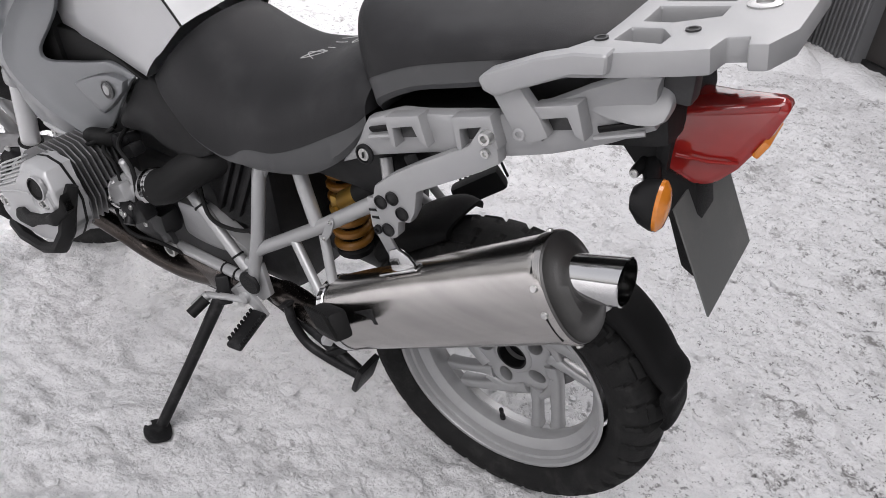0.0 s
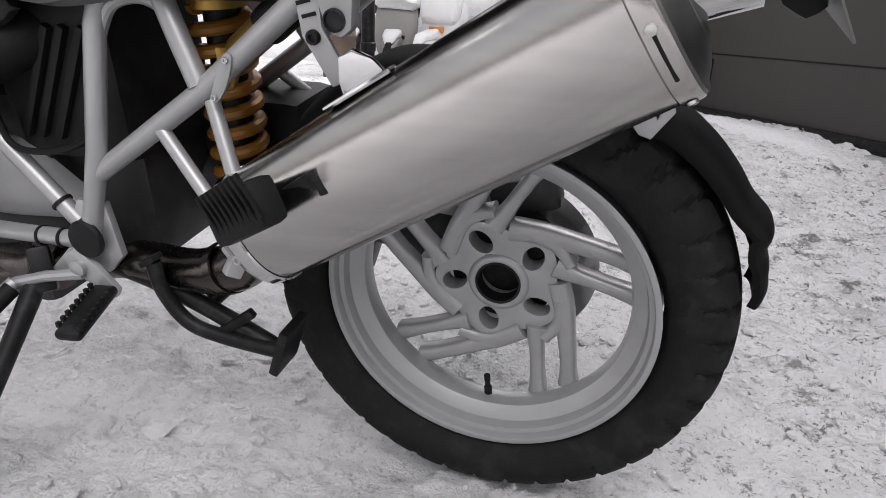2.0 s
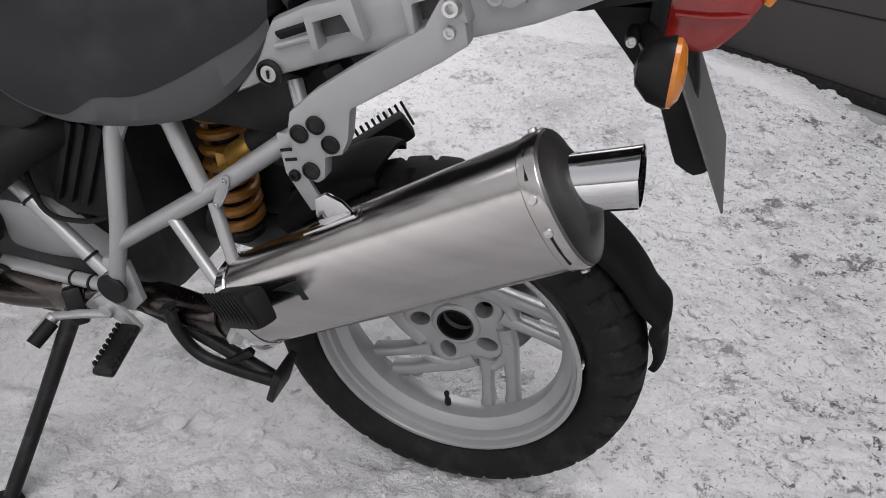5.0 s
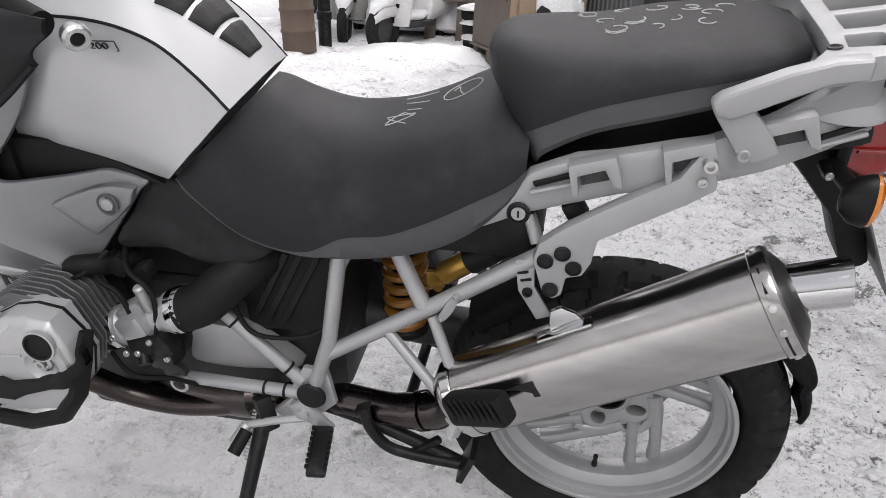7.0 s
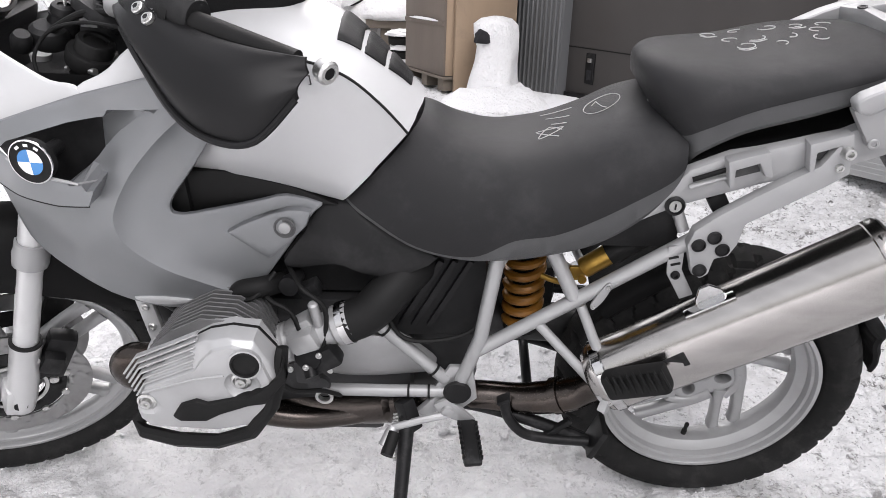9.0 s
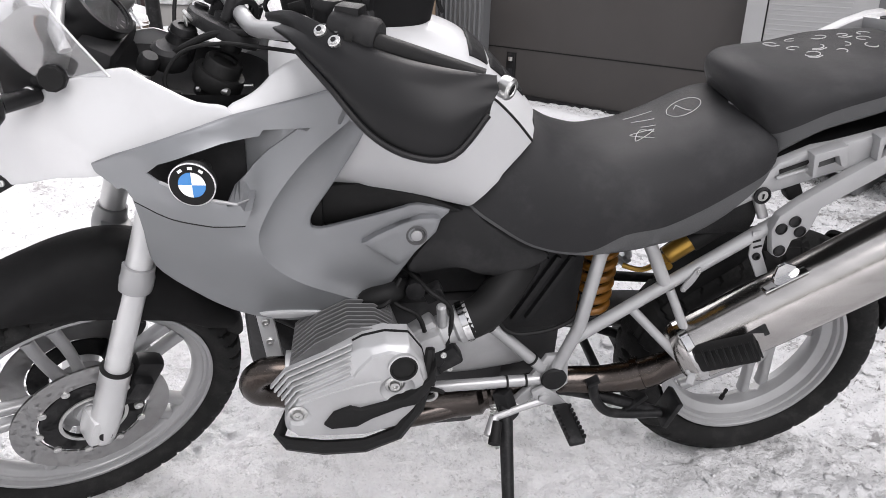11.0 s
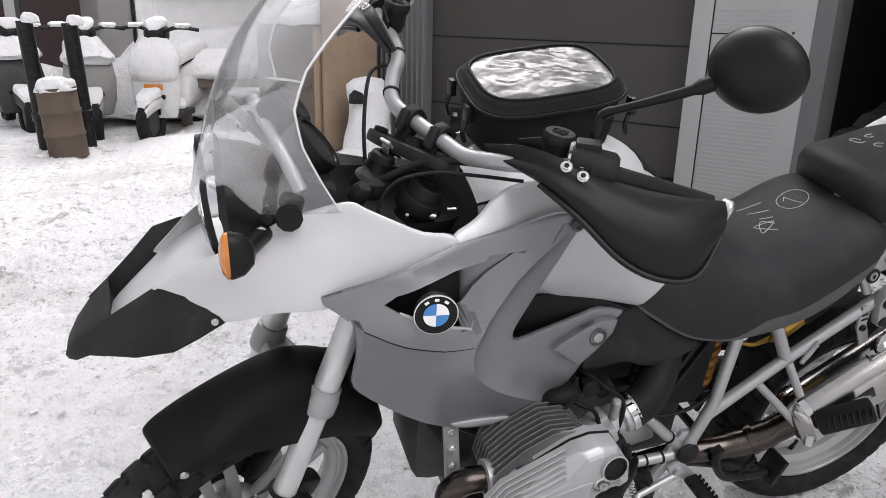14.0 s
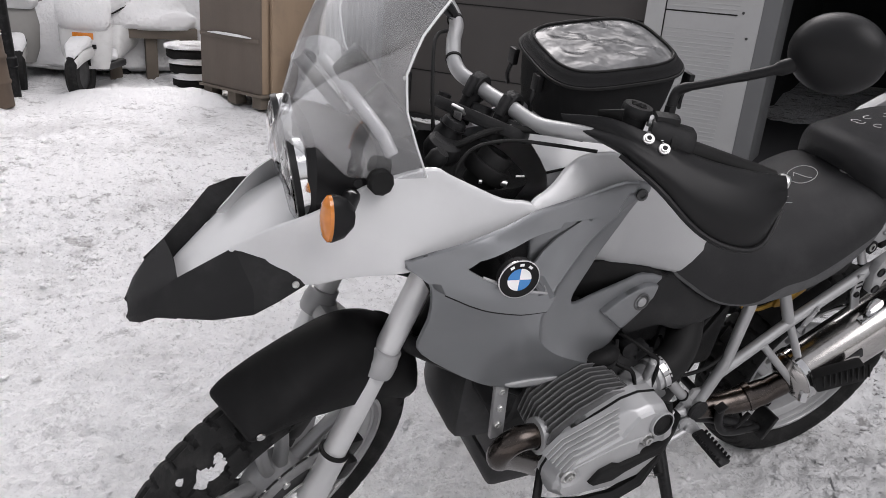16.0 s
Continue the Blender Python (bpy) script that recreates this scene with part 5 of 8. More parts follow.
for x, z in ((0.082, 0.898), (-0.032, 0.930), (-0.142, 0.968)):
    y = TAIL(x, z)
    lug = part("tail_lug", slab([(x + 0.034, z + 0.012), (x - 0.026, z + 0.030), (x - 0.040, z - 0.016), (x - 0.026, z - 0.012), (x - 0.014, z + 0.010), (x + 0.020, z - 0.002), (x + 0.016, z - 0.032), (x + 0.024, z - 0.034)], at_y(y + 0.006), 0.026, 0.003), RACKGREY, tail, "moulded lug on the tail panel")
    # dark slab puts the shade of the recess below the lug into colour
    part("lug_shadow_gap", slab([(x + 0.018, z - 0.004), (x - 0.014, z + 0.007), (x - 0.024, z - 0.010), (x + 0.014, z - 0.022)], at_y(y + 0.001), 0.006, 0.001), DARKGREY, lug)
lock = part("seat_lock", lathe([(0, 0), (0.0165, 0), (0.0165, 0.004), (0.013, 0.006), (0.012, 0.003), (0, 0.003)], (0.178, 0.152, 0.820), (0, 1, 0.1), 24, False), BLACKMETAL, bike, "round seat lock with a key slot")
part("lock_barrel", lathe([(0, 0.003), (0.010, 0.003), (0.010, 0.005), (0, 0.005)], (0.178, 0.152, 0.820), (0, 1, 0.1), 20), KEYGREY, lock)
part("key_slot", block((0.0025, 0.002, 0.010), Matrix.Translation((0.178, 0.1585, 0.8205)), 0.0005), SEAM, lock)
part("sub_tray", joined(block((0.42, 0.22, 0.03), Matrix.Translation((0.0, 0, 0.905)) @ Matrix.Rotation(radians(14), 4, "Y"), 0.01), block((0.12, 0.2, 0.08), Matrix.Translation((-0.2, 0, 0.955)) @ Matrix.Rotation(radians(14), 4, "Y"), 0.02)), PLASTIC, bike, "black tray under the pillion seat")
part("strut_tube", sweep([(0.165, 0.12, 0.80), (0.150, 0.135, 0.762)], 0.010, 12), FRAME, bike)
part("strap_loop", block((0.03, 0.03, 0.035), Matrix.Translation((0.100, 0.12, 0.815)) @ Matrix.Rotation(radians(30), 4, "Y"), 0.006), PLASTIC, bike)

RAIL = [(-0.042, 1.009), (-0.054, 1.020), (-0.120, 1.052), (-0.165, 1.068), (-0.205, 1.074), (-0.205, 1.048), (-0.165, 1.040), (-0.105, 1.010), (-0.068, 0.990), (-0.050, 0.994)]
RACKM = Matrix.Translation((-0.179, 0, 1.055)) @ Matrix.Rotation(math.atan(0.17), 4, "Y")
half_out = [(0.004, 0.062), (0.006, 0.120), (0.030, 0.158), (0.028, 0.178), (-0.020, 0.172), (-0.090, 0.158), (-0.124, 0.148), (-0.130, 0.112), (-0.152, 0.108), (-0.156, 0.132), (-0.176, 0.130), (-0.194, 0.082)]
mirror_y = lambda pts: [(u, -v) for u, v in pts[::-1]]
hole_a = [(-0.012, 0.130), (-0.068, 0.137), (-0.070, 0.114), (-0.054, 0.090), (-0.016, 0.088)]
hole_b = [(-0.022, 0.066), (-0.058, 0.068), (-0.104, 0.044), (-0.104, 0.010), (-0.022, 0.010)]
rack = part("luggage_rack", pierced_plate(half_out + mirror_y(half_out), [hole_a, hole_b, mirror_y(hole_a), mirror_y(hole_b)], 0.030, RACKM @ Matrix.Translation((0, 0, -0.003)), 0.004), RACKGREY, bike, "grey painted luggage rack with grab rails", smooth=30)
part("rack_boss", moved(ring_lathe([(0.010, 0.0), (0.0195, 0.0), (0.0195, 0.014), (0.016, 0.0155), (0.010, 0.0155)], (-0.140, 0.004, 0), (0, 0, 1), 30), RACKM), ZINC, rack, "worn steel bush in the rack")
for s in (1, -1):
    part("grab_rail", slab(RAIL, at_y(0.172 * s), 0.028, 0.007, 3), RACKGREY, rack)
    part("rack_leg", slab([(-0.050, 0.992), (-0.088, 1.008), (-0.120, 0.972), (-0.136, 0.946), (-0.112, 0.930), (-0.090, 0.934)], at_y(0.160 * s), 0.020, 0.005), RACKGREY, rack)
    bolt((-0.095, 0.168 * s, 0.940), (0, s, 0), 0.009, 0.004, rack, RACKGREY)
    for u, v in ((0.003, 0.130), (-0.089, 0.095)):
        part("rack_hole", moved(ring_lathe([(0.0055, 0.0118), (0.0085, 0.0118), (0.0085, 0.0142), (0.0055, 0.0142)], (u, v * s, 0), (0, 0, 1), 16), RACKM), DARKGREY, rack)
        part("hole_plug", moved(lathe([(0, 0.0128), (0.0058, 0.0128), (0.0058, 0.0134), (0, 0.0134)], (u, v * s, 0), (0, 0, 1), 14), RACKM), SEAM, rack)
    part("rack_post", block((0.046, 0.034, 0.070), Matrix.Translation((-0.258, 0.088 * s, 1.030)), 0.007), DARKGREY, rack)
part("tail_hump", panel([(-0.160, 0.984), (-0.185, 1.006), (-0.220, 1.022), (-0.256, 1.026), (-0.260, 0.980), (-0.215, 0.972)], Depth((-0.12, 0.99, 0.14), (-0.24, 1.04, 0.085), (-0.24, 0.99, 0.125), (-0.17, 1.03, 0.11)), 0.006, 0.008, 0.014), RACKGREY, bike)
part("tail_top", block((0.12, 0.17, 0.02), Matrix.Translation((-0.200, 0, 1.022)) @ Matrix.Rotation(radians(8), 4, "Y"), 0.008), RACKGREY, bike)

# tail light
bm = slab([(-0.250, 0.962), (-0.300, 0.970), (-0.362, 0.984), (-0.376, 0.980), (-0.364, 0.944), (-0.336, 0.892), (-0.312, 0.864), (-0.288, 0.858), (-0.250, 0.876)], at_y(0.0), 0.108, 0.012, 3)
for v in bm.verts:
    v.co.y *= 1 - 0.45 * max(0, (-0.25 - v.co.x) / 0.12) - 0.25 * max(0, (v.co.z - 0.93) / 0.04)
light = part("tail_light", bm, RED, bike, "red wedge-shaped tail light lens")
part("lens_foot", block((0.010, 0.07, 0.026), Matrix.Translation((-0.356, 0.0, 0.926)) @ Matrix.Rotation(radians(-26), 4, "Y"), 0.004), AMBER, light, "pale lower strip of the lens")
part("light_base", block((0.02, 0.125, 0.10), Matrix.Translation((-0.246, 0.0, 0.922)), 0.008), PLASTIC, light)
part("lens_ridge", sweep([(-0.262, 0.0585, 0.905), (-0.300, 0.050, 0.902), (-0.336, 0.040, 0.904)], 0.0025, 8), RED, light)


def signal(place, s, facing, m=None):
    """A turn signal: black shell with an amber lens facing ahead or back."""
    p = Vector(place)
    shell = lathe([(0, -0.030), (0.014, -0.026), (0.026, -0.012), (0.030, 0.004), (0.030, 0.008)], p, (facing, 0, 0), 24)
    bmesh.ops.scale(shell, vec=(1, 0.72, 1.28), verts=shell.verts, space=Matrix.Translation(-p))
    lamp = part("turn_signal", shell, GUARD, bike, "black turn signal with an amber lens")
    lens = lathe([(0.0295, 0.008), (0.029, 0.013), (0.022, 0.019), (0.010, 0.022), (0, 0.0225)], p, (facing, 0, 0), 24)
    bmesh.ops.scale(lens, vec=(1, 0.72, 1.28), verts=lens.verts, space=Matrix.Translation(-p))
    part("lens", lens, AMBER, lamp, "ribbed amber lens")
    return lamp


for s in (1, -1):
    lamp = signal((-0.262, 0.125 * s, 0.868), s, -1)
    part("stalk", sweep([(-0.255, 0.11 * s, 0.872), (-0.235, 0.06 * s, 0.885)], 0.012, 12), GUARD, lamp)
part("plate_hanger", joined(slab([(-0.165, 0.900), (-0.245, 0.905), (-0.285, 0.890), (-0.305, 0.80), (-0.340, 0.715), (-0.318, 0.700), (-0.292, 0.716), (-0.262, 0.79), (-0.215, 0.845)], at_y(0.0), 0.075, 0.012)), PLASTIC, bike, "black number plate hanger")
bolt((-0.224, 0.060, 0.884), (0, 1, 0), 0.008, 0.035, mat=GUARD)
bolt((-0.224, 0.094, 0.884), (0, 1, 0), 0.006, 0.004)
plate_m = Matrix.Translation((-0.318, -0.008, 0.770)) @ Matrix.Rotation(radians(26), 4, "Y")
part("number_plate", block((0.003, 0.200, 0.170), plate_m @ Matrix.Rotation(radians(0), 4, "Z"), 0.001), PLATE, bike, "bare metal back of the number plate")

# -- stands --
FOOT = Vector((0.648, 0.398, 0.098))
HIP = Vector((0.626, 0.150, 0.352))
stand = part("side_stand", joined(sweep([HIP, HIP.lerp(FOOT, 0.25), HIP.lerp(FOOT, 0.55), FOOT + Vector((0, -0.004, 0.008))], [0.016, 0.0145, 0.013, 0.0125], 14), between(HIP + Vector((0.01, 0, 0.02)), HIP + Vector((-0.01, 0.02, -0.04)), 0.03, 0.035, 0.006)), BLACKMETAL, bike, "black side stand, folded out on the snow")
part("stand_foot", slab([(v.x, v.y) for v in spline([(-0.034, -0.022, 0), (-0.036, 0.015, 0), (-0.011, 0.030, 0), (0.022, 0.026, 0), (0.034, 0.0, 0), (0.015, -0.026, 0)], 3, True)], Matrix.Translation(FOOT + Vector((0.008, 0.004, -0.006))) @ Matrix.Rotation(radians(12), 4, "X") @ Matrix.Rotation(radians(-30), 4, "Z"), 0.010, 0.003), BLACKMETAL, stand, "black foot plate of the side stand")
part("stand_spring", coil(0.0, 0.0, 0.0, 0.09, 0.0075, 0.002, 14), ZINC, stand, "zinc return spring")
bpy.data.objects["stand_spring"].matrix_basis = Matrix.Translation(HIP + Vector((0.028, 0.062, -0.085))) @ (HIP - FOOT).to_track_quat("Z", "X").to_matrix().to_4x4()
part("stand_lever", joined(sweep([(0.545, 0.168, 0.352), (0.60, 0.178, 0.345), (0.655, 0.185, 0.330)], 0.008, 10), sweep([(0.655, 0.185, 0.330), (0.672, 0.215, 0.310)], 0.011, 12)), CAST, bike, "alloy gear lever with a rubber toe piece")
part("lever_rubber", sweep([(0.652, 0.195, 0.326), (0.664, 0.235, 0.306)], 0.0125, 12), GRIP, bike)
part("centre_stand", joined(sweep(spline([(0.570, 0.115, 0.345), (0.47, 0.125, 0.332), (0.36, 0.135, 0.300), (0.262, 0.140, 0.258)], 5), 0.013, 12), sweep(spline([(0.570, -0.115, 0.345), (0.47, -0.125, 0.332), (0.36, -0.135, 0.300), (0.262, -0.140, 0.258)], 5), 0.013, 12),
                            sweep([(0.38, 0.13, 0.306), (0.38, -0.13, 0.306)], 0.011, 12), block((0.014, 0.06, 0.075), Matrix.Translation((0.247, 0.148, 0.280)) @ Matrix.Rotation(radians(-20), 4, "Y"), 0.004), block((0.014, 0.06, 0.075), Matrix.Translation((0.252, -0.145, 0.262)) @ Matrix.Rotation(radians(-20), 4, "Y"), 0.004)), BLACKMETAL, bike, "black centre stand, folded up")
part("stand_tread", joined(sweep(spline([(0.436, 0.152, 0.379), (0.428, 0.154, 0.336), (0.397, 0.155, 0.293), (0.347, 0.153, 0.276), (0.262, 0.150, 0.266)], 5), 0.0105, 12), block((0.028, 0.022, 0.008), Matrix.Translation((0.438, 0.153, 0.382)) @ Matrix.Rotation(radians(30), 4, "Y"), 0.002), between((0.352, 0.150, 0.278), (0.300, 0.140, 0.315), 0.012, 0.014)), BLACKMETAL, bike, "black tread arm of the centre stand")

# -- seats --
def seat(name, stations, label, per=6):
    rows = skin(stations, 26, per)
    band = 2
    whole = rings(bmesh.new(), rows)
    upper = rings(bmesh.new(), [r[band:-band] for r in rows], False, False)
    # close the two ends of the pad
    for r in (rows[0], rows[-1]):
        f = [upper.verts.new(p) for p in r[band:-band]]
        upper.faces.new(f)
    bmesh.ops.remove_doubles(upper, verts=upper.verts, dist=1e-5)
    lower = bmesh.new()
    for sl in (slice(0, band + 1), slice(len(rows[0]) - band - 1, len(rows[0]))):
        rings(lower, [r[sl] for r in rows], False, False)
    bottom = [[r[0], r[-1]] for r in rows]
    rings(lower, bottom, False, False)
    for v in lower.verts:
        v.co.y *= 0.992
    top = part(name, upper, VINYL, bike, label, smooth=50)
    part("seat_base", lower, SKIRT, top, "dark grey plastic seat base edge")
    return top, caster(whole)


rider, rider_hit = seat("rider_seat", (
    (0.592, 0.930, 0.726, 0.800, 0.806, 0.118), (0.572, 0.922, 0.690, 0.775, 0.782, 0.136), (0.535, 0.902, 0.605, 0.727, 0.735, 0.156), (0.480, 0.886, 0.510, 0.709, 0.722, 0.166),
    (0.430, 0.883, 0.440, 0.712, 0.758, 0.171), (0.375, 0.893, 0.365, 0.726, 0.772, 0.172), (0.315, 0.915, 0.295, 0.748, 0.802, 0.170), (0.256, 0.944, 0.232, 0.790, 0.838, 0.167), (0.202, 0.956, 0.190, 0.836, 0.866, 0.162), (0.168, 0.946, 0.172, 0.868, 0.886, 0.152)),
    "black vinyl rider seat with white chalk marks")
pillion, pillion_hit = seat("pillion_seat", (
    (0.242, 0.990, 0.210, 0.945, 0.958, 0.050), (0.240, 1.020, 0.176, 0.895, 0.942, 0.092), (0.214, 1.036, 0.162, 0.882, 0.932, 0.126), (0.160, 1.038, 0.146, 0.908, 0.952, 0.148), (0.085, 1.040, 0.085, 0.942, 0.982, 0.150),
    (0.0, 1.054, 0.0, 0.968, 1.008, 0.151), (-0.075, 1.060, -0.075, 0.988, 1.024, 0.140), (-0.130, 1.062, -0.130, 1.0, 1.034, 0.118), (-0.168, 1.052, -0.168, 1.010, 1.034, 0.075)),
    "black vinyl pillion seat with white chalk marks")


def chalk(hit, strokes, parent, r=0.0008):
    """Thin chalk strokes of (x, y) points laid down on a seat."""
    for st in strokes:
        pts = []
        for p in spline([(x, y, 0) for x, y in st], 5):
            h = hit.ray_cast(Vector((p.x, p.y, 1.4)), Vector((0, 0, -1)))
            if h[0] is not None:
                pts.append(h[0] + (h[1] if h[1].z > 0 else -h[1]) * 0.0005)
        if len(pts) > 2:
            part("chalk_mark", sweep(pts, r, 5, True, 1.0), CHALK, parent, "white chalk stroke")


def circle(x, y, rx, ry, a0=0, a1=360):
    return [(x + rx * math.cos(radians(a)), y + ry * math.sin(radians(a))) for a in np.linspace(a0, a1, 11)]


chalk(rider_hit, [circle(0.285, -0.012, 0.030, 0.030), [(0.292, -0.030), (0.286, 0.0), (0.280, 0.012)], [(0.300, -0.020), (0.292, -0.030)],
                  [(0.355, 0.030), (0.375, 0.010), (0.395, 0.045), (0.352, 0.022), (0.398, 0.020), (0.362, 0.050)], [(0.338, -0.015), (0.378, -0.030)], [(0.345, 0.010), (0.370, 0.000)], [(0.330, -0.050), (0.385, -0.055)]], rider)
random.seed(11)
strokes = []
for k, (x, y) in enumerate(((0.110, -0.06), (0.085, -0.02), (0.06, -0.07), (0.045, -0.01), (0.015, -0.055), (-0.005, 0.0), (-0.03, -0.05), (-0.055, -0.02), (-0.075, -0.05), (0.07, 0.02), (0.02, 0.03), (-0.045, 0.02))):
    a = random.uniform(0, 360)
    strokes.append(circle(x, y, random.uniform(0.009, 0.014), random.uniform(0.008, 0.013), a, a + random.uniform(170, 340)))
    if k % 3 == 0:
        strokes.append([(x - 0.012, y + 0.014), (x + 0.004, y + 0.018), (x + 0.014, y + 0.010)])
chalk(pillion_hit, strokes, pillion, 0.0010)
part("seat_hinge", lathe([(0, 0), (0.010, 0), (0.012, 0.01), (0.008, 0.02), (0, 0.022)], (0.205, 0.03, 0.945), (0.2, 0.2, 1), 14), ZINC, bike)

# -- tank and fairing --
# stations: spine x z, seam z, foot x z, front to back of the section list from the seat ahead
TANK = ((0.592, 0.945, 0.922, 0.726, 0.808), (0.640, 1.000, 0.972, 0.755, 0.816), (0.690, 1.050, 1.014, 0.790, 0.826), (0.740, 1.088, 1.036, 0.830, 0.836), (0.800, 1.108, 1.046, 0.865, 0.843),
        (0.870, 1.112, 1.048, 0.905, 0.850), (0.940, 1.104, 1.046, 0.950, 0.852), (1.010, 1.088, 1.040, 1.000, 0.846), (1.060, 1.062, 1.030, 1.040, 0.870))


def tank_section(i):
    a = [spline([Vector((s[k], s[k + 1], 0)) for s in TANK], 6) for k in (0, 3)]
    zs = spline([Vector((s[2], 0, 0)) for s in TANK], 6)[i].x
    (xc, zc), (xb, zb) = a[0][i].xy, a[1][i].xy
    half = []
    for y, z in ((0.0, zc), (0.03, zc - 0.002), (0.06, zc - 0.010), (0.085, zs + 0.45 * (zc - zs)), (0.104, zs + 0.18 * (zc - zs)), (0.117, zs), (0.1185, zs - 0.004), (0.126, zs - 0.022), (0.136, zs - 0.055), (0.145, zs + 0.55 * (zb - zs)), (0.1485, zs + 0.75 * (zb - zs)), (0.147, zb + 0.008), (0.140, zb)):
        f = min(1, max(0, (zc - z) / (zc - zb)))
        half.append((xc + (xb - xc) * f, y * (1 - 0.75 * max(0, min(0.2, xc - 0.86))), z))
    return half


k_rows = 6 * (len(TANK) - 1) + 1
tank_rows = []
for i in range(k_rows):
    h = tank_section(i)
    tank_rows.append([Vector((x, mid(x) + y, z)) for x, y, z in h[::-1]] + [Vector((x, mid(x) - y, z)) for x, y, z in h[1:]])
tank_bm = rings(bmesh.new(), tank_rows, False, False)
tank_hit = caster(tank_bm)
tank_bm.free()
NT = len(tank_rows[0])
lower = joined(rings(bmesh.new(), [r[:8] for r in tank_rows], False, False), rings(bmesh.new(), [r[NT - 8:] for r in tank_rows], False, False), rings(bmesh.new(), [[r[0], r[-1]] for r in tank_rows], False, False))
tank = part("fuel_tank", lower, PALE, bike, "pale silver fuel tank with a white spine", smooth=60)
part("tank_spine", rings(bmesh.new(), [r[7:NT - 7] for r in tank_rows], False, False), WHITE, tank, "white upper tank cover", smooth=60)
for r in (7, NT - 8):
    part("tank_seam", sweep([row[r] for row in tank_rows], 0.0024, 8), SEAM, tank, "black seam of the tank cover")


def on_tank(x, z, s=1, out=0.0):
    h = tank_hit.ray_cast(Vector((x, 0.5 * s, z)), Vector((0, -s, 0)))
    return h[0]


def tank_pad(x0, x1, w0, w1, n=10):
    """A thin rubber pad lying on the tank's spine."""
    rows = []
    for i in range(n + 1):
        x, w = x0 + (x1 - x0) * i / n, w0 + (w1 - w0) * i / n
        top, low = [], []
        for k in range(17):
            y = mid(x) + w * (-1 + k / 8)
            h = tank_hit.ray_cast(Vector((x, y, 1.6)), Vector((0, 0, -1)))
            nn = h[1] if h[1].z > 0 else -h[1]
            rim = 0.0015 if k in (0, 16) or i in (0, n) else 0.0
            top.append(h[0] + nn * (0.0045 - rim))
            low.append(h[0] - nn * 0.003)
        rows.append(top + low[::-1])
    return rings(bmesh.new(), rows)


for x0, x1, w0, w1 in ((0.615, 0.650, 0.024, 0.040), (0.656, 0.686, 0.044, 0.056), (0.692, 0.726, 0.058, 0.070)):
    part("tank_pad", tank_pad(x0, x1, w0, w1), PLASTIC, tank, "black rubber tank pad", 50)
badge = on_tank(0.797, 1.012)
nb = Vector((0, 0.95, 0.31)).normalized()
BADGEM = Matrix.Translation(badge + nb * 0.0016) @ Matrix.Rotation(radians(-18), 4, "X") @ Matrix.Rotation(radians(2), 4, "Y") @ Matrix.Rotation(math.pi, 4, "Z") @ Matrix.Rotation(radians(90), 4, "X")
part("engine_size_badge", moved(text_mesh("1200", 0.0155, 0.0012), BADGEM @ Matrix.Diagonal((1.35, 1, 1, 1))), DARKGREY, tank, "raised grey numerals 1200")
for a, b in (((-0.034, 0.0085), (0.034, 0.0085)), ((-0.034, -0.0085), (0.034, -0.0085)), ((-0.034, -0.0085), (-0.034, 0.0085)), ((0.034, -0.0085), (0.034, 0.0085))):
    part("badge_frame", moved(sweep([(*a, 0), (*b, 0)], 0.0011, 6), BADGEM), DARKGREY, tank)

# silver side fairing
SHELL = Depth((1.329, 0.920, 0.154), (1.277, 0.709, 0.127), (1.176, 0.919, 0.205), (1.117, 1.006, 0.156), (1.052, 0.618, 0.175), (0.900, 0.645, 0.178), (0.907, 1.020, 0.157), (0.823, 0.771, 0.164),
              (0.76, 0.81, 0.152), (1.10, 0.78, 0.212), (1.0, 0.72, 0.205), (1.23, 0.80, 0.175), (0.95, 0.90, 0.165), (1.06, 0.92, 0.190), (0.95, 0.78, 0.180))
FOLD = [(0.905, 1.010), (0.954, 0.972), (1.001, 0.934), (1.048, 0.883), (1.079, 0.832), (1.087, 0.800), (1.077, 0.762), (1.047, 0.727), (0.992, 0.690), (0.912, 0.643), (0.88, 0.63)]
FOLD = [(v.x, v.z) for v in spline([(x, 0, z) for x, z in FOLD], 3)]
REARSIDE = FOLD + [(0.70, 0.60), (0.65, 0.90), (0.80, 1.03)]
LIP = [(1.224, 0.940), (1.175, 0.955), (1.128, 0.966), (1.082, 0.974), (1.036, 0.980), (0.990, 0.984), (0.950, 0.987)]
BLADE = [(1.088, 0.876), (1.110, 0.888), (1.145, 0.896), (1.187, 0.908), (1.222, 0.919)]
UNDERLIP = [(1.37, 0.935), (1.335, 0.915), (1.300, 0.893), (1.272, 0.876), (1.235, 0.864), (1.200, 0.857), (1.150, 0.850), (1.101, 0.850), (1.088, 0.876)]
WING = UNDERLIP + BLADE[1:] + [(1.240, 0.926)] + LIP + [(0.90, 1.06), (1.1, 1.09), (1.36, 1.0)]
SCOOP = [(1.2435, 0.9268), (1.224, 0.942), (1.175, 0.957), (1.128, 0.968), (1.082, 0.9745), (1.040, 0.978), (1.012, 0.9785), (1.034, 0.963), (1.062, 0.944), (1.086, 0.922), (1.101, 0.905), (1.118, 0.890), (1.145, 0.894), (1.187, 0.906), (1.222, 0.917)]


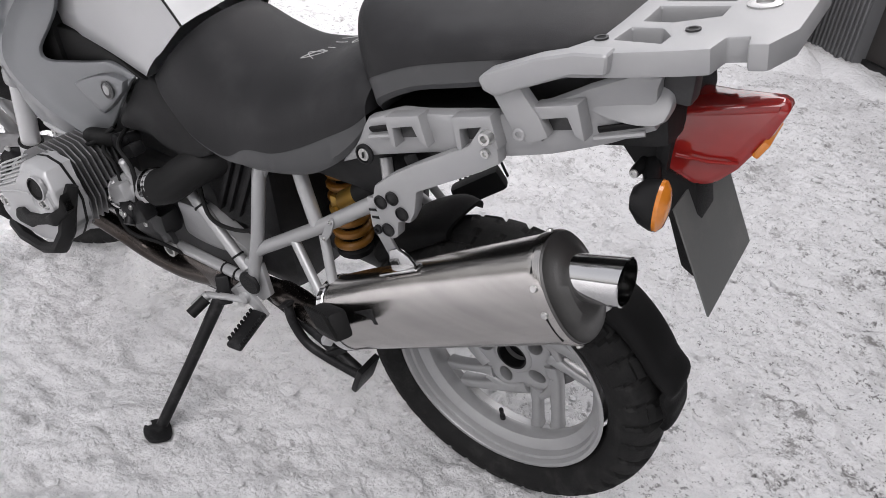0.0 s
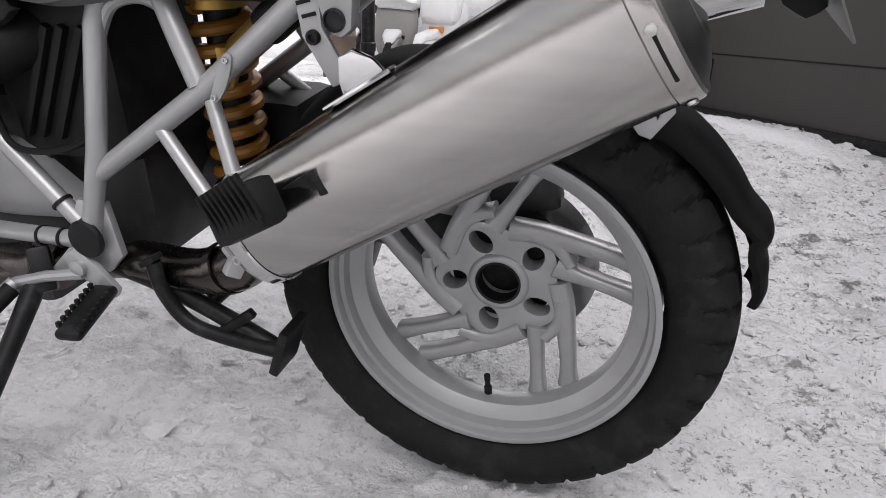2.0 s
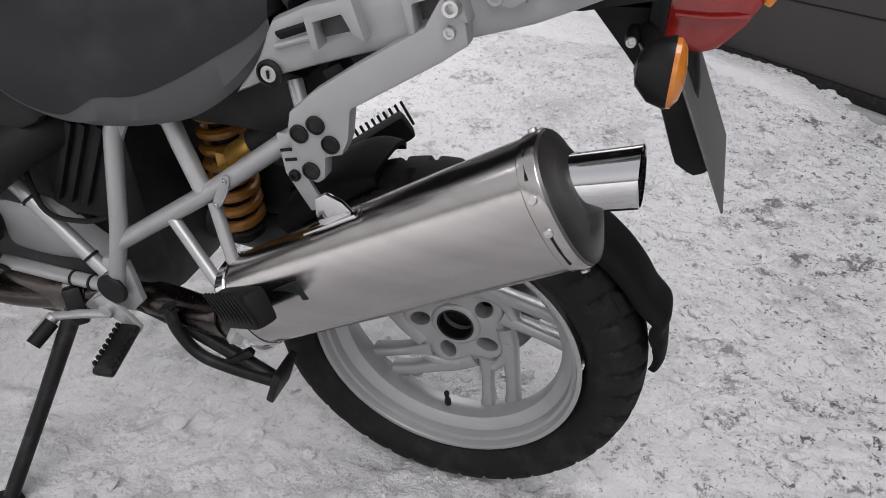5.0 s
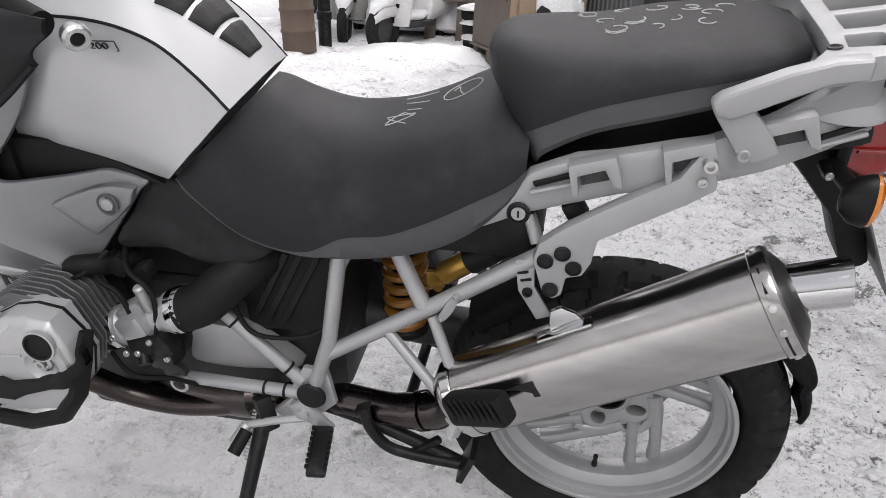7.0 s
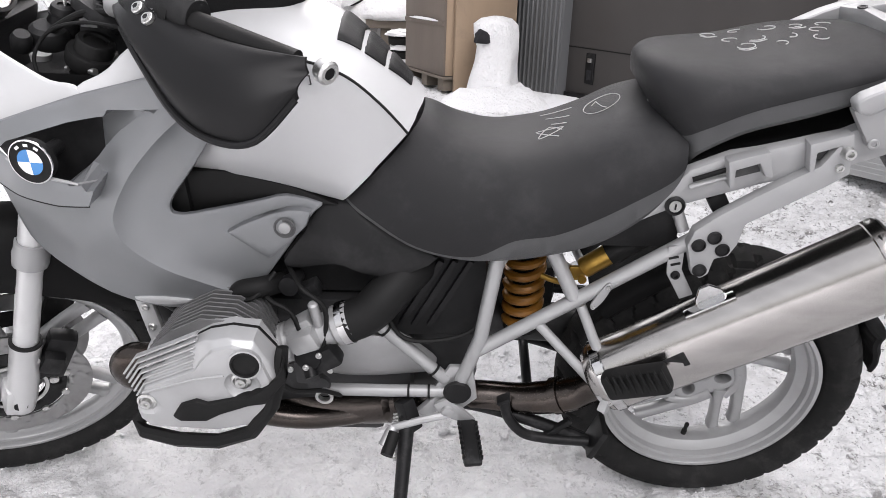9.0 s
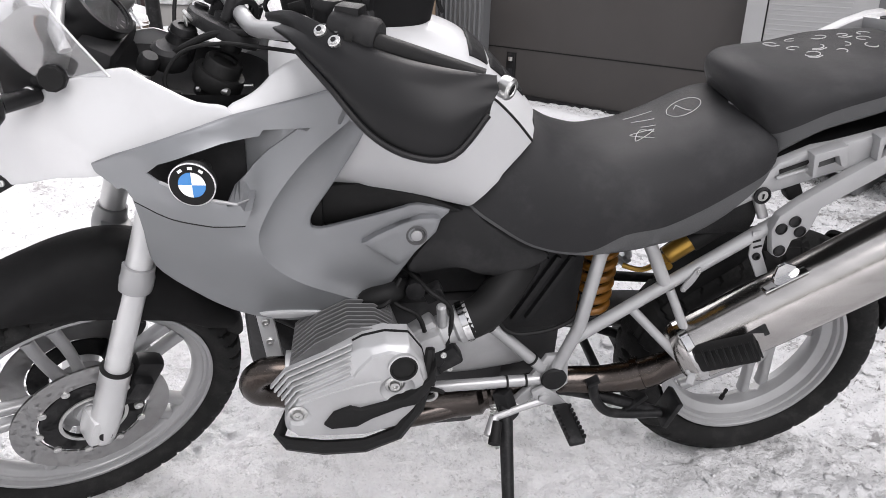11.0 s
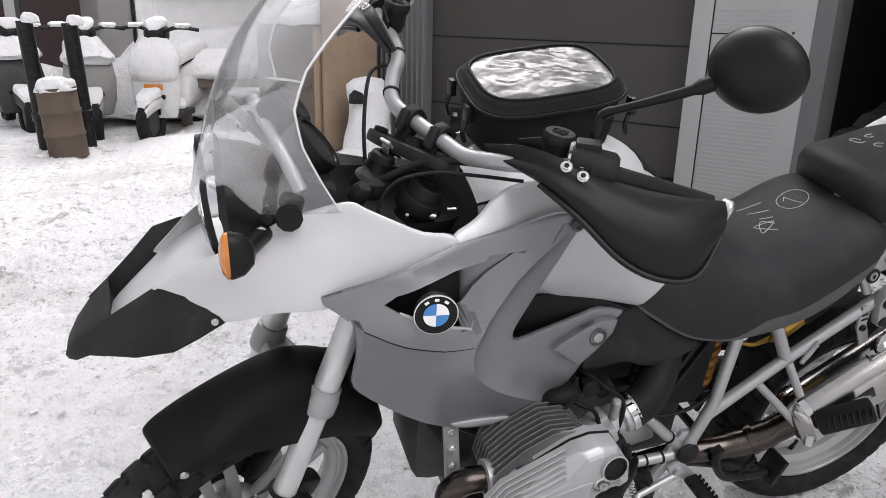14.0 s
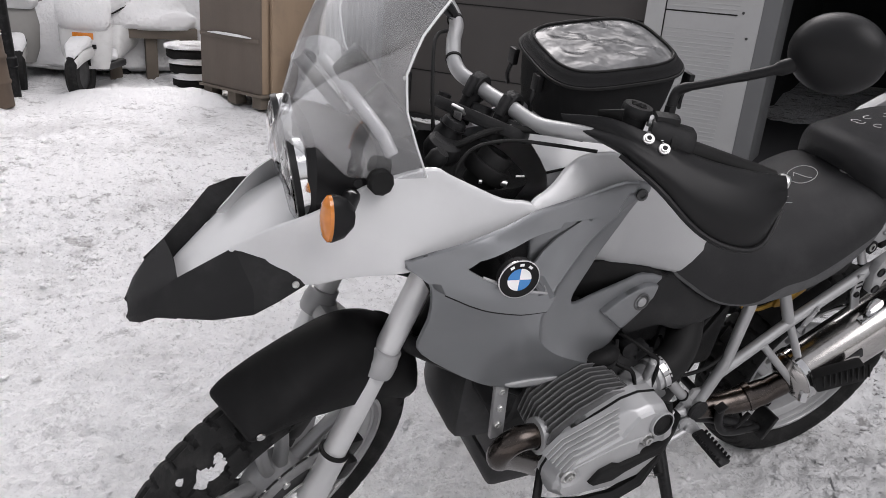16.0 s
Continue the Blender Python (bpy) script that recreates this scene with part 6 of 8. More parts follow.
def shell_depth(x, z):
    y = SHELL(x, z)
    p = (x, z)
    if inside(p, REARSIDE):
        y -= 0.018 * (1 - math.exp(-edge_gap(p, REARSIDE[:len(FOLD)] + REARSIDE[len(FOLD):]) / 0.016))
    if inside(p, WING):
        y += 0.004 + 0.028 * min(1, max(0, (1.335 - x) / 0.12)) * min(1, max(0.1, (0.985 - z) / 0.10))
    else:
        if z < 0.87:
            y -= 0.004 * math.exp(-(edge_gap(p, UNDERLIP + UNDERLIP[::-1]) / 0.045) ** 1.3)
        y -= 0.026 * math.exp(-(edge_gap(p, SCOOP) / 0.040) ** 1.5) * min(1, max(0, (z - 0.845) / 0.03)) * min(1, max(0, (x - 0.985) / 0.10))
    return y


FAIRING = [(1.334, 0.926), (1.235, 0.968), (1.150, 0.994), (1.056, 1.018), (0.992, 1.033), (0.945, 1.044), (0.893, 1.036), (0.882, 1.020), (0.918, 0.942), (0.957, 0.883), (0.983, 0.850), (1.000, 0.827), (1.003, 0.811), (0.995, 0.803), (0.969, 0.801), (0.897, 0.810), (0.848, 0.819), (0.818, 0.823),
           (0.760, 0.806), (0.776, 0.788), (0.826, 0.722), (0.872, 0.662), (0.893, 0.640), (0.95, 0.628), (1.02, 0.612), (1.075, 0.612), (1.15, 0.632), (1.22, 0.670), (1.268, 0.702), (1.282, 0.735), (1.278, 0.80), (1.281, 0.850), (1.288, 0.878), (1.312, 0.898)]
wing_edges = [beside(c, d) for c in (UNDERLIP[3:], LIP[5:]) for d in (0.0007, -0.0007)]
fair_l = panel(FAIRING, shell_depth, 0.004, 0.004, 0.010, 2, [FOLD[2:-2]] + wing_edges, [SCOOP])
fairing = part("side_fairing", fair_l, SILVER, bike, "matt silver side fairing with a round badge", smooth=26)
part("side_fairing", mirrored(panel(FAIRING, SHELL, 0.004, 0.007, 0.02, 2), mid), SILVER, bike, "matt silver side fairing")
def ramp_depth(x, z):
    return SHELL(x, z) - 0.014 - 0.040 * min(1, max(0, (x - 1.03) / 0.075))


part("scoop_recess", panel([(1.310, 0.912), (1.292, 0.930), (1.235, 0.952), (1.175, 0.972), (1.098, 0.985), (1.098, 0.80), (1.17, 0.79), (1.245, 0.80), (1.275, 0.85), (1.30, 0.890)], lambda x, z: SHELL(x, z) - 0.054, 0.004, 0.002, 0.014, 0), PLASTIC, fairing, "black intake recess behind the badge")
part("scoop_ramp", panel([(1.100, 0.986), (1.04, 0.992), (0.99, 0.992), (1.005, 0.96), (1.04, 0.93), (1.085, 0.89), (1.100, 0.888)], ramp_depth, 0.004, 0.002, 0.010, 0), SILVER, fairing, "silver ramp out of the intake")
part("scoop_blade", sweep([(x, shell_depth(x, z - 0.004) + 0.001, z) for x, z in BLADE], [0.001, 0.0025, 0.003, 0.003, 0.0025], 8), RACKGREY, fairing)
# dark line marks the panel gap and paints in the lip's shade
for line in (UNDERLIP[3:-1],):
    part("panel_gap", sweep([(x, shell_depth(x, z + 0.004) - 0.0015, z - 0.0008) for x, z in resample(line, 0.012)], 0.0016, 6), SEAM, fairing, "dark line for the gap and painted-in shade under the fairing's lip")
BADGE = Vector((1.170, 0.232, 0.925))
bn = Vector((0.12, 1, 0.05)).normalized()
part("badge_stem", lathe([(0, -0.065), (0.012, -0.065), (0.012, -0.010), (0, -0.010)], BADGE, bn, 16), PLASTIC, fairing)
bm_badge = part("round_badge", lathe([(0, -0.012), (0.0335, -0.012), (0.0345, 0), (0.0335, 0.003), (0.0, 0.004)], BADGE, bn, 40), SEAM, fairing, "round black badge with blue and white quarters")
part("badge_ring", ring_lathe([(0.0335, 0.001), (0.0355, 0.001), (0.0355, 0.0035), (0.0335, 0.004)], BADGE, bn, 40), CHROME, bm_badge)
bq = bn.to_track_quat("Z", "Y").to_matrix().to_4x4()
for k in range(4):
    bm = bmesh.new()
    vs = [bm.verts.new((0, 0, 0.0046))] + [bm.verts.new((0.0205 * math.cos(radians(90 * k + a)), 0.0205 * math.sin(radians(90 * k + a)), 0.0044)) for a in range(0, 91, 10)]
    bm.faces.new(vs)
    part("badge_quarter", moved(bm, Matrix.Translation(BADGE) @ bq), BADGEBLUE if k % 2 else BADGEWHITE, bm_badge)
for a in (55, 90, 125):
    p = Vector((0.027 * math.cos(radians(a)), 0.027 * math.sin(radians(a)), 0.0044))
    part("badge_bar", moved(block((0.007, 0.0045, 0.0006), Matrix.Translation(p) @ Matrix.Rotation(radians(a - 90), 4, "Z"), 0), Matrix.Translation(BADGE) @ bq), BADGEWHITE, bm_badge)
DUCT = [(0.918, 0.767), (0.895, 0.779), (0.874, 0.787), (0.845, 0.797), (0.815, 0.803), (0.790, 0.801), (0.778, 0.796), (0.786, 0.772), (0.820, 0.740), (0.856, 0.713)]
cover = part("duct_cover", panel(DUCT, lambda x, z: SHELL(x, z) - 0.004, 0.014, 0.004, 0.010, 0), SILVER, fairing, "silver cover held by a slotted screw")
part("cover_screw", lathe([(0.0175, -0.002), (0.019, 0.002), (0.016, 0.003), (0.014, 0.0), (0.0, 0.0)], (0.822, SHELL(0.822, 0.772) - 0.0035, 0.772), (0, 1, 0.1), 26, False), SKIRT, cover)
part("screw_head", lathe([(0, 0), (0.010, 0), (0.010, 0.004), (0.007, 0.005), (0, 0.005)], (0.822, SHELL(0.822, 0.772) - 0.0035, 0.772), (0, 1, 0.1), 20), RACKGREY, cover)
# added black backing block, so that no snow shows through the duct notch
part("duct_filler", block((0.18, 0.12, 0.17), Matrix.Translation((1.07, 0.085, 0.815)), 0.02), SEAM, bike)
part("duct_mouth", panel([(1.02, 0.862), (1.03, 0.815), (1.01, 0.785), (0.90, 0.785), (0.82, 0.800), (0.735, 0.800), (0.80, 0.832), (0.865, 0.850), (0.92, 0.862), (0.972, 0.862)], lambda x, z: 0.132, 0.04, 0.004, 0.02, 0), SEAM, bike, "black panel closing the air duct under the tank")
part("fairing_screw", lathe([(0, 0), (0.011, 0), (0.011, 0.004), (0.006, 0.005), (0.005, 0.002), (0, 0.002)], (0.905, 0.160, 1.017), (0.1, 1, 0.1), 18, False), SKIRT, fairing)
part("lower_insert", panel([(1.105, 0.632), (1.05, 0.640), (0.995, 0.636), (1.03, 0.622), (1.08, 0.620)], lambda x, z: SHELL(x, z) + 0.005, 0.004, 0.004, 0.012, 3), PALE, fairing)
UNDER = [(0.728, 0.806), (0.765, 0.800), (0.800, 0.748), (0.836, 0.700), (0.820, 0.682), (0.745, 0.690), (0.70, 0.672), (0.640, 0.662), (0.565, 0.700), (0.620, 0.735), (0.690, 0.778)]
for s in (1, -1):
    bm = panel(UNDER, Depth((0.73, 0.80, 0.122), (0.83, 0.70, 0.150), (0.64, 0.665, 0.146), (0.57, 0.70, 0.146), (0.72, 0.73, 0.150)), 0.005, 0.010, 0.013, 3)
    part("under_seat_panel", bm if s > 0 else mirrored(bm), PLASTIC, bike, "black plastic panel under the seat")

# white front cover and beak
FRONTD = Depth((1.118, 1.008, 0.152), (1.329, 0.920, 0.150), (1.285, 1.040, 0.092), (1.40, 1.010, 0.095), (1.481, 0.870, 0.106), (1.42, 0.880, 0.122), (1.58, 0.905, 0.038), (1.513, 0.964, 0.081), (1.53, 0.915, 0.075), (1.48, 0.965, 0.096), (1.20, 1.00, 0.135), (1.35, 0.97, 0.125))
COVER = [(1.118, 0.990), (1.235, 0.945), (1.315, 0.912), (1.326, 0.902), (1.40, 0.889), (1.482, 0.868), (1.520, 0.885), (1.560, 0.895), (1.588, 0.904), (1.560, 0.930), (1.513, 0.966), (1.44, 1.001), (1.391, 1.027), (1.345, 1.042), (1.300, 1.052), (1.270, 1.055), (1.250, 1.046), (1.211, 1.031), (1.165, 1.015), (1.121, 1.012)]
for s in (1, -1):
    bm = panel(COVER, FRONTD, 0.004, 0.003, 0.009, 3)
    part("front_cover", bm if s > 0 else mirrored(bm, mid), WHITE, bike, "white front side cover")
REARC = [(1.117, 0.990), (1.117, 1.011), (1.088, 1.024), (1.068, 1.036), (1.04, 1.060), (1.00, 1.076), (0.93, 1.074), (0.89, 1.03), (0.955, 1.02), (1.03, 1.010)]
for s in (1, -1):
    bm = panel(REARC, Depth((1.112, 1.01, 0.152), (1.085, 1.055, 0.110), (1.0, 1.085, 0.110), (0.9, 1.04, 0.145), (1.03, 1.03, 0.146), (1.0, 1.0, 0.150)), 0.004, 0.003, 0.009, 3)
    part("tank_shoulder", bm if s > 0 else mirrored(bm, mid), WHITE, bike, "white tank shoulder panel")
BEAK_Y = -0.05
bm, rows = bmesh.new(), []
for x, z0, z1, w, c in ((1.40, 0.905, 0.990, 0.096, -0.028), (1.48, 0.880, 0.958, 0.094, -0.040), (1.54, 0.850, 0.921, 0.090, -0.050), (1.58, 0.832, 0.890, 0.082, -0.055), (1.62, 0.815, 0.855, 0.066, -0.055), (1.655, 0.798, 0.824, 0.050, -0.055), (1.685, 0.780, 0.792, 0.034, -0.055)):
    rows.append([Vector((x, c + w * math.copysign(abs(math.cos(g)) ** 0.55, math.cos(g)), (z0 + z1) / 2 + (z1 - z0) / 2 * math.copysign(abs(math.sin(g)) ** 0.55, math.sin(g)))) for g in (2 * math.pi * k / 28 for k in range(28))])
beak = part("beak", rings(bm, rows), WHITE, bike, "white pointed beak over the front wheel", smooth=40)
# black nose: ridge, crease and lower edge at each station, as x, half width, z
CHIN = (((1.488, 0.141, 0.899), (1.484, 0.149, 0.884), (1.480, 0.156, 0.868)),
        ((1.535, 0.114, 0.912), (1.527, 0.143, 0.876), (1.522, 0.162, 0.847)),
        ((1.581, 0.088, 0.910), (1.560, 0.152, 0.866), (1.563, 0.165, 0.829)),
        ((1.620, 0.067, 0.874), (1.618, 0.120, 0.834), (1.622, 0.143, 0.812)),
        ((1.664, 0.047, 0.836), (1.668, 0.084, 0.806), (1.672, 0.100, 0.792)),
        ((1.700, 0.040, 0.804), (1.702, 0.056, 0.786), (1.702, 0.066, 0.774)),
        ((1.727, 0.034, 0.782), (1.731, 0.042, 0.766), (1.727, 0.046, 0.753)),
        ((1.743, 0.024, 0.764), (1.747, 0.026, 0.753), (1.742, 0.026, 0.743)))


def chin_row(station, s, drop):
    """One side of the nose at a station, with its inner face behind it."""
    out = [Vector((x, (BEAK_Y if s > 0 else BEAK_Y - 0.014) + s * w, z)) for x, w, z in station]
    if s < 0:
        out[0] += Vector((0.010, -0.012, 0.004))
    fine = [out[0], out[0].lerp(out[1], 0.10), out[0].lerp(out[1], 0.9), out[1].lerp(out[2], 0.1), out[1].lerp(out[2], 0.9) + Vector((0, 0, 0)), out[2] + Vector((0, -s * 0.003, -0.001))]
    return fine + [p + Vector((0, -s * drop, -0.004)) for p in fine[:0:-1]] + [fine[0] + Vector((-0.026, -s * 0.010, -0.024))]


for s in (1, -1):
    bm = rings(bmesh.new(), [chin_row(q, s, 0.010) for q in CHIN[:6]])
    bmesh.ops.recalc_face_normals(bm, faces=bm.faces)
    part("beak_trim", bm, PLASTIC, beak, "black faceted side trim of the beak", smooth=22)
rows = []
for st, f in zip(CHIN[4:], (1.0, 0.8, 0.35, 0.0)):
    left = [Vector((x, BEAK_Y + w, z)) for x, w, z in st]
    right = [Vector((x, BEAK_Y - w - 0.014 * f, z)) for x, w, z in st[::-1]]
    right[-1] += Vector((0.010, -0.012, 0.004)) * f
    top = Vector((st[0][0], BEAK_Y, st[0][2] + 0.12 * st[0][1]))
    low = Vector((st[2][0], BEAK_Y, st[2][2] - 0.004))
    rows.append([left[0].lerp(top, 0.5) + Vector((0, 0, 0.0015)), left[0]] + left[1:] + [low] + right + [right[-1].lerp(top, 0.5) + Vector((0, 0, 0.0015)), top])
bm = rings(bmesh.new(), rows)
bmesh.ops.recalc_face_normals(bm, faces=bm.faces)
part("beak_tip", bm, PLASTIC, beak, "black plastic tip of the beak", smooth=30)
bolt((1.496, 0.104, 0.872), (0, 1, 0.1), 0.006, 0.004)
# headlight
lamp = part("headlight", rings(bmesh.new(), [[Vector((x, -0.034 + w * math.copysign(abs(math.cos(g)) ** 0.6, math.cos(g)), (z0 + z1) / 2 + (z1 - z0) / 2 * math.copysign(abs(math.sin(g)) ** 0.6, math.sin(g)))) for g in (2 * math.pi * k / 28 for k in range(28))]
                                                        for x, z0, z1, w in ((1.30, 0.94, 1.050, 0.085), (1.36, 0.925, 1.075, 0.102), (1.42, 0.915, 1.100, 0.112), (1.462, 0.918, 1.108, 0.112), (1.474, 0.930, 1.095, 0.102))]), GUARD, bike, "twin headlight with a clear lens")
def oval(profile, c, ry, rz):
    """A turned form squeezed to an oval, its axis ahead."""
    bm = lathe(profile, (0, 0, 0), (0, 0, 1), 40, False)
    d = Vector((0.97, -0.10, -0.16)).normalized()
    bmesh.ops.scale(bm, vec=(rz, ry, 1), verts=bm.verts)
    zed = (Vector((0, 0, 1)) - d * d.z).normalized()
    m = Matrix((zed, d.cross(zed), d)).transposed().to_4x4()
    return moved(bm, Matrix.Translation(c) @ m)


for c, ry, rz in (((1.474, 0.012, 1.005), 0.056, 0.072), ((1.476, -0.085, 1.030), 0.048, 0.080)):
    part("reflector", oval([(0.0, -0.040), (0.5, -0.030), (0.9, -0.004), (1.0, 0.004), (1.06, 0.004), (1.06, -0.02)], c, ry, rz), LAMP, lamp)
    part("lens", oval([(1.0, 0.006), (0.92, 0.014), (0.6, 0.022), (0.001, 0.025), (0.001, 0.022), (0.6, 0.019), (0.9, 0.011), (0.97, 0.004)], c, ry, rz), GLASS, lamp)
    part("lens_rim", oval([(1.0, 0.0), (1.07, 0.0), (1.07, 0.010), (1.0, 0.011)], c, ry, rz), GUARD, lamp)

# cockpit
bm, rows = bmesh.new(), []
for f, drop in ((1.0, 0.0), (0.97, 0.012), (0.90, 0.035), (0.75, 0.050), (0.4, 0.058), (0.05, 0.060)):
    rows.append([Vector((1.21 + 0.150 * f * math.copysign(abs(math.cos(g)) ** 0.7, math.cos(g)), -0.02 + 0.122 * f * math.copysign(abs(math.sin(g)) ** 0.7, math.sin(g)), 1.018 + 0.018 * math.cos(g) - drop)) for g in (2 * math.pi * k / 40 for k in range(40))])
tray = part("cockpit_lining", rings(bm, rows, True, False), PLASTIC, bike, "black cockpit lining round the steering head", 50)
part("dash_wall", block((0.06, 0.20, 0.12), Matrix.Translation((1.34, -0.022, 1.03)) @ Matrix.Rotation(radians(-25), 4, "Y"), 0.015), PLASTIC, tray)
part("fork_top", joined(lathe([(0, -0.07), (0.031, -0.07), (0.031, -0.004), (0.028, 0.0), (0.020, 0.0), (0.018, -0.005), (0, -0.005)], (1.128, 0.030, 1.048), (-0.44, 0.05, 0.9), 30, False),
                        lathe([(0.0315, -0.05), (0.040, -0.05), (0.042, -0.045), (0.042, -0.026), (0.040, -0.022), (0.0315, -0.022)], (1.128, 0.030, 1.048), (-0.44, 0.05, 0.9), 30, False)), GRIP, bike, "black capped fork tube top", 40)
part("tank_breather", sweep(spline([(1.215, 0.075, 0.992), (1.222, 0.060, 1.030), (1.190, 0.050, 1.068), (1.130, 0.060, 1.084), (1.07, 0.085, 1.086), (1.0, 0.13, 1.090)], 7), 0.0032, 8), GRIP, bike, "thin black hose looped in the cockpit")
part("wire_loom", sweep(spline([(1.235, 0.0, 1.035), (1.20, 0.018, 1.062), (1.14, 0.028, 1.090), (1.08, 0.055, 1.098), (1.02, 0.11, 1.106)], 7), 0.0062, 10), GRIP, bike, "thick taped wire loom")
for a, b, r in (((1.142, 0.060, 1.008), (1.124, 0.068, 1.006), 0.006), ((1.175, 0.060, 1.010), (1.170, 0.062, 1.010), 0.004), ((1.175, 0.045, 1.022), (1.170, 0.047, 1.022), 0.004), ((1.10, 0.055, 1.012), (1.085, 0.058, 1.013), 0.0025)):
    part("cable_end", sweep([a, b], r, 12), ZINC, bike, "bare metal cable end in the cockpit")
CLOCK = Vector((1.315, -0.005, 1.118))
cd = Vector((-0.70, 0.12, 0.62)).normalized()
dash = part("instrument_pod", joined(lathe([(0, -0.05), (0.040, -0.05), (0.048, -0.01), (0.050, 0.010), (0.044, 0.011), (0.043, 0.0), (0, 0.0)], CLOCK, cd, 34, False),
                                  lathe([(0, -0.045), (0.034, -0.045), (0.040, -0.01), (0.042, 0.008), (0.037, 0.009), (0.036, 0.0), (0, 0.0)], CLOCK + Vector((0.028, -0.075, 0.045)), cd, 30, False),
                                  block((0.07, 0.09, 0.05), Matrix.Translation((1.335, -0.11, 1.105)) @ Matrix.Rotation(radians(-45), 4, "Y"), 0.01)), GUARD, bike, "two black round instrument pods")
for c, r in ((CLOCK, 0.042), (CLOCK + Vector((0.028, -0.075, 0.045)), 0.035)):
    part("dial", lathe([(0, 0.001), (r, 0.001), (r, 0.002), (0, 0.002)], c, cd, 30), DARKGREY, dash)
    part("dial_glass", lathe([(0, 0.007), (r, 0.007), (r, 0.0085), (0, 0.0085)], c, cd, 30), GLASS, dash)
    q = cd.to_track_quat("Z", "X").to_matrix().to_4x4()
    for k in range(11):
        a = radians(-120 + 24 * k)
        part("dial_tick", moved(block((0.0014, 0.006, 0.0004), Matrix.Rotation(a, 4, "Z") @ Matrix.Translation((0, r * 0.84, 0.0026)), 0), Matrix.Translation(c) @ q), BADGEWHITE, dash)
YOKE = Matrix.Translation((1.135, -0.048, 1.078)) @ Matrix.Rotation(radians(28), 4, "Z") @ Matrix.Rotation(radians(-24), 4, "Y")
yoke = part("steering_yoke", moved(slab([(v.x, v.y) for v in spline([(-0.032, -0.06, 0), (-0.02, -0.095, 0), (0.012, -0.105, 0), (0.034, -0.085, 0), (0.052, -0.03, 0), (0.056, 0.02, 0), (0.036, 0.085, 0), (0.012, 0.105, 0), (-0.02, 0.095, 0), (-0.032, 0.06, 0), (-0.04, 0.0, 0)], 4, True)], Matrix.Identity(4), 0.022, 0.006), YOKE), PLASTIC, bike, "black upper fork yoke")
part("yoke_nut", moved(lathe([(0, 0), (0.021, 0), (0.021, 0.012), (0.016, 0.015), (0.010, 0.015), (0.009, 0.009), (0, 0.009)], (0.0, 0.0, 0.010), (0, 0, 1), 24, False), YOKE), BLACKMETAL, yoke)
for y in (-0.078, 0.078):
    part("yoke_bolt", moved(lathe([(0, 0), (0.013, 0), (0.013, 0.006), (0.009, 0.008), (0.007, 0.003), (0, 0.003)], (0.014, y, 0.012), (0, 0, 1), 20, False), YOKE), BLACKMETAL, yoke)
lock = part("ignition_lock", joined(lathe([(0, -0.05), (0.024, -0.05), (0.026, -0.02), (0.0215, -0.01), (0.0215, 0.004), (0.019, 0.008), (0.011, 0.009), (0.010, 0.006), (0, 0.006)], (1.197, -0.022, 1.082), (-0.35, 0.1, 1), 28, False),
                             lathe([(0.0225, -0.006), (0.0245, -0.006), (0.0245, -0.003), (0.0225, -0.003)], (1.197, -0.022, 1.082), (-0.35, 0.1, 1), 28, False)), BLACKMETAL, bike, "black ignition lock")
part("key", joined(block((0.003, 0.018, 0.014), Matrix.Translation((1.192, -0.022, 1.097)) @ Matrix.Rotation(radians(20), 4, "Z"), 0.001), block((0.006, 0.028, 0.016), Matrix.Translation((1.188, -0.030, 1.104)) @ Matrix.Rotation(radians(20), 4, "Z") @ Matrix.Rotation(radians(35), 4, "Y"), 0.002), ring_lathe([(0.009, -0.0008), (0.0105, -0.0008), (0.0105, 0.0008), (0.009, 0.0008)], (1.160, -0.010, 1.092), (0.5, 0.7, 0.4), 18)), ZINC, lock, "ignition key with a ring")
part("lock_shroud", joined(lathe([(0, 0), (0.030, 0), (0.034, 0.012), (0.030, 0.030), (0.022, 0.036), (0, 0.036)], (1.225, -0.005, 1.030), (-0.2, 0.2, 1), 24), lathe([(0, 0), (0.016, 0), (0.017, 0.02), (0.012, 0.03), (0, 0.03)], (1.255, 0.035, 1.035), (-0.5, 0.3, 1), 18)), PLASTIC, bike, "black moulded cable shroud")

# handlebar; one side is set out, the other mirrored about the turned steering head
HEAD = Vector((1.117, -0.050, 1.120))
MIRROR_N, MIRROR_P = Vector((0.363, -0.924, 0.123)).normalized(), Vector((1.0715, -0.0195, 1.150))
OTHER = Matrix.Translation((0.012, -0.085, 0.060)) @ Matrix.Translation(MIRROR_P) @ Matrix.Scale(-1, 4, MIRROR_N) @ Matrix.Translation(-MIRROR_P)


def both(name, make, mat, parent=None, label="", smooth=35):
    """The same part on the left grip and on the right one."""
    out = []
    for k in range(2):
        bm = make()
        if k:
            moved(bm, OTHER)
            bmesh.ops.reverse_faces(bm, faces=bm.faces)
        out.append(part(name, bm, mat, (parent[k] if parent else bike), label, smooth))
    return out


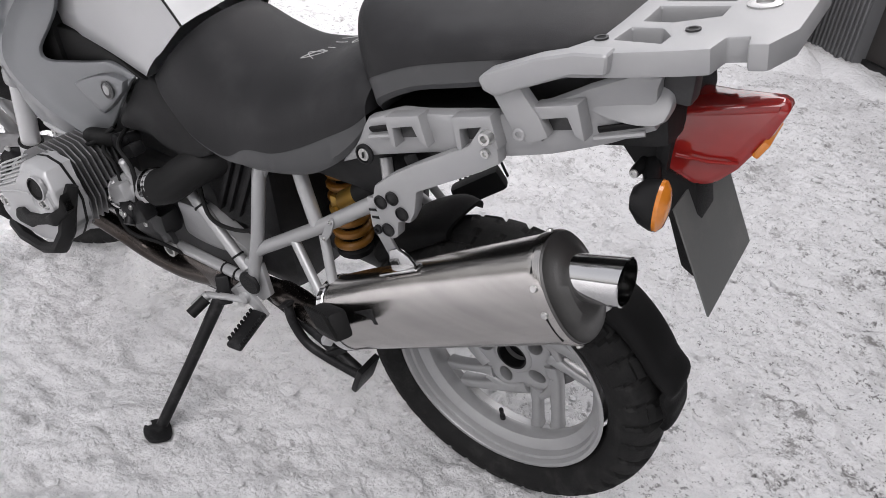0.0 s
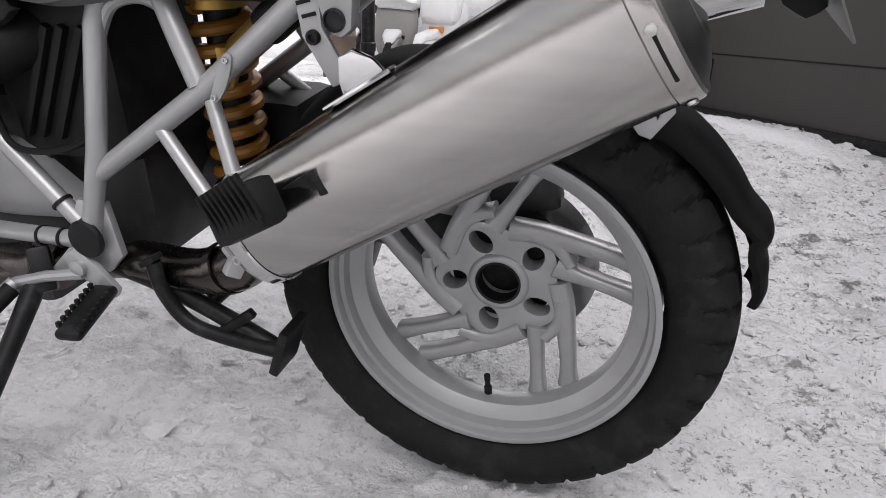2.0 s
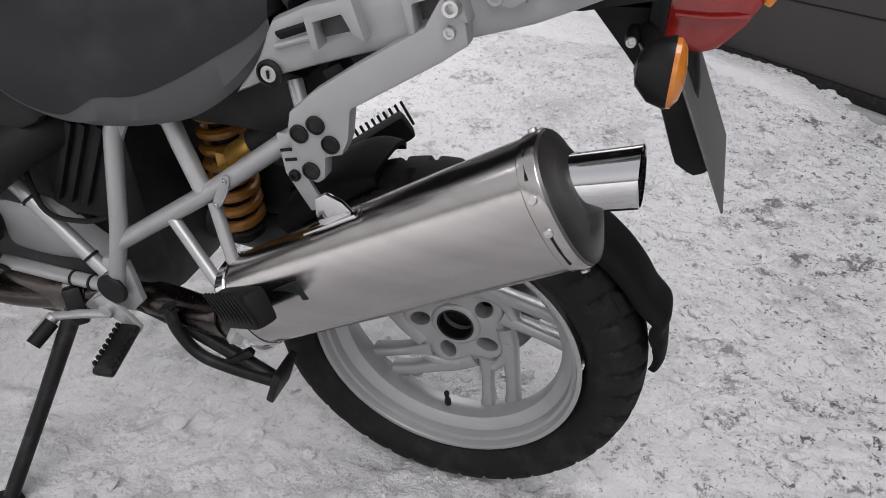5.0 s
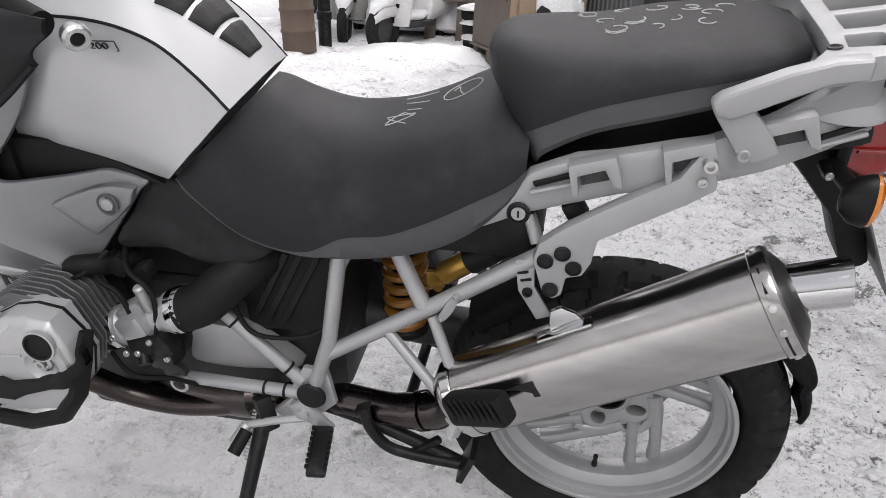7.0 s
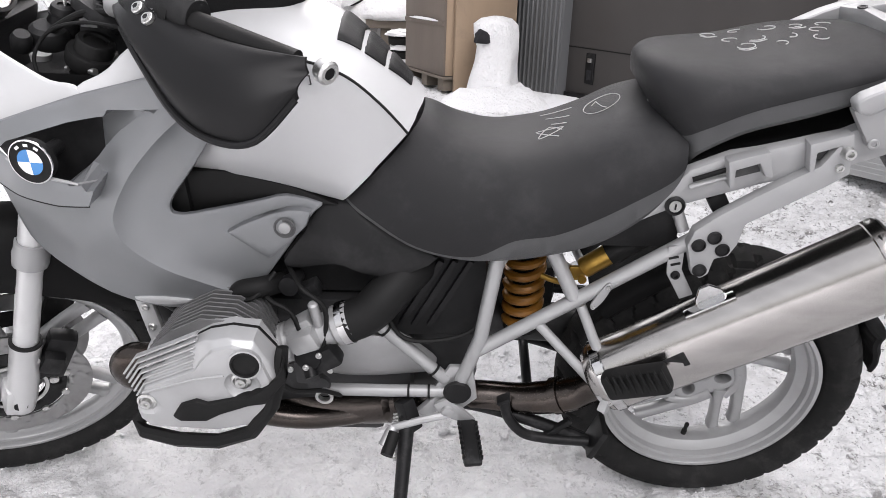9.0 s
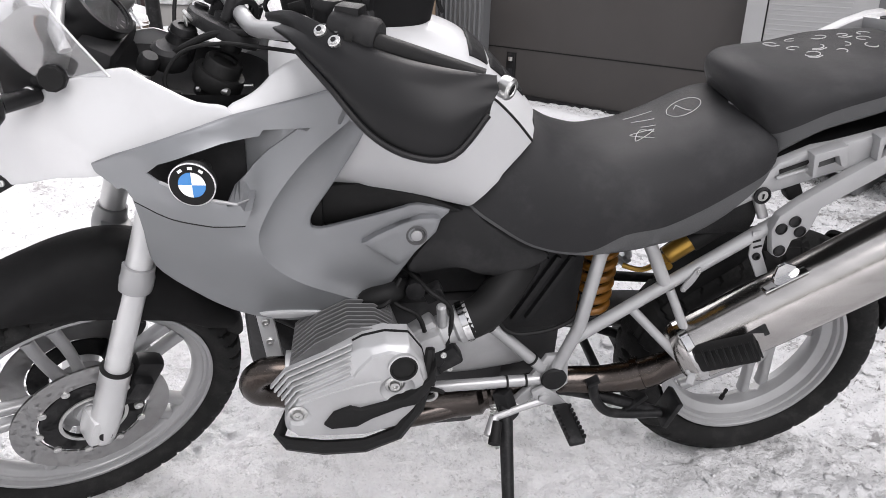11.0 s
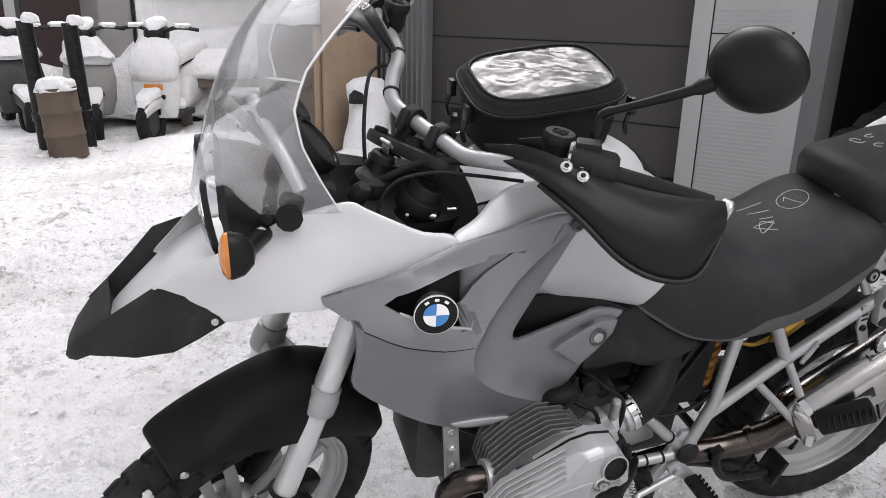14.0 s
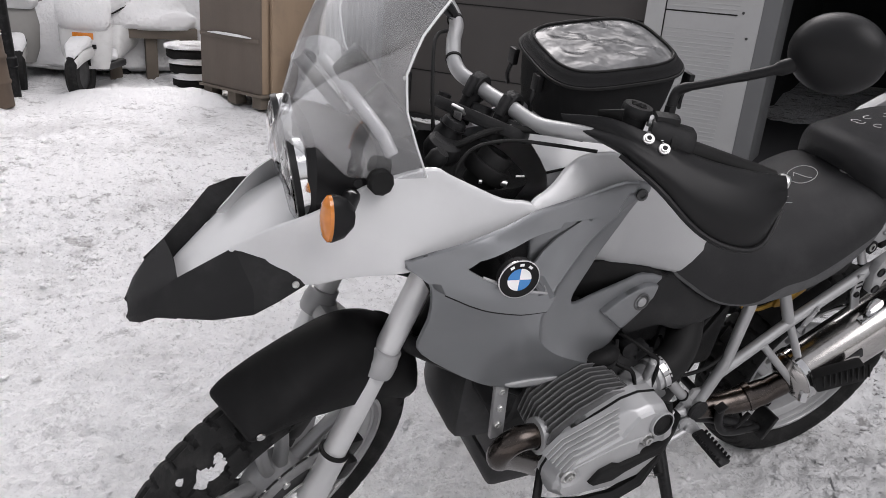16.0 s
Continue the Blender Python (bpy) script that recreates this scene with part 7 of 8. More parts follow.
BAR = [HEAD, (1.101, -0.007, 1.116), (1.078, 0.050, 1.108), (1.050, 0.098, 1.116), (1.005, 0.150, 1.128), (0.950, 0.190, 1.136), (0.86, 0.228, 1.118), (0.72, 0.280, 1.086)]
FARBAR = [HEAD, (1.130, -0.082, 1.126), (1.148, -0.122, 1.136), (1.151, -0.152, 1.151), (1.139, -0.189, 1.173), (1.118, -0.240, 1.203), OTHER @ Vector((0.950, 0.190, 1.136))]
bar = part("handlebar", joined(sweep(spline(BAR[:6], 6), 0.0138, 16), sweep(spline(FARBAR, 6), 0.0138, 16)), FRAME, bike, "silver tubular handlebar")
for p in (Vector((1.130, -0.082, 1.126)), Vector((1.096, -0.015, 1.116))):
    d = Vector((0.45, -0.88, 0.14)).normalized()
    up = Vector((-0.40, -0.05, 0.91)).normalized()
    ahead = up.cross(d).normalized()
    clamp = part("bar_clamp", joined(lathe([(0.0145, -0.012), (0.0225, -0.012), (0.0245, -0.009), (0.0245, 0.009), (0.0225, 0.012), (0.0145, 0.012)], p, d, 26, False),
                                     lathe([(0, -0.070), (0.018, -0.070), (0.017, -0.03), (0.020, -0.012), (0, -0.012)], p, up, 20),
                                     *[lathe([(0, -0.022), (0.0095, -0.022), (0.0095, 0.012), (0.0075, 0.014), (0.005, 0.014), (0.0045, 0.008), (0, 0.008)], p + ahead * 0.0235 * k, up, 16, False) for k in (1, -1)]), PLASTIC, bar, "black handlebar clamp", 45)
    for k in (1, -1):
        part("clamp_bolt", lathe([(0, 0.009), (0.0045, 0.009), (0.0045, 0.0115), (0, 0.012)], p + ahead * 0.0235 * k, up, 10), DARKGREY, clamp)
grips = both("grip", lambda: joined(sweep([(0.915, 0.205, 1.133), (0.86, 0.226, 1.120), (0.745, 0.270, 1.092)], 0.0175, 18), sweep([(0.930, 0.200, 1.136), (0.918, 0.204, 1.134)], 0.024, 18)), GRIP, None, "black rubber handlebar grip")
both("bar_end", lambda: joined(lathe([(0, 0), (0.015, 0), (0.017, 0.004), (0.017, 0.016), (0.014, 0.020), (0.009, 0.020), (0.008, 0.017), (0, 0.017)], (0.715, 0.258, 1.081), (-0.72, 0.66, -0.2), 24, False)), ZINC, grips, "silver bar end weight")
both("bar_end_socket", lambda: lathe([(0, 0.0174), (0.0095, 0.0174), (0.0085, 0.0185), (0.005, 0.019), (0, 0.019)], (0.715, 0.258, 1.081), (-0.72, 0.66, -0.2), 18), GRIP, grips)
both("switch_pod", lambda: joined(sweep([(0.948, 0.180, 1.143), (0.942, 0.184, 1.143), (0.892, 0.208, 1.134), (0.886, 0.211, 1.133)], [0.024, 0.028, 0.029, 0.024], 26), block((0.04, 0.03, 0.022), Matrix.Translation((0.925, 0.185, 1.166)) @ Matrix.Rotation(radians(-28), 4, "Z"), 0.006)), PLASTIC, grips, "black round switch housing", 50)
caps = both("reservoir", lambda: joined(lathe([(0, -0.055), (0.018, -0.055), (0.0215, -0.045), (0.0215, -0.018), (0.0245, -0.017), (0.0255, -0.013), (0.0255, -0.004), (0.0235, 0.0), (0, 0.0005)], (0.955, 0.146, 1.178), (-0.1, 0.05, 1), 32, False)), PLASTIC, grips, "black fluid reservoir with a round cap", 50)
both("cap_rib", lambda: joined(*[sweep([(0.955 - 0.014 + 0.004 * abs(k), 0.146 + 0.0062 * k, 1.1772), (0.955 + 0.014 - 0.004 * abs(k), 0.146 + 0.0062 * k, 1.1800)], 0.0014, 6) for k in (-2, -1, 0, 1, 2)]), GRIP, caps)
both("switch_plate", lambda: slab([(-0.020, -0.012), (0.020, -0.012), (0.022, 0.004), (-0.018, 0.018)], Matrix.Translation((1.000, 0.140, 1.158)) @ Matrix.Rotation(radians(-50), 4, "Z") @ Matrix.Rotation(radians(80), 4, "X"), 0.003, 0.001), GRIP, grips)
both("lever_clamp", lambda: sweep([(0.945, 0.166, 1.160), (0.922, 0.182, 1.158)], [0.010, 0.010], 16), CAST, grips, "silver lever clamp")
both("mirror_nut", lambda: lathe([(0, 0), (0.011, 0), (0.011, 0.010), (0.008, 0.014), (0.008, 0.028), (0, 0.029)], (0.901, 0.163, 1.150), (-0.05, -0.15, 1), 6), DARKGREY, grips)
both("lever", lambda: sweep(spline([(0.985, 0.172, 1.136), (0.955, 0.206, 1.122), (0.86, 0.246, 1.098), (0.775, 0.272, 1.082)], 5), [0.010, 0.009, 0.0075, 0.0075, 0.0075, 0.007, 0.007, 0.007, 0.007, 0.007, 0.007, 0.007, 0.007, 0.007, 0.008, 0.009], 10, True, 0.7), BLACKMETAL, grips, "black hand lever")


G_TOP = [(1.053, 0.078, 1.137), (1.012, 0.148, 1.158), (0.968, 0.194, 1.152), (0.915, 0.226, 1.134), (0.855, 0.254, 1.120), (0.790, 0.276, 1.111), (0.729, 0.284, 1.104)]
G_FOLD = [(1.050, 0.086, 1.128), (1.005, 0.176, 1.140), (0.955, 0.230, 1.126), (0.905, 0.268, 1.108), (0.850, 0.294, 1.098), (0.790, 0.306, 1.088), (0.726, 0.293, 1.086)]
G_LOW = [(1.047, 0.090, 1.121), (1.002, 0.190, 1.114), (0.958, 0.248, 1.080), (0.905, 0.300, 1.030), (0.850, 0.330, 1.008), (0.792, 0.336, 1.010), (0.740, 0.306, 1.056)]


def guard_mesh():
    """The wind guard before a grip: a flat shoulder folded down into a deep bowed shell."""
    out = Vector((0.45, 0.85, 0.1)).normalized()
    rows = []
    for a, f, b in zip(spline(G_TOP, 5), spline(G_FOLD, 5), spline(G_LOW, 5)):
        row = [a.lerp(f, k / 4) + out * 0.003 * math.sin(math.pi * k / 4) for k in range(4)]
        row += [f.lerp(b, k / 8) + out * 0.012 * math.sin(math.pi * k / 8) for k in range(9)]
        rows.append(row)
    bm = bmesh.new()
    return rings(bm, [r + [q - out * 0.004 for q in r[::-1]] for r in rows])


guards = both("hand_guard", guard_mesh, GUARD, None, "black plastic wind guard before the grip", 40)
both("guard_rim", lambda: sweep([q + Vector((0.002, 0.003, 0)) for q in spline(G_LOW[1:], 5)], 0.005, 8), GUARD, guards)
for q in (Vector((0.969, 0.206, 1.146)), Vector((0.950, 0.226, 1.137)), Vector((0.944, 0.206, 1.146))):
    both("guard_bolt", lambda: lathe([(0, -0.004), (0.0095, -0.004), (0.0095, 0.001), (0.0085, 0.002), (0.0062, 0.002), (0.0062, 0.0045), (0.0042, 0.0045), (0.0042, 0.003), (0, 0.003)], q, (0.35, 0.55, 0.75), 18, False), ZINC, guards)
    both("bolt_socket", lambda: lathe([(0, 0.0030), (0.0042, 0.0030), (0.0042, 0.0048), (0, 0.0048)], q, (0.35, 0.55, 0.75), 6), BLACKMETAL, guards)
stems = both("mirror", lambda: joined(sweep(spline([(0.900, 0.160, 1.165), (0.893, 0.152, 1.195), (0.886, 0.158, 1.210), (0.862, 0.188, 1.230), (0.815, 0.240, 1.266), (0.785, 0.268, 1.290)], 5), [0.0085] * 12 + [0.007] * 6 + [0.008] * 4 + [0.012] * 4, 12), lathe([(0, 0), (0.010, 0), (0.010, 0.02), (0, 0.02)], (0.901, 0.161, 1.160), (-0.1, -0.2, 1), 6)), GUARD, None, "black round mirror on a stem")


def mirror_head():
    bm = lathe([(0, -0.012), (0.050, -0.012), (0.058, -0.009), (0.0625, 0.0), (0.0625, 0.008), (0.060, 0.018), (0.053, 0.031), (0.041, 0.042), (0.024, 0.050), (0.010, 0.053), (0.0, 0.0535)], (0, 0, 0), (0, 0, 1), 40)
    bmesh.ops.scale(bm, vec=(1.10, 0.95, 0.85), verts=bm.verts)
    d = Vector((0.86, 0.50, -0.05)).normalized()
    return moved(bm, Matrix.Translation((0.748, 0.297, 1.314)) @ d.to_track_quat("Z", "Y").to_matrix().to_4x4())


both("mirror_shell", mirror_head, GUARD, stems, "black mirror shell", 70)
both("mirror_glass", lambda: moved(lathe([(0, 0), (0.052, 0), (0.052, 0.001), (0, 0.001)], (0, 0, -0.0115), (0, 0, 1), 32), Matrix.Translation((0.748, 0.297, 1.312)) @ Vector((0.86, 0.50, -0.05)).to_track_quat("Z", "Y").to_matrix().to_4x4()), CHROME, stems)
for p in ([(1.150, -0.200, 1.190), (1.190, -0.160, 1.185), (1.215, -0.09, 1.12), (1.22, -0.05, 1.05)],):
    part("bar_cable", sweep(spline(p, 7), 0.0035, 8), GRIP, bike, "black control cable beside the steering head")
for f in (0.02, 0.95):
    p = Vector(FARBAR[3]).lerp(Vector(FARBAR[5]), f)
    part("bar_tie", ring_lathe([(0.0134, -0.0025), (0.0158, -0.0025), (0.0158, 0.0025), (0.0134, 0.0025)], p, (-0.25, -0.8, 0.4), 16), SEAM, bar)

# windscreen
def screen_mesh():
    rows, n, m = [], 16, 14
    for i in range(n + 1):
        f = i / n
        c = Vector((1.515, 0, 1.040)).lerp(Vector((1.235, 0, 1.455)), f) + Vector((0.050, 0, 0.034)) * math.sin(math.pi * f)
        w = 0.125 + 0.045 * math.sin(math.pi * min(1, f * 1.05)) - 0.045 * f ** 3
        top = 0.06 * max(0, f - 0.75) / 0.25
        back = float(np.interp(f, (0, 0.12, 0.25, 0.38, 0.5, 0.7, 1), (0.222, 0.176, 0.128, 0.092, 0.080, 0.082, 0.088)))
        row = []
        for k in range(m + 1):
            a = -1 + 2 * k / m
            x = c.x - back * abs(a) ** 2.0
            z = c.z - top * a ** 4 * 1.2 + 0.008 * a * a * (1 - f) ** 3
            row.append(Vector((x, mid(x) + w * math.sin(a * 1.35) / math.sin(1.35), z)))
        rows.append(row)
    bm = bmesh.new()
    back = [[p + Vector((-0.0025, 0, -0.0018)) for p in r] for r in rows]
    rings(bm, [r + q[::-1] for r, q in zip(rows, back)])
    return bm, rows


bm, screen_rows = screen_mesh()
screen = part("windscreen", bm, SCREEN, bike, "tall clear plastic windscreen", 50)
screen.visible_shadow = False
part("screen_edge", joined(sweep([r[-1] for r in screen_rows] + screen_rows[-1][::-1] + [r[0] for r in screen_rows[::-1]], 0.0017, 6)), material("polished screen rim", (0.72, 0.73, 0.735), 0.2, 0, 0.05, 20), screen, "bright polished rim of the screen")
for s in (1, -1):
    y = 0.106
    def side(bm):
        return bm if s > 0 else mirrored(bm, mid)
    part("screen_knob", side(lathe([(0, 0), (0.019, 0), (0.021, 0.004), (0.021, 0.016), (0.018, 0.02), (0, 0.02)], (1.373, y - 0.006, 1.047), (0, 1, 0.2), 10)), GRIP, bike, "black windscreen knob")
    part("screen_rail", side(sweep([(1.398, -0.140, 1.154), (1.372, 0.03, 1.122), (1.363, 0.080, 1.110), (1.352, 0.094, 1.085)] if s > 0 else [(1.455, 0.055, 1.175), (1.345, 0.085, 1.045)], 0.011, 12)), CAST, bike, "grey screen support rail")
    part("screen_screw", side(lathe([(0, 0), (0.009, 0), (0.009, 0.004), (0.005, 0.006), (0, 0.006)], (1.415, y - 0.006, 1.024), (0.1, 1, 0.1), 16, False)), ZINC, bike)
    part("screen_screw", side(lathe([(0, 0), (0.007, 0), (0.007, 0.004), (0, 0.005)], (1.403, y - 0.012, 1.041), (0.1, 1, 0.1), 16, False)), BLACKMETAL, bike)
    lampf = signal((1.458, 0.168 if s > 0 else -0.186, 1.026 if s > 0 else 1.000), s, 1)
    part("stalk", sweep([(1.442, (0.155 if s > 0 else -0.175), 1.024 if s > 0 else 0.998), (1.410, (0.09 if s > 0 else -0.12), 1.016 if s > 0 else 0.990)], 0.014, 12), GUARD, lampf)
part("front_screw", lathe([(0, 0), (0.008, 0), (0.008, 0.004), (0, 0.006)], (1.487, -0.026, 1.131), (1, 0, 0.4), 14, False), BLACKMETAL, bike)

# ---- tank bag ----
bag = thing("tank_bag", "black fabric bag with clear map pocket on the tank", "bag", m=bike.matrix_basis.copy())
BC = Vector((0.905, -0.050, 0))


def bag_ring(z, gx, gy, lift=1.0):
    """A rounded outline of the bag; it slumps to the side of the leaning machine."""
    out = []
    for k in range(56):
        g = 2 * math.pi * k / 56
        u, v = gx * math.copysign(abs(math.cos(g)) ** 0.55, math.cos(g)), gy * math.copysign(abs(math.sin(g)) ** 0.55, math.sin(g))
        out.append(Vector((BC.x + u, BC.y + v, z - lift * (0.11 * u + 0.17 * v))))
    return out


part("bag_body", rings(bmesh.new(), [bag_ring(z, a, b, l) for z, a, b, l in ((1.085, 0.112, 0.080, 0), (1.095, 0.122, 0.092, 0.1), (1.13, 0.129, 0.098, 0.5), (1.165, 0.133, 0.101, 0.9), (1.190, 0.135, 0.103, 1), (1.193, 0.139, 0.107, 1), (1.201, 0.140, 0.108, 1), (1.204, 0.135, 0.103, 1), (1.210, 0.132, 0.100, 1), (1.2145, 0.128, 0.096, 1), (1.2155, 0.124, 0.092, 1), (1.2145, 0.120, 0.088, 1), (1.211, 0.116, 0.084, 1))]), BAG, bag, "black fabric bag with zipped sides", 40)
part("pocket_piping", sweep(bag_ring(1.2165, 0.122, 0.090) + bag_ring(1.2165, 0.122, 0.090)[:1], 0.0028, 8), GRIP, bag, "black piping round the map pocket")
rows = []
for k in range(15):
    f = 1 - k / 14.5
    row = []
    for p in bag_ring(1.2145, 0.119 * f, 0.087 * f):
        fold = noise.noise(Vector((p.x * 17 + p.y * 9, p.y * 34, 2.7))) + 0.5 * noise.noise(Vector((p.x * 40, p.y * 60 + p.x * 20, 9.1)))
        row.append(p + Vector((0, 0, (0.0055 * fold + 0.003) * min(1, k / 2))))
    rows.append(row)
part("map_pocket", rings(bmesh.new(), rows, True, True), FILM, bag, "crinkled clear map pocket", 80)
part("zip", sweep(bag_ring(1.197, 0.1415, 0.1095) + bag_ring(1.197, 0.1415, 0.1095)[:1], 0.003, 6), GRIP, bag)
for q in ((0.768, 0.040, 1.178), (1.048, -0.02, 1.155), (1.046, -0.12, 1.170)):
    part("buckle", joined(block((0.012, 0.022, 0.030), Matrix.Translation(q), 0.003), sweep(spline([Vector(q) + Vector((0, 0, -0.01)), Vector(q) + Vector((0.012, 0.01, -0.03)), Vector(q) + Vector((0.004, 0.004, -0.05))], 3), 0.004, 6)), GUARD, bag, "black plastic buckle and strap")


# ---- the yard behind ----
WA, WD = Vector((-0.32, -3.97, 0)), Vector((-0.574, 0.819, 0)).normalized()
WN = Vector((0.819, 0.574, 0)).normalized()  # out of the wall, to the yard


def wall_m(s, z, out=0.0):
    """A place on the garage wall: s along it, z up, out from it; its x runs along the wall, y out of it."""
    o = WA + WD * s + WN * out
    return Matrix(((WD.x, WN.x, 0, o.x), (WD.y, WN.y, 0, o.y), (0, 0, 1, z), (0, 0, 0, 1)))


def wall_box(name, s0, s1, z0, z1, out, thick, mat, parent=None, label="", bevel=0.004):
    bm = block((s1 - s0, thick, z1 - z0), wall_m((s0 + s1) / 2, (z0 + z1) / 2, out - thick / 2), bevel)
    return part(name, bm, mat, parent, label)


G0 = 0.19
TOP = 4.2
door = structure(wall_box("door_1", -0.25, 1.79, G0 + 0.10, 2.9, -0.06, 0.05, STEELDOOR), "brown-grey sectional steel garage door, closed", "door")
for z in (0.62, 1.12, 1.64, 2.16, 2.68):
    part("door_seam", block((2.03, 0.004, 0.008), wall_m(0.77, z, -0.058), 0), SEAM, door)
wall_box("door_track", -0.24, 1.78, G0, G0 + 0.035, 0.02, 0.10, CLADDING, door, "pale metal door sill")
wall_box("door_seal", -0.24, 1.78, G0 + 0.035, G0 + 0.10, -0.035, 0.06, BLACKMETAL, door)
box = thing("door_lock", "small black latch plate on the garage door", "door lock")
wall_box("latch_plate", -0.05, 0.04, 0.37, 0.59, -0.050, 0.012, BLACKMETAL, box)
wall_box("latch_knob", -0.025, 0.015, 0.525, 0.555, -0.040, 0.014, ZINC, box)
wall_box("latch_slot", -0.03, 0.02, 0.40, 0.47, -0.044, 0.012, SHADEBLACK, box)
pier = structure(wall_box("wall_pier", -1.0, -0.25, G0 - 0.1, TOP, 0.02, 0.25, GREYWALL), "grey corrugated metal wall pier", "wall")
for k in range(14):
    part("corrugation", sweep([tuple(wall_m(-0.97 + 0.053 * k, G0 - 0.1, 0.022).translation), tuple(wall_m(-0.97 + 0.053 * k, TOP, 0.022).translation)], 0.012, 6), GREYWALL, pier)
structure(part("wall_left", block((0.2, 7.0, TOP), wall_m(-1.10, TOP / 2, -3.4), 0.01), GREYWALL), "grey metal side wall of the garage", "wall")
panelw = structure(wall_box("wall_panel", 1.79, 2.46, G0, TOP, 0.03, 0.12, CLADDING), "pale grey ribbed metal cladding panel", "wall")
wall_box("panel_trim", 1.79, 1.905, G0, TOP, 0.036, 0.01, CLADDING, panelw)
for k in range(44):
    z = G0 + 0.03 + k * 0.026
    if 0.08 < 1.19 - z or z > 1.23:
        part("rib", block((0.42, 0.004, 0.007), wall_m(2.13, z, 0.0315), 0.001, 1), CLADDING, panelw)
for z in (1.205, 2.3):
    part("panel_seam", block((0.42, 0.003, 0.008), wall_m(2.12, z, 0.0318), 0), SEAM, panelw)
part("panel_seam", block((0.008, 0.003, TOP - G0), wall_m(1.908, (TOP + G0) / 2, 0.0318), 0), SEAM, panelw)
for s, z in ((1.885, 0.75), (1.885, 1.15), (2.36, 1.22), (2.405, 1.08), (1.885, 0.42)):
    part("panel_screw", lathe([(0, 0), (0.008, 0), (0.006, 0.004), (0, 0.005)], wall_m(s, z, 0.031).translation, WN, 10, False), DARKGREY, panelw)
structure(wall_box("wall_jamb", 2.46, 2.56, G0 - 0.1, TOP, 0.03, 0.45, GREYWALL), "grey door jamb", "wall")
structure(wall_box("wall_right", 5.8, 9.0, G0 - 0.2, TOP, 0.03, 0.25, GREYWALL), "grey metal wall beyond the open door", "wall")
structure(wall_box("wall_lintel", 2.56, 5.8, 3.0, TOP, 0.03, 0.25, GREYWALL), "grey wall above the open door", "wall")
structure(wall_box("wall_over_door", -0.25, 1.79, 2.9, TOP, 0.02, 0.25, GREYWALL), "grey wall above the garage door", "wall")
# the room's darkness is painted: near-black walls and floor stand in for shade
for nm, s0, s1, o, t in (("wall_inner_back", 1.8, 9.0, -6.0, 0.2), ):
    structure(wall_box(nm, s0, s1, -0.2, TOP, o, t, SHADEBLACK), "back wall inside the garage, its shade painted near-black", "wall")
structure(part("wall_inner_left", block((0.12, 6.0, TOP), wall_m(2.2, TOP / 2, -3.2), 0), SHADEBLACK), "inner wall of the garage, its shade painted near-black", "wall")
structure(part("wall_inner_right", block((0.2, 6.0, TOP), wall_m(8.9, TOP / 2, -3.2), 0), SHADEBLACK), "inner wall of the garage, its shade painted near-black", "wall")
structure(part("floor", block((7.0, 6.0, 0.05), wall_m(5.4, 0.32, -3.0), 0), SHADEBLACK), "garage floor, its shade painted near-black", "floor")
structure(part("ceiling", block((10.2, 7.0, 0.15), wall_m(4.0, TOP + 0.07, -3.3), 0), GREYWALL), "flat metal roof of the garage", "roof")

# snow drift along the wall
def drift(name, points, width, height, label, seed=0):
    """A low ridge of snow along points on the ground."""
    bm, rows = bmesh.new(), []
    pts = spline([(x, y, 0) for x, y in points], 6)
    for i, p in enumerate(pts):
        t = (pts[min(i + 1, len(pts) - 1)] - pts[max(i - 1, 0)]).normalized()
        n = Vector((-t.y, t.x, 0))
        f = i / (len(pts) - 1)
        env = min(1, 4 * f, 4 * (1 - f))
        row = []
        for k in range(13):
            a = -1 + 2 * k / 12
            q = p + n * a * width
            h = height * env * (1 - a * a) * (0.75 + 0.6 * noise.noise(q * 4 + Vector((seed, 0, 0)))) + 0.02 * noise.noise(q * 17)
            row.append(Vector((q.x, q.y, ground_height(q.x, q.y) - 0.03 + max(0, h))))
        rows.append(row)
    ob = part(name, rings(bm, rows, False, False), SNOW, None, smooth=60)
    return tagged(ob, label, "snow", kind="stuff")


e0, e1 = WA + WD * 1.6 + WN * 0.16, WA - WD * 0.8 + WN * 0.25
drift("snow_drift", [tuple(e0.xy), tuple((e0.lerp(e1, 0.5) + WN * 0.05).xy), tuple(e1.xy)], 0.16, 0.09, "ridge of snow along the garage door", 2)
drift("snow_drift", [(0.75, -3.75), (0.35, -3.75), (0.0, -3.95)], 0.35, 0.16, "heap of snow beside the crates", 5)
drift("snow_drift", [(2.2, -4.95), (1.6, -5.0), (1.05, -4.8), (0.75, -4.6)], 0.35, 0.12, "snow before the scooters and crates", 9)


def snow_cap(name, centre, size, seed, label, bulge=1.0):
    """A rounded pillow of snow lying on something."""
    bm = bmesh.new()
    bmesh.ops.create_icosphere(bm, subdivisions=4, radius=1)
    for v in bm.verts:
        p = v.co.copy()
        k = 1 + 0.16 * noise.noise(p * 2.2 + Vector((seed, seed, 0))) + 0.06 * noise.noise(p * 6 + Vector((seed, 0, 0)))
        v.co = Vector((math.copysign(abs(p.x) ** 0.7, p.x) * size[0] / 2, math.copysign(abs(p.y) ** 0.7, p.y) * size[1] / 2, (p.z * size[2] if p.z > 0 else p.z * size[2] * 0.12))) * k
    return moved(bm, Matrix.Translation(centre))


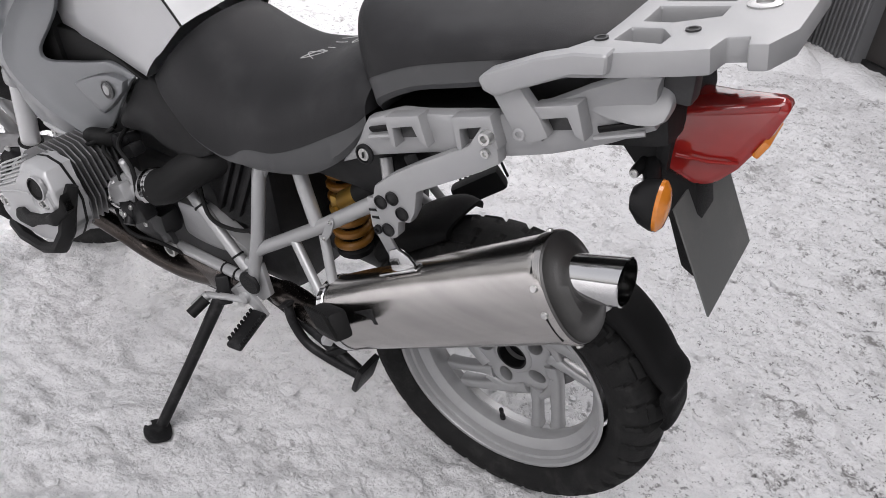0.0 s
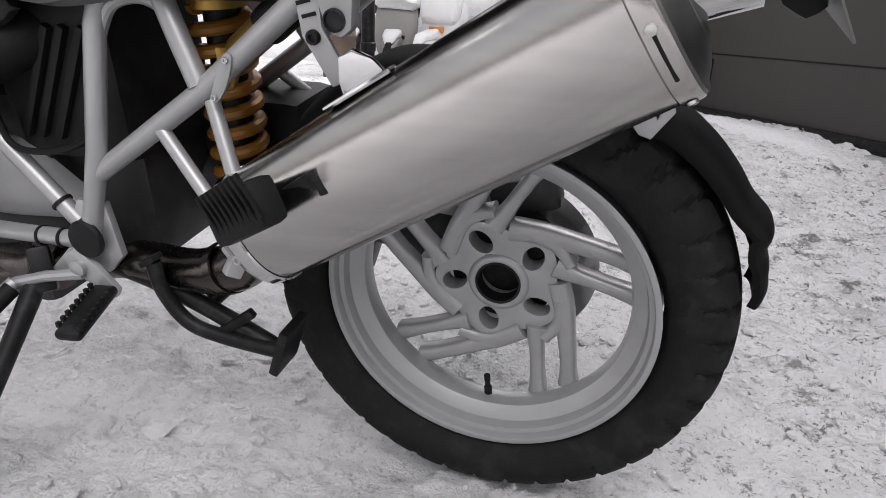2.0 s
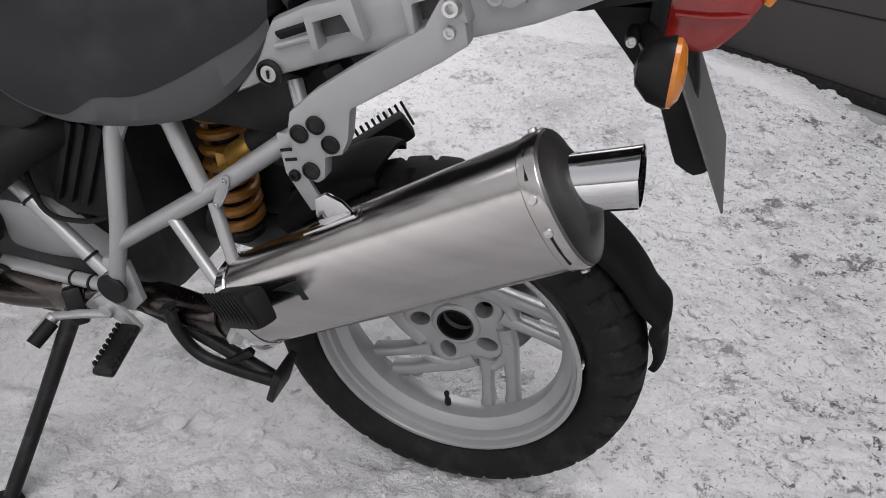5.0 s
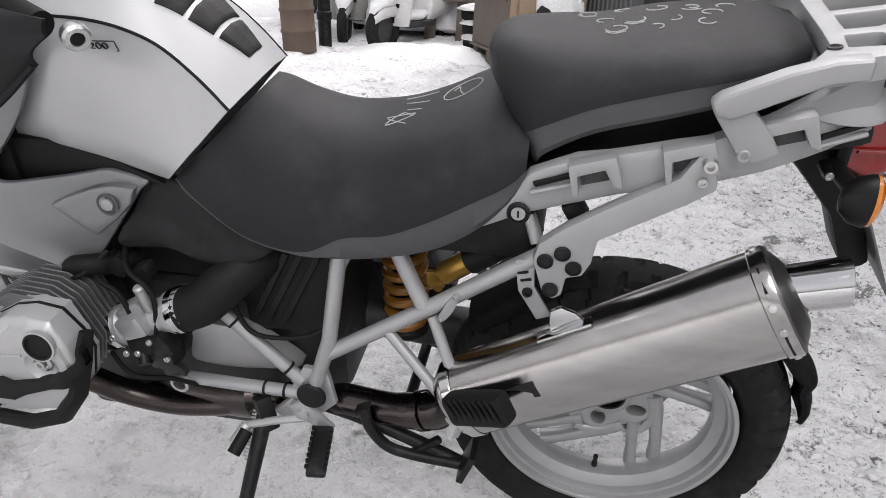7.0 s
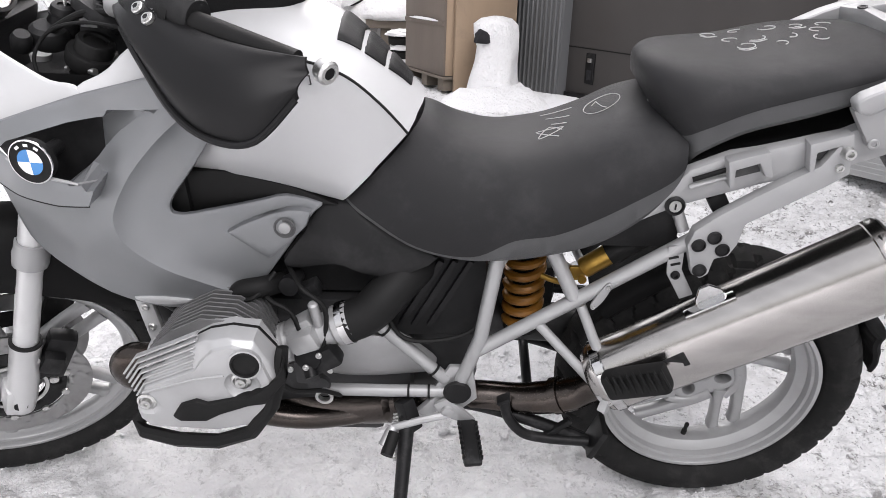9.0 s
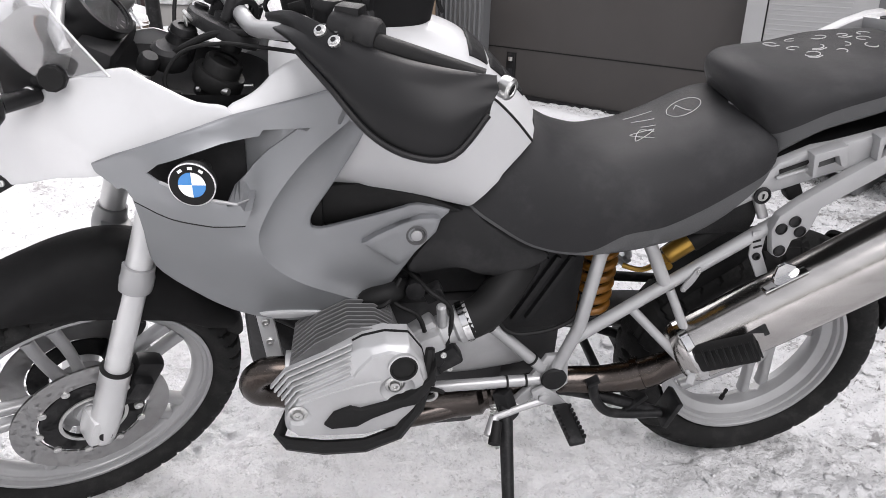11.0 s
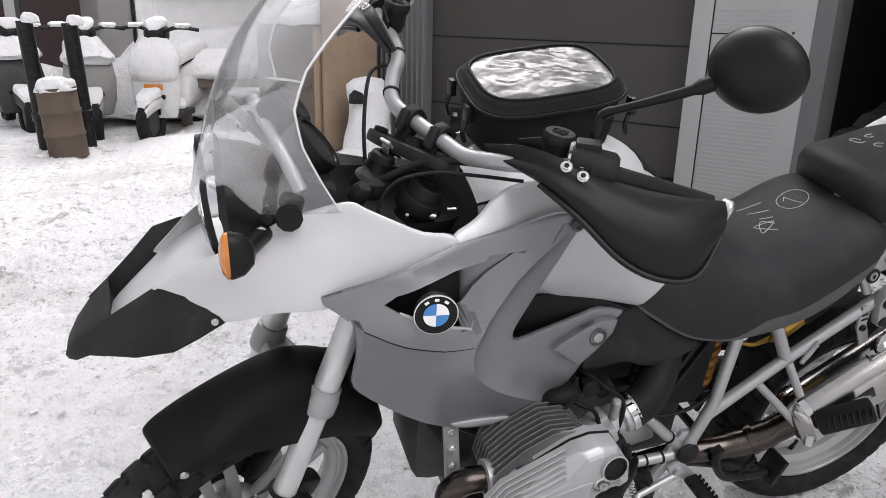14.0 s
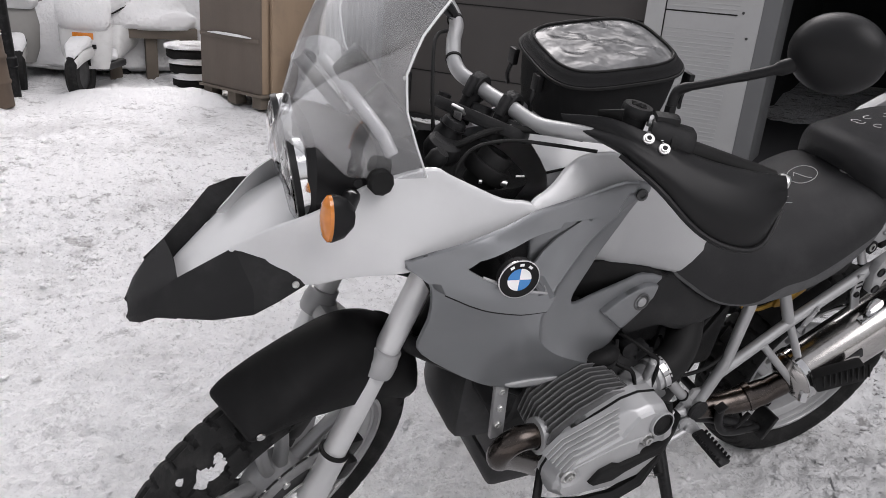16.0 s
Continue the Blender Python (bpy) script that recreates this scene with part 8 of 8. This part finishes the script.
# crates on a pallet: one tall plywood case, two sides seen
CX = Matrix.Translation((0.617, -4.67, ground_height(0.62, -4.6) + 0.0)) @ Matrix.Rotation(radians(118), 4, "Z")
crate = thing("plywood_crate", "weathered brown plywood crate on a wooden pallet", "crate", m=CX)
for x in (-0.30, 0.0, 0.30):
    for y in (-0.24, 0.24):
        part("pallet_block", block((0.10, 0.10, 0.09), Matrix.Translation((x, y, 0.05)), 0.004), PALLETWOOD, crate)
for y in (-0.26, -0.09, 0.09, 0.26):
    part("pallet_board", block((0.76, 0.11, 0.02), Matrix.Translation((0, y, 0.105)), 0.003), PALLETWOOD, crate)
part("pallet_board", block((0.76, 0.10, 0.018), Matrix.Translation((0, 0.24, 0.010)), 0.003), PALLETWOOD, crate)
part("crate_side", block((0.72, 0.02, 0.80), Matrix.Translation((0, 0.29, 0.52)), 0.003), PLYDARK, crate, "dark weathered side board")
part("crate_side", block((0.72, 0.02, 0.80), Matrix.Translation((0, -0.29, 0.52)), 0.003), PLYDARK, crate)
part("crate_end", block((0.02, 0.56, 0.80), Matrix.Translation((0.35, 0, 0.52)), 0.003), PLY, crate, "pale brown plywood end")
part("crate_end", block((0.02, 0.56, 0.80), Matrix.Translation((-0.35, 0, 0.52)), 0.003), PLY, crate)
part("crate_batten", block((0.70, 0.014, 0.03), Matrix.Translation((0, -0.307, 0.50)), 0.003), PLYDARK, crate)
part("snow_line", snow_cap("s", Vector((0.02, -0.316, 0.515)), (0.5, 0.03, 0.016), 3, ""), SNOW, crate, "line of snow on the batten")
part("crate_top", block((0.72, 0.60, 0.02), Matrix.Translation((0, 0, 0.93)), 0.003), PLYDARK, crate)
part("snow_cap", snow_cap("s", Vector((0, 0, 0.94)), (0.80, 0.66, 0.20), 4, ""), SNOW, crate, "thick cap of snow", smooth=60)

# tall plank and the snowed-over stump beside it
PX = Matrix.Translation((0.40, -4.33, ground_height(0.45, -4.3))) @ Matrix.Rotation(radians(28), 4, "Z")
plank = thing("plywood_sheet", "upright sheet of pale plywood with a red mark", "board", m=PX)
part("sheet", block((0.52, 0.03, 1.25), Matrix.Translation((0, 0, 0.625)), 0.003), PLY, plank)
part("red_mark", block((0.05, 0.004, 0.12), Matrix.Translation((-0.17, 0.0165, 1.05)), 0.001), RED, plank)
stump = thing("snowed_stump", "post buried under clinging snow with dark gaps", "post", m=Matrix.Translation((0.33, -4.02, ground_height(0.35, -4.0))))
bm, rows = bmesh.new(), []
for z, r in ((-0.05, 0.21), (0.05, 0.19), (0.14, 0.165), (0.25, 0.15), (0.36, 0.155), (0.45, 0.16), (0.52, 0.15), (0.56, 0.10), (0.575, 0.03)):
    rows.append([Vector((r * math.cos(g) * (1 + 0.25 * noise.noise(Vector((math.cos(g) * 2, math.sin(g) * 2, z * 4)))), r * math.sin(g) * (1 + 0.25 * noise.noise(Vector((math.cos(g) * 2 + 5, math.sin(g) * 2, z * 4)))), z)) for g in (2 * math.pi * k / 28 for k in range(28))])
part("snow_coat", rings(bm, rows), SNOW, stump, "lumpy coat of snow", smooth=60)
# a solid black lump stands in for the shade inside a hole
part("dark_gap", moved(snow_cap("s", Vector((0, 0, 0)), (0.12, 0.10, 0.09), 8, ""), Matrix.Translation((0.10, 0.10, 0.40))), SHADEBLACK, stump, "black lump painting in the shade of a gap in the snow")
part("stake", block((0.06, 0.06, 0.50), Matrix.Translation((0, 0, 0.25)), 0.004), PALLETWOOD, stump)

# rusty drum
def drum(x, y, r, h, name, mat, label, cap, tilt=4):
    m = Matrix.Translation((x, y, ground_height(x, y) - 0.02)) @ Matrix.Rotation(radians(tilt), 4, "Y")
    d = thing(name, label, "drum", m=m)
    prof = [(0, 0), (r, 0)]
    for k in range(1, 3):
        z = h * k / 3
        prof += [(r, z - 0.02), (r + 0.008, z - 0.008), (r + 0.008, z + 0.008), (r, z + 0.02)]
    prof += [(r, h - 0.01), (r + 0.006, h), (r - 0.006, h), (r - 0.01, h - 0.02), (0, h - 0.02)]
    part("shell", lathe(prof, (0, 0, 0), (0, 0, 1), 36, False), mat, d)
    if cap:
        part("snow_filling", snow_cap("s", Vector((0, 0, h - 0.02)), (r * 2.0, r * 2.0, cap), 6, ""), SNOW, d, "heap of snow filling the drum", smooth=60)
    return d


drum(2.50, -4.74, 0.140, 0.52, "steel_drum", RUST, "rusty brown steel drum heaped with snow", 0.10)

# black uprights
for x, y, h in ((2.70, -5.05, 1.02), (2.40, -5.10, 1.00)):
    post = thing("steel_post", "black upright steel post with a cap of snow", "post", "steel posts", Matrix.Translation((x, y, ground_height(x, y) - 0.05)))
    part("shaft", lathe([(0, 0), (0.058, 0), (0.058, h), (0, h)], (0, 0, 0), (0.04, 0, 1), 20), BLACKMETAL, post)
    part("snow_cap", snow_cap("s", Vector((0, 0, h - 0.01)), (0.13, 0.13, 0.07), x, ""), SNOW, post, smooth=60)
    part("collar", lathe([(0.058, 0.26), (0.068, 0.27), (0.068, 0.33), (0.058, 0.34)], (0, 0, 0), (0.04, 0, 1), 20, False), BLACKMETAL, post)


# scooters under snow
def loft(rows, n=24, power=0.7):
    """Rounded sections along x: (x, half width, foot z, top z)."""
    return rings(bmesh.new(), [[Vector((x, w * math.copysign(abs(math.cos(g)) ** power, math.cos(g)), (a + b) / 2 + (b - a) / 2 * math.copysign(abs(math.sin(g)) ** power, math.sin(g)))) for g in (2 * math.pi * k / n for k in range(n))] for x, w, a, b in rows])


def rough(bm, amount, seed):
    for v in bm.verts:
        v.co += Vector((1, 1, 1)) * amount * noise.noise(v.co * 9 + Vector((seed, 0, 0)))
    return bm


def scooter(m, paint, label, snow=1.0):
    s = thing("scooter", label, "scooter", "parked scooters", m)
    k = m.translation.x * 7
    part("body", loft([(-0.78, 0.05, 0.50, 0.60), (-0.70, 0.12, 0.40, 0.68), (-0.50, 0.165, 0.32, 0.72), (-0.25, 0.155, 0.28, 0.70), (-0.08, 0.12, 0.24, 0.50), (-0.02, 0.10, 0.22, 0.32)]), paint, s, smooth=60)
    part("floor_board", block((0.42, 0.30, 0.06), Matrix.Translation((0.14, 0, 0.25)), 0.02), DARKGREY, s)
    part("seat", loft([(-0.72, 0.07, 0.66, 0.74), (-0.50, 0.13, 0.69, 0.80), (-0.22, 0.12, 0.67, 0.77), (-0.10, 0.07, 0.64, 0.70)]), GRIP, s, "black scooter seat", smooth=60)
    shield = part("leg_shield", rings(bmesh.new(), [[Vector((x + 0.055 * math.sin(g) * (1.0 if math.sin(g) > 0 else 0.3), w * math.copysign(abs(math.cos(g)) ** 0.7, math.cos(g)), z)) for g in (2 * math.pi * i / 24 for i in range(24))]
                                                      for z, x, w in ((0.24, 0.40, 0.16), (0.36, 0.42, 0.20), (0.55, 0.41, 0.215), (0.72, 0.37, 0.19), (0.84, 0.33, 0.12), (0.90, 0.31, 0.07))]), paint, s, smooth=60)
    if snow > 0.9:
        part("plate_strip", block((0.012, 0.16, 0.05), Matrix.Translation((0.475, 0, 0.50)), 0.004), AMBER, shield, "amber strip on the leg shield")
    part("vent", block((0.012, 0.20, 0.035), Matrix.Translation((0.478, 0, 0.42)), 0.004), BLACKMETAL, shield)
    part("front_fender", rough(loft([(0.36, 0.06, 0.30, 0.38), (0.50, 0.085, 0.32, 0.44), (0.66, 0.08, 0.30, 0.42), (0.76, 0.05, 0.26, 0.34)]), 0.0, 0), paint, s, smooth=60)
    for x in (-0.55, 0.58):
        w = part("wheel", ring_lathe([(0.20, -0.045), (0.222, -0.02), (0.222, 0.02), (0.20, 0.045), (0.13, 0.04), (0.13, -0.04)], (x, 0, 0.22), (0, 1, 0), 36), RUBBER, s, "small black scooter wheel")
        part("rim", lathe([(0, -0.03), (0.135, -0.02), (0.135, 0.02), (0, 0.03)], (x, 0, 0.22), (0, 1, 0), 24), DARKGREY, w)
    part("headlight_cowl", loft([(0.20, 0.05, 0.90, 0.98), (0.27, 0.10, 0.86, 1.02), (0.36, 0.09, 0.85, 1.00), (0.41, 0.04, 0.88, 0.96)]), BLACKMETAL, s, "black headlight cowl", smooth=60)
    for sd in (1, -1):
        part("handlebar", sweep(spline([(0.29, 0.05 * sd, 0.95), (0.27, 0.18 * sd, 0.99), (0.22, 0.34 * sd, 0.97)], 4), 0.017, 8), BLACKMETAL, s)
        part("brake_lever", sweep([(0.31, 0.14 * sd, 0.98), (0.30, 0.33 * sd, 0.975)], 0.006, 6), BLACKMETAL, s)
        part("grip_snow", rough(loft([(0.19, 0.05, 0.975, 1.0), (0.24, 0.075, 0.975, 1.025), (0.29, 0.05, 0.975, 1.01)]), 0.01, k), SNOW, s, smooth=60).location.y = 0.20 * sd
    part("seat_snow", rough(loft([(-0.76, 0.06, 0.70, 0.78), (-0.62, 0.14, 0.70, 0.85), (-0.40, 0.165, 0.70, 0.88), (-0.18, 0.13, 0.68, 0.84), (-0.06, 0.06, 0.64, 0.74)]), 0.03, k), SNOW, s, "snow lying on the seat", smooth=60)
    part("shield_snow", rough(rings(bmesh.new(), [[Vector((x + d * math.sin(g), w * math.copysign(abs(math.cos(g)) ** 0.7, math.cos(g)), z)) for g in (2 * math.pi * i / 24 for i in range(24))]
                                                   for z, x, w, d in ((0.545 + 0.2 * (1 - snow), 0.44, 0.17, 0.03), (0.60 + 0.16 * (1 - snow), 0.445 - 0.05 * (1 - snow), 0.215, 0.07), (0.74, 0.42, 0.215, 0.10), (0.82, 0.37, 0.17, 0.11), (0.90, 0.34, 0.10, 0.08), (0.93, 0.33, 0.03, 0.03))]), 0.02, k + 3), SNOW, s, "snow clinging to the leg shield", smooth=60)
    part("cowl_snow", rough(loft([(0.21, 0.04, 0.98, 1.02), (0.28, 0.09, 0.98, 1.07), (0.36, 0.08, 0.97, 1.05), (0.40, 0.03, 0.95, 0.99)]), 0.015, k + 5), SNOW, s, smooth=60)
    part("fender_snow", rough(loft([(0.42, 0.05, 0.40, 0.45), (0.54, 0.085, 0.41, 0.50), (0.68, 0.07, 0.39, 0.46), (0.75, 0.03, 0.34, 0.39)]), 0.02, k + 8), SNOW, s, smooth=60)
    part("floor_snow", rough(loft([(-0.04, 0.08, 0.27, 0.36), (0.14, 0.14, 0.27, 0.33), (0.33, 0.12, 0.27, 0.38)]), 0.015, k + 9), SNOW, s, smooth=60)
    return s


scooter(Matrix.Translation((1.73, -5.83, ground_height(1.9, -5.0) - 0.08)) @ Matrix.Rotation(radians(70), 4, "Z"), WHITEPAINT, "white scooter with snow on shield and seat")
scooter(Matrix.Translation((2.50, -6.2, ground_height(2.4, -5.5) - 0.08)) @ Matrix.Rotation(radians(100), 4, "Z"), OLDPAINT, "grey scooter with snow on seat and shield", 0.35)
scooter(Matrix.Translation((3.21, -6.6, ground_height(3.0, -6.0) - 0.08)) @ Matrix.Rotation(radians(110), 4, "Z"), DARKGREY, "dark scooter half covered by snow", 0.2)

# bench heaped with snow
BX = Matrix.Translation((1.36, -6.25, ground_height(1.5, -5.7) - 0.02)) @ Matrix.Rotation(radians(4), 4, "Z")
bench = thing("wooden_bench", "grey wooden workbench heaped with snow", "bench", m=BX)
part("bench_top", block((0.80, 0.55, 0.10), Matrix.Translation((0, 0, 0.42)), 0.006), PALLETWOOD, bench)
for x in (-0.31, 0.0, 0.31):
    part("bench_leg", block((0.10, 0.10, 0.40), Matrix.Translation((x, 0.18, 0.19)), 0.005), PALLETWOOD, bench)
    part("bench_leg", block((0.10, 0.10, 0.40), Matrix.Translation((x, -0.18, 0.19)), 0.005), PALLETWOOD, bench)
part("snow_cap", snow_cap("s", Vector((0, 0, 0.46)), (0.90, 0.64, 0.26), 12, ""), SNOW, bench, "deep cushion of snow", smooth=60)
stack = thing("tyre_stack", "pile of old tyres and scrap under snow", "scrap pile", m=Matrix.Translation((1.02, -5.45, ground_height(1.0, -5.4))))
for k in range(3):
    part("tyre", moved(ring_lathe([(0.17, 0), (0.20, 0.02), (0.20, 0.08), (0.17, 0.10), (0.10, 0.09), (0.10, 0.01)], (0.02 * k, -0.03 * k, 0.12 * k), (0.05, 0.1, 1), 28), Matrix.Identity(4)), RUBBER, stack)
    part("snow_pad", snow_cap("s", Vector((0.02 * k, -0.03 * k + 0.03, 0.12 * k + 0.085)), (0.42, 0.42, 0.05), 20 + k, ""), SNOW, stack, smooth=60)
part("scrap_bar", sweep([(-0.1, 0.05, 0.0), (-0.2, -0.1, 0.75)], 0.03, 8), CLADDING, stack)

# covered car and the far buildings
car = thing("snowed_car", "parked van deep under snow, its window frosted", "van", m=Matrix.Translation((1.55, -7.2, ground_height(1.5, -7))) @ Matrix.Rotation(radians(10), 4, "Z"))
part("body", block((1.9, 3.2, 1.25), Matrix.Translation((0, -0.9, 0.65)), 0.12, 4), OLDPAINT, car)
part("window", block((1.25, 0.02, 0.50), Matrix.Translation((0, 0.715, 1.0)), 0.005), SNOW, car, "snow-plastered rear window")
for q, sz in (((0, 0.722, 1.265), (1.34, 0.03, 0.03)), ((-0.65, 0.722, 1.0), (0.03, 0.03, 0.54)), ((0.65, 0.722, 1.0), (0.03, 0.03, 0.54))):
    part("window_frame", block(sz, Matrix.Translation(q), 0.006), BLACKMETAL, car)
part("snow_roof", snow_cap("s", Vector((0, -0.9, 1.28)), (2.05, 3.4, 0.22), 31, ""), SNOW, car, smooth=60)
part("snow_skirt", snow_cap("s", Vector((0, 0.75, 0.1)), (2.2, 0.6, 0.75), 33, ""), SNOW, car, smooth=60)
far = thing("far_garage_row", "row of grey metal garages with dark red doors", "building", m=Matrix.Translation((4.5, -11.5, 0.2)) @ Matrix.Rotation(radians(8), 4, "Z"))
part("wall", block((16, 0.4, 4.6), Matrix.Translation((0, 0, 2.3)), 0.01), FARGREY, far)
part("roof", block((16.4, 5, 0.2), Matrix.Translation((0, -2.2, 4.65)), 0.02), SNOW, far)
for x, w in ((-5.6, 2.9), (-1.05, 1.08), (1.40, 3.4), (5.2, 2.9)):
    dr = part("red_door", block((w, 0.12, 2.9), Matrix.Translation((x, 0.22, 1.45)), 0.01), REDDOOR, far, "dark red steel door")
    part("door_post", block((0.14, 0.14, 3.0), Matrix.Translation((x - w / 2 - 0.075, 0.24, 1.5)), 0.005), CLADDING, dr)
for k in range(3):
    tagged(part("snow_bank", moved(snow_cap("s", Vector((0, 0, 0)), ((3.2, 1.6, 0.75), (2.2, 1.5, 0.6), (4.5, 2, 0.9))[k], 40 + k, ""), Matrix.Translation(((4.2, -8.2, 0.0), (6.2, -6.8, -0.05), (8.5, -9.5, 0.0))[k])), SNOW, smooth=60), "bank of ploughed snow", "snow", kind="stuff")

# lumps of snow and ice lying about
random.seed(21)
ball = bmesh.new()
bmesh.ops.create_icosphere(ball, subdivisions=1, radius=1)
ball.verts.ensure_lookup_table()
shape = [v.co.copy() for v in ball.verts]
tris = [[v.index for v in f.verts] for f in ball.faces]
ball.free()
verts, faces = [], []
for k in range(6400):
    x, y = (random.uniform(-2.6, 3.0), random.uniform(-3.6, 0.95)) if k % 2 else (random.uniform(-2.2, 0.6), random.uniform(-2.6, 0.95))
    r = min(0.03, 0.0028 + random.expovariate(1 / 0.0032))
    turn = Matrix.Translation((x, y, rough_ground(x, y) + r * 0.25)) @ Matrix.Rotation(random.uniform(0, 3), 4, "Z") @ Matrix.Diagonal((r * random.uniform(0.8, 1.7), r * random.uniform(0.7, 1.3), r * random.uniform(0.45, 0.9), 1))
    base = len(verts)
    verts += [turn @ (q * random.uniform(0.75, 1.2)) for q in shape]
    faces += [[base + i for i in t] for t in tris]
me = bpy.data.meshes.new("snow_crumbs")
me.from_pydata(verts, [], faces)
me.materials.append(SNOW)
tagged(new("snow_crumbs", me), "scattered crumbs of snow and ice on the ground", "snow", kind="stuff")
for x, y, r in ((-1.15, -1.15, 0.035), (-1.5, -0.6, 0.02)):
    bm = bmesh.new()
    bmesh.ops.create_icosphere(bm, subdivisions=3, radius=r, matrix=Matrix.Translation((x, y, ground_height(x, y) + r * 0.6)))
    for v in bm.verts:
        v.co += v.normal * 0.2 * r * noise.noise(v.co * 40)
    tagged(part("snow_lump", bm, SNOW, None, smooth=60), "rounded lump of snow on the ground", "snow", "snow lumps")
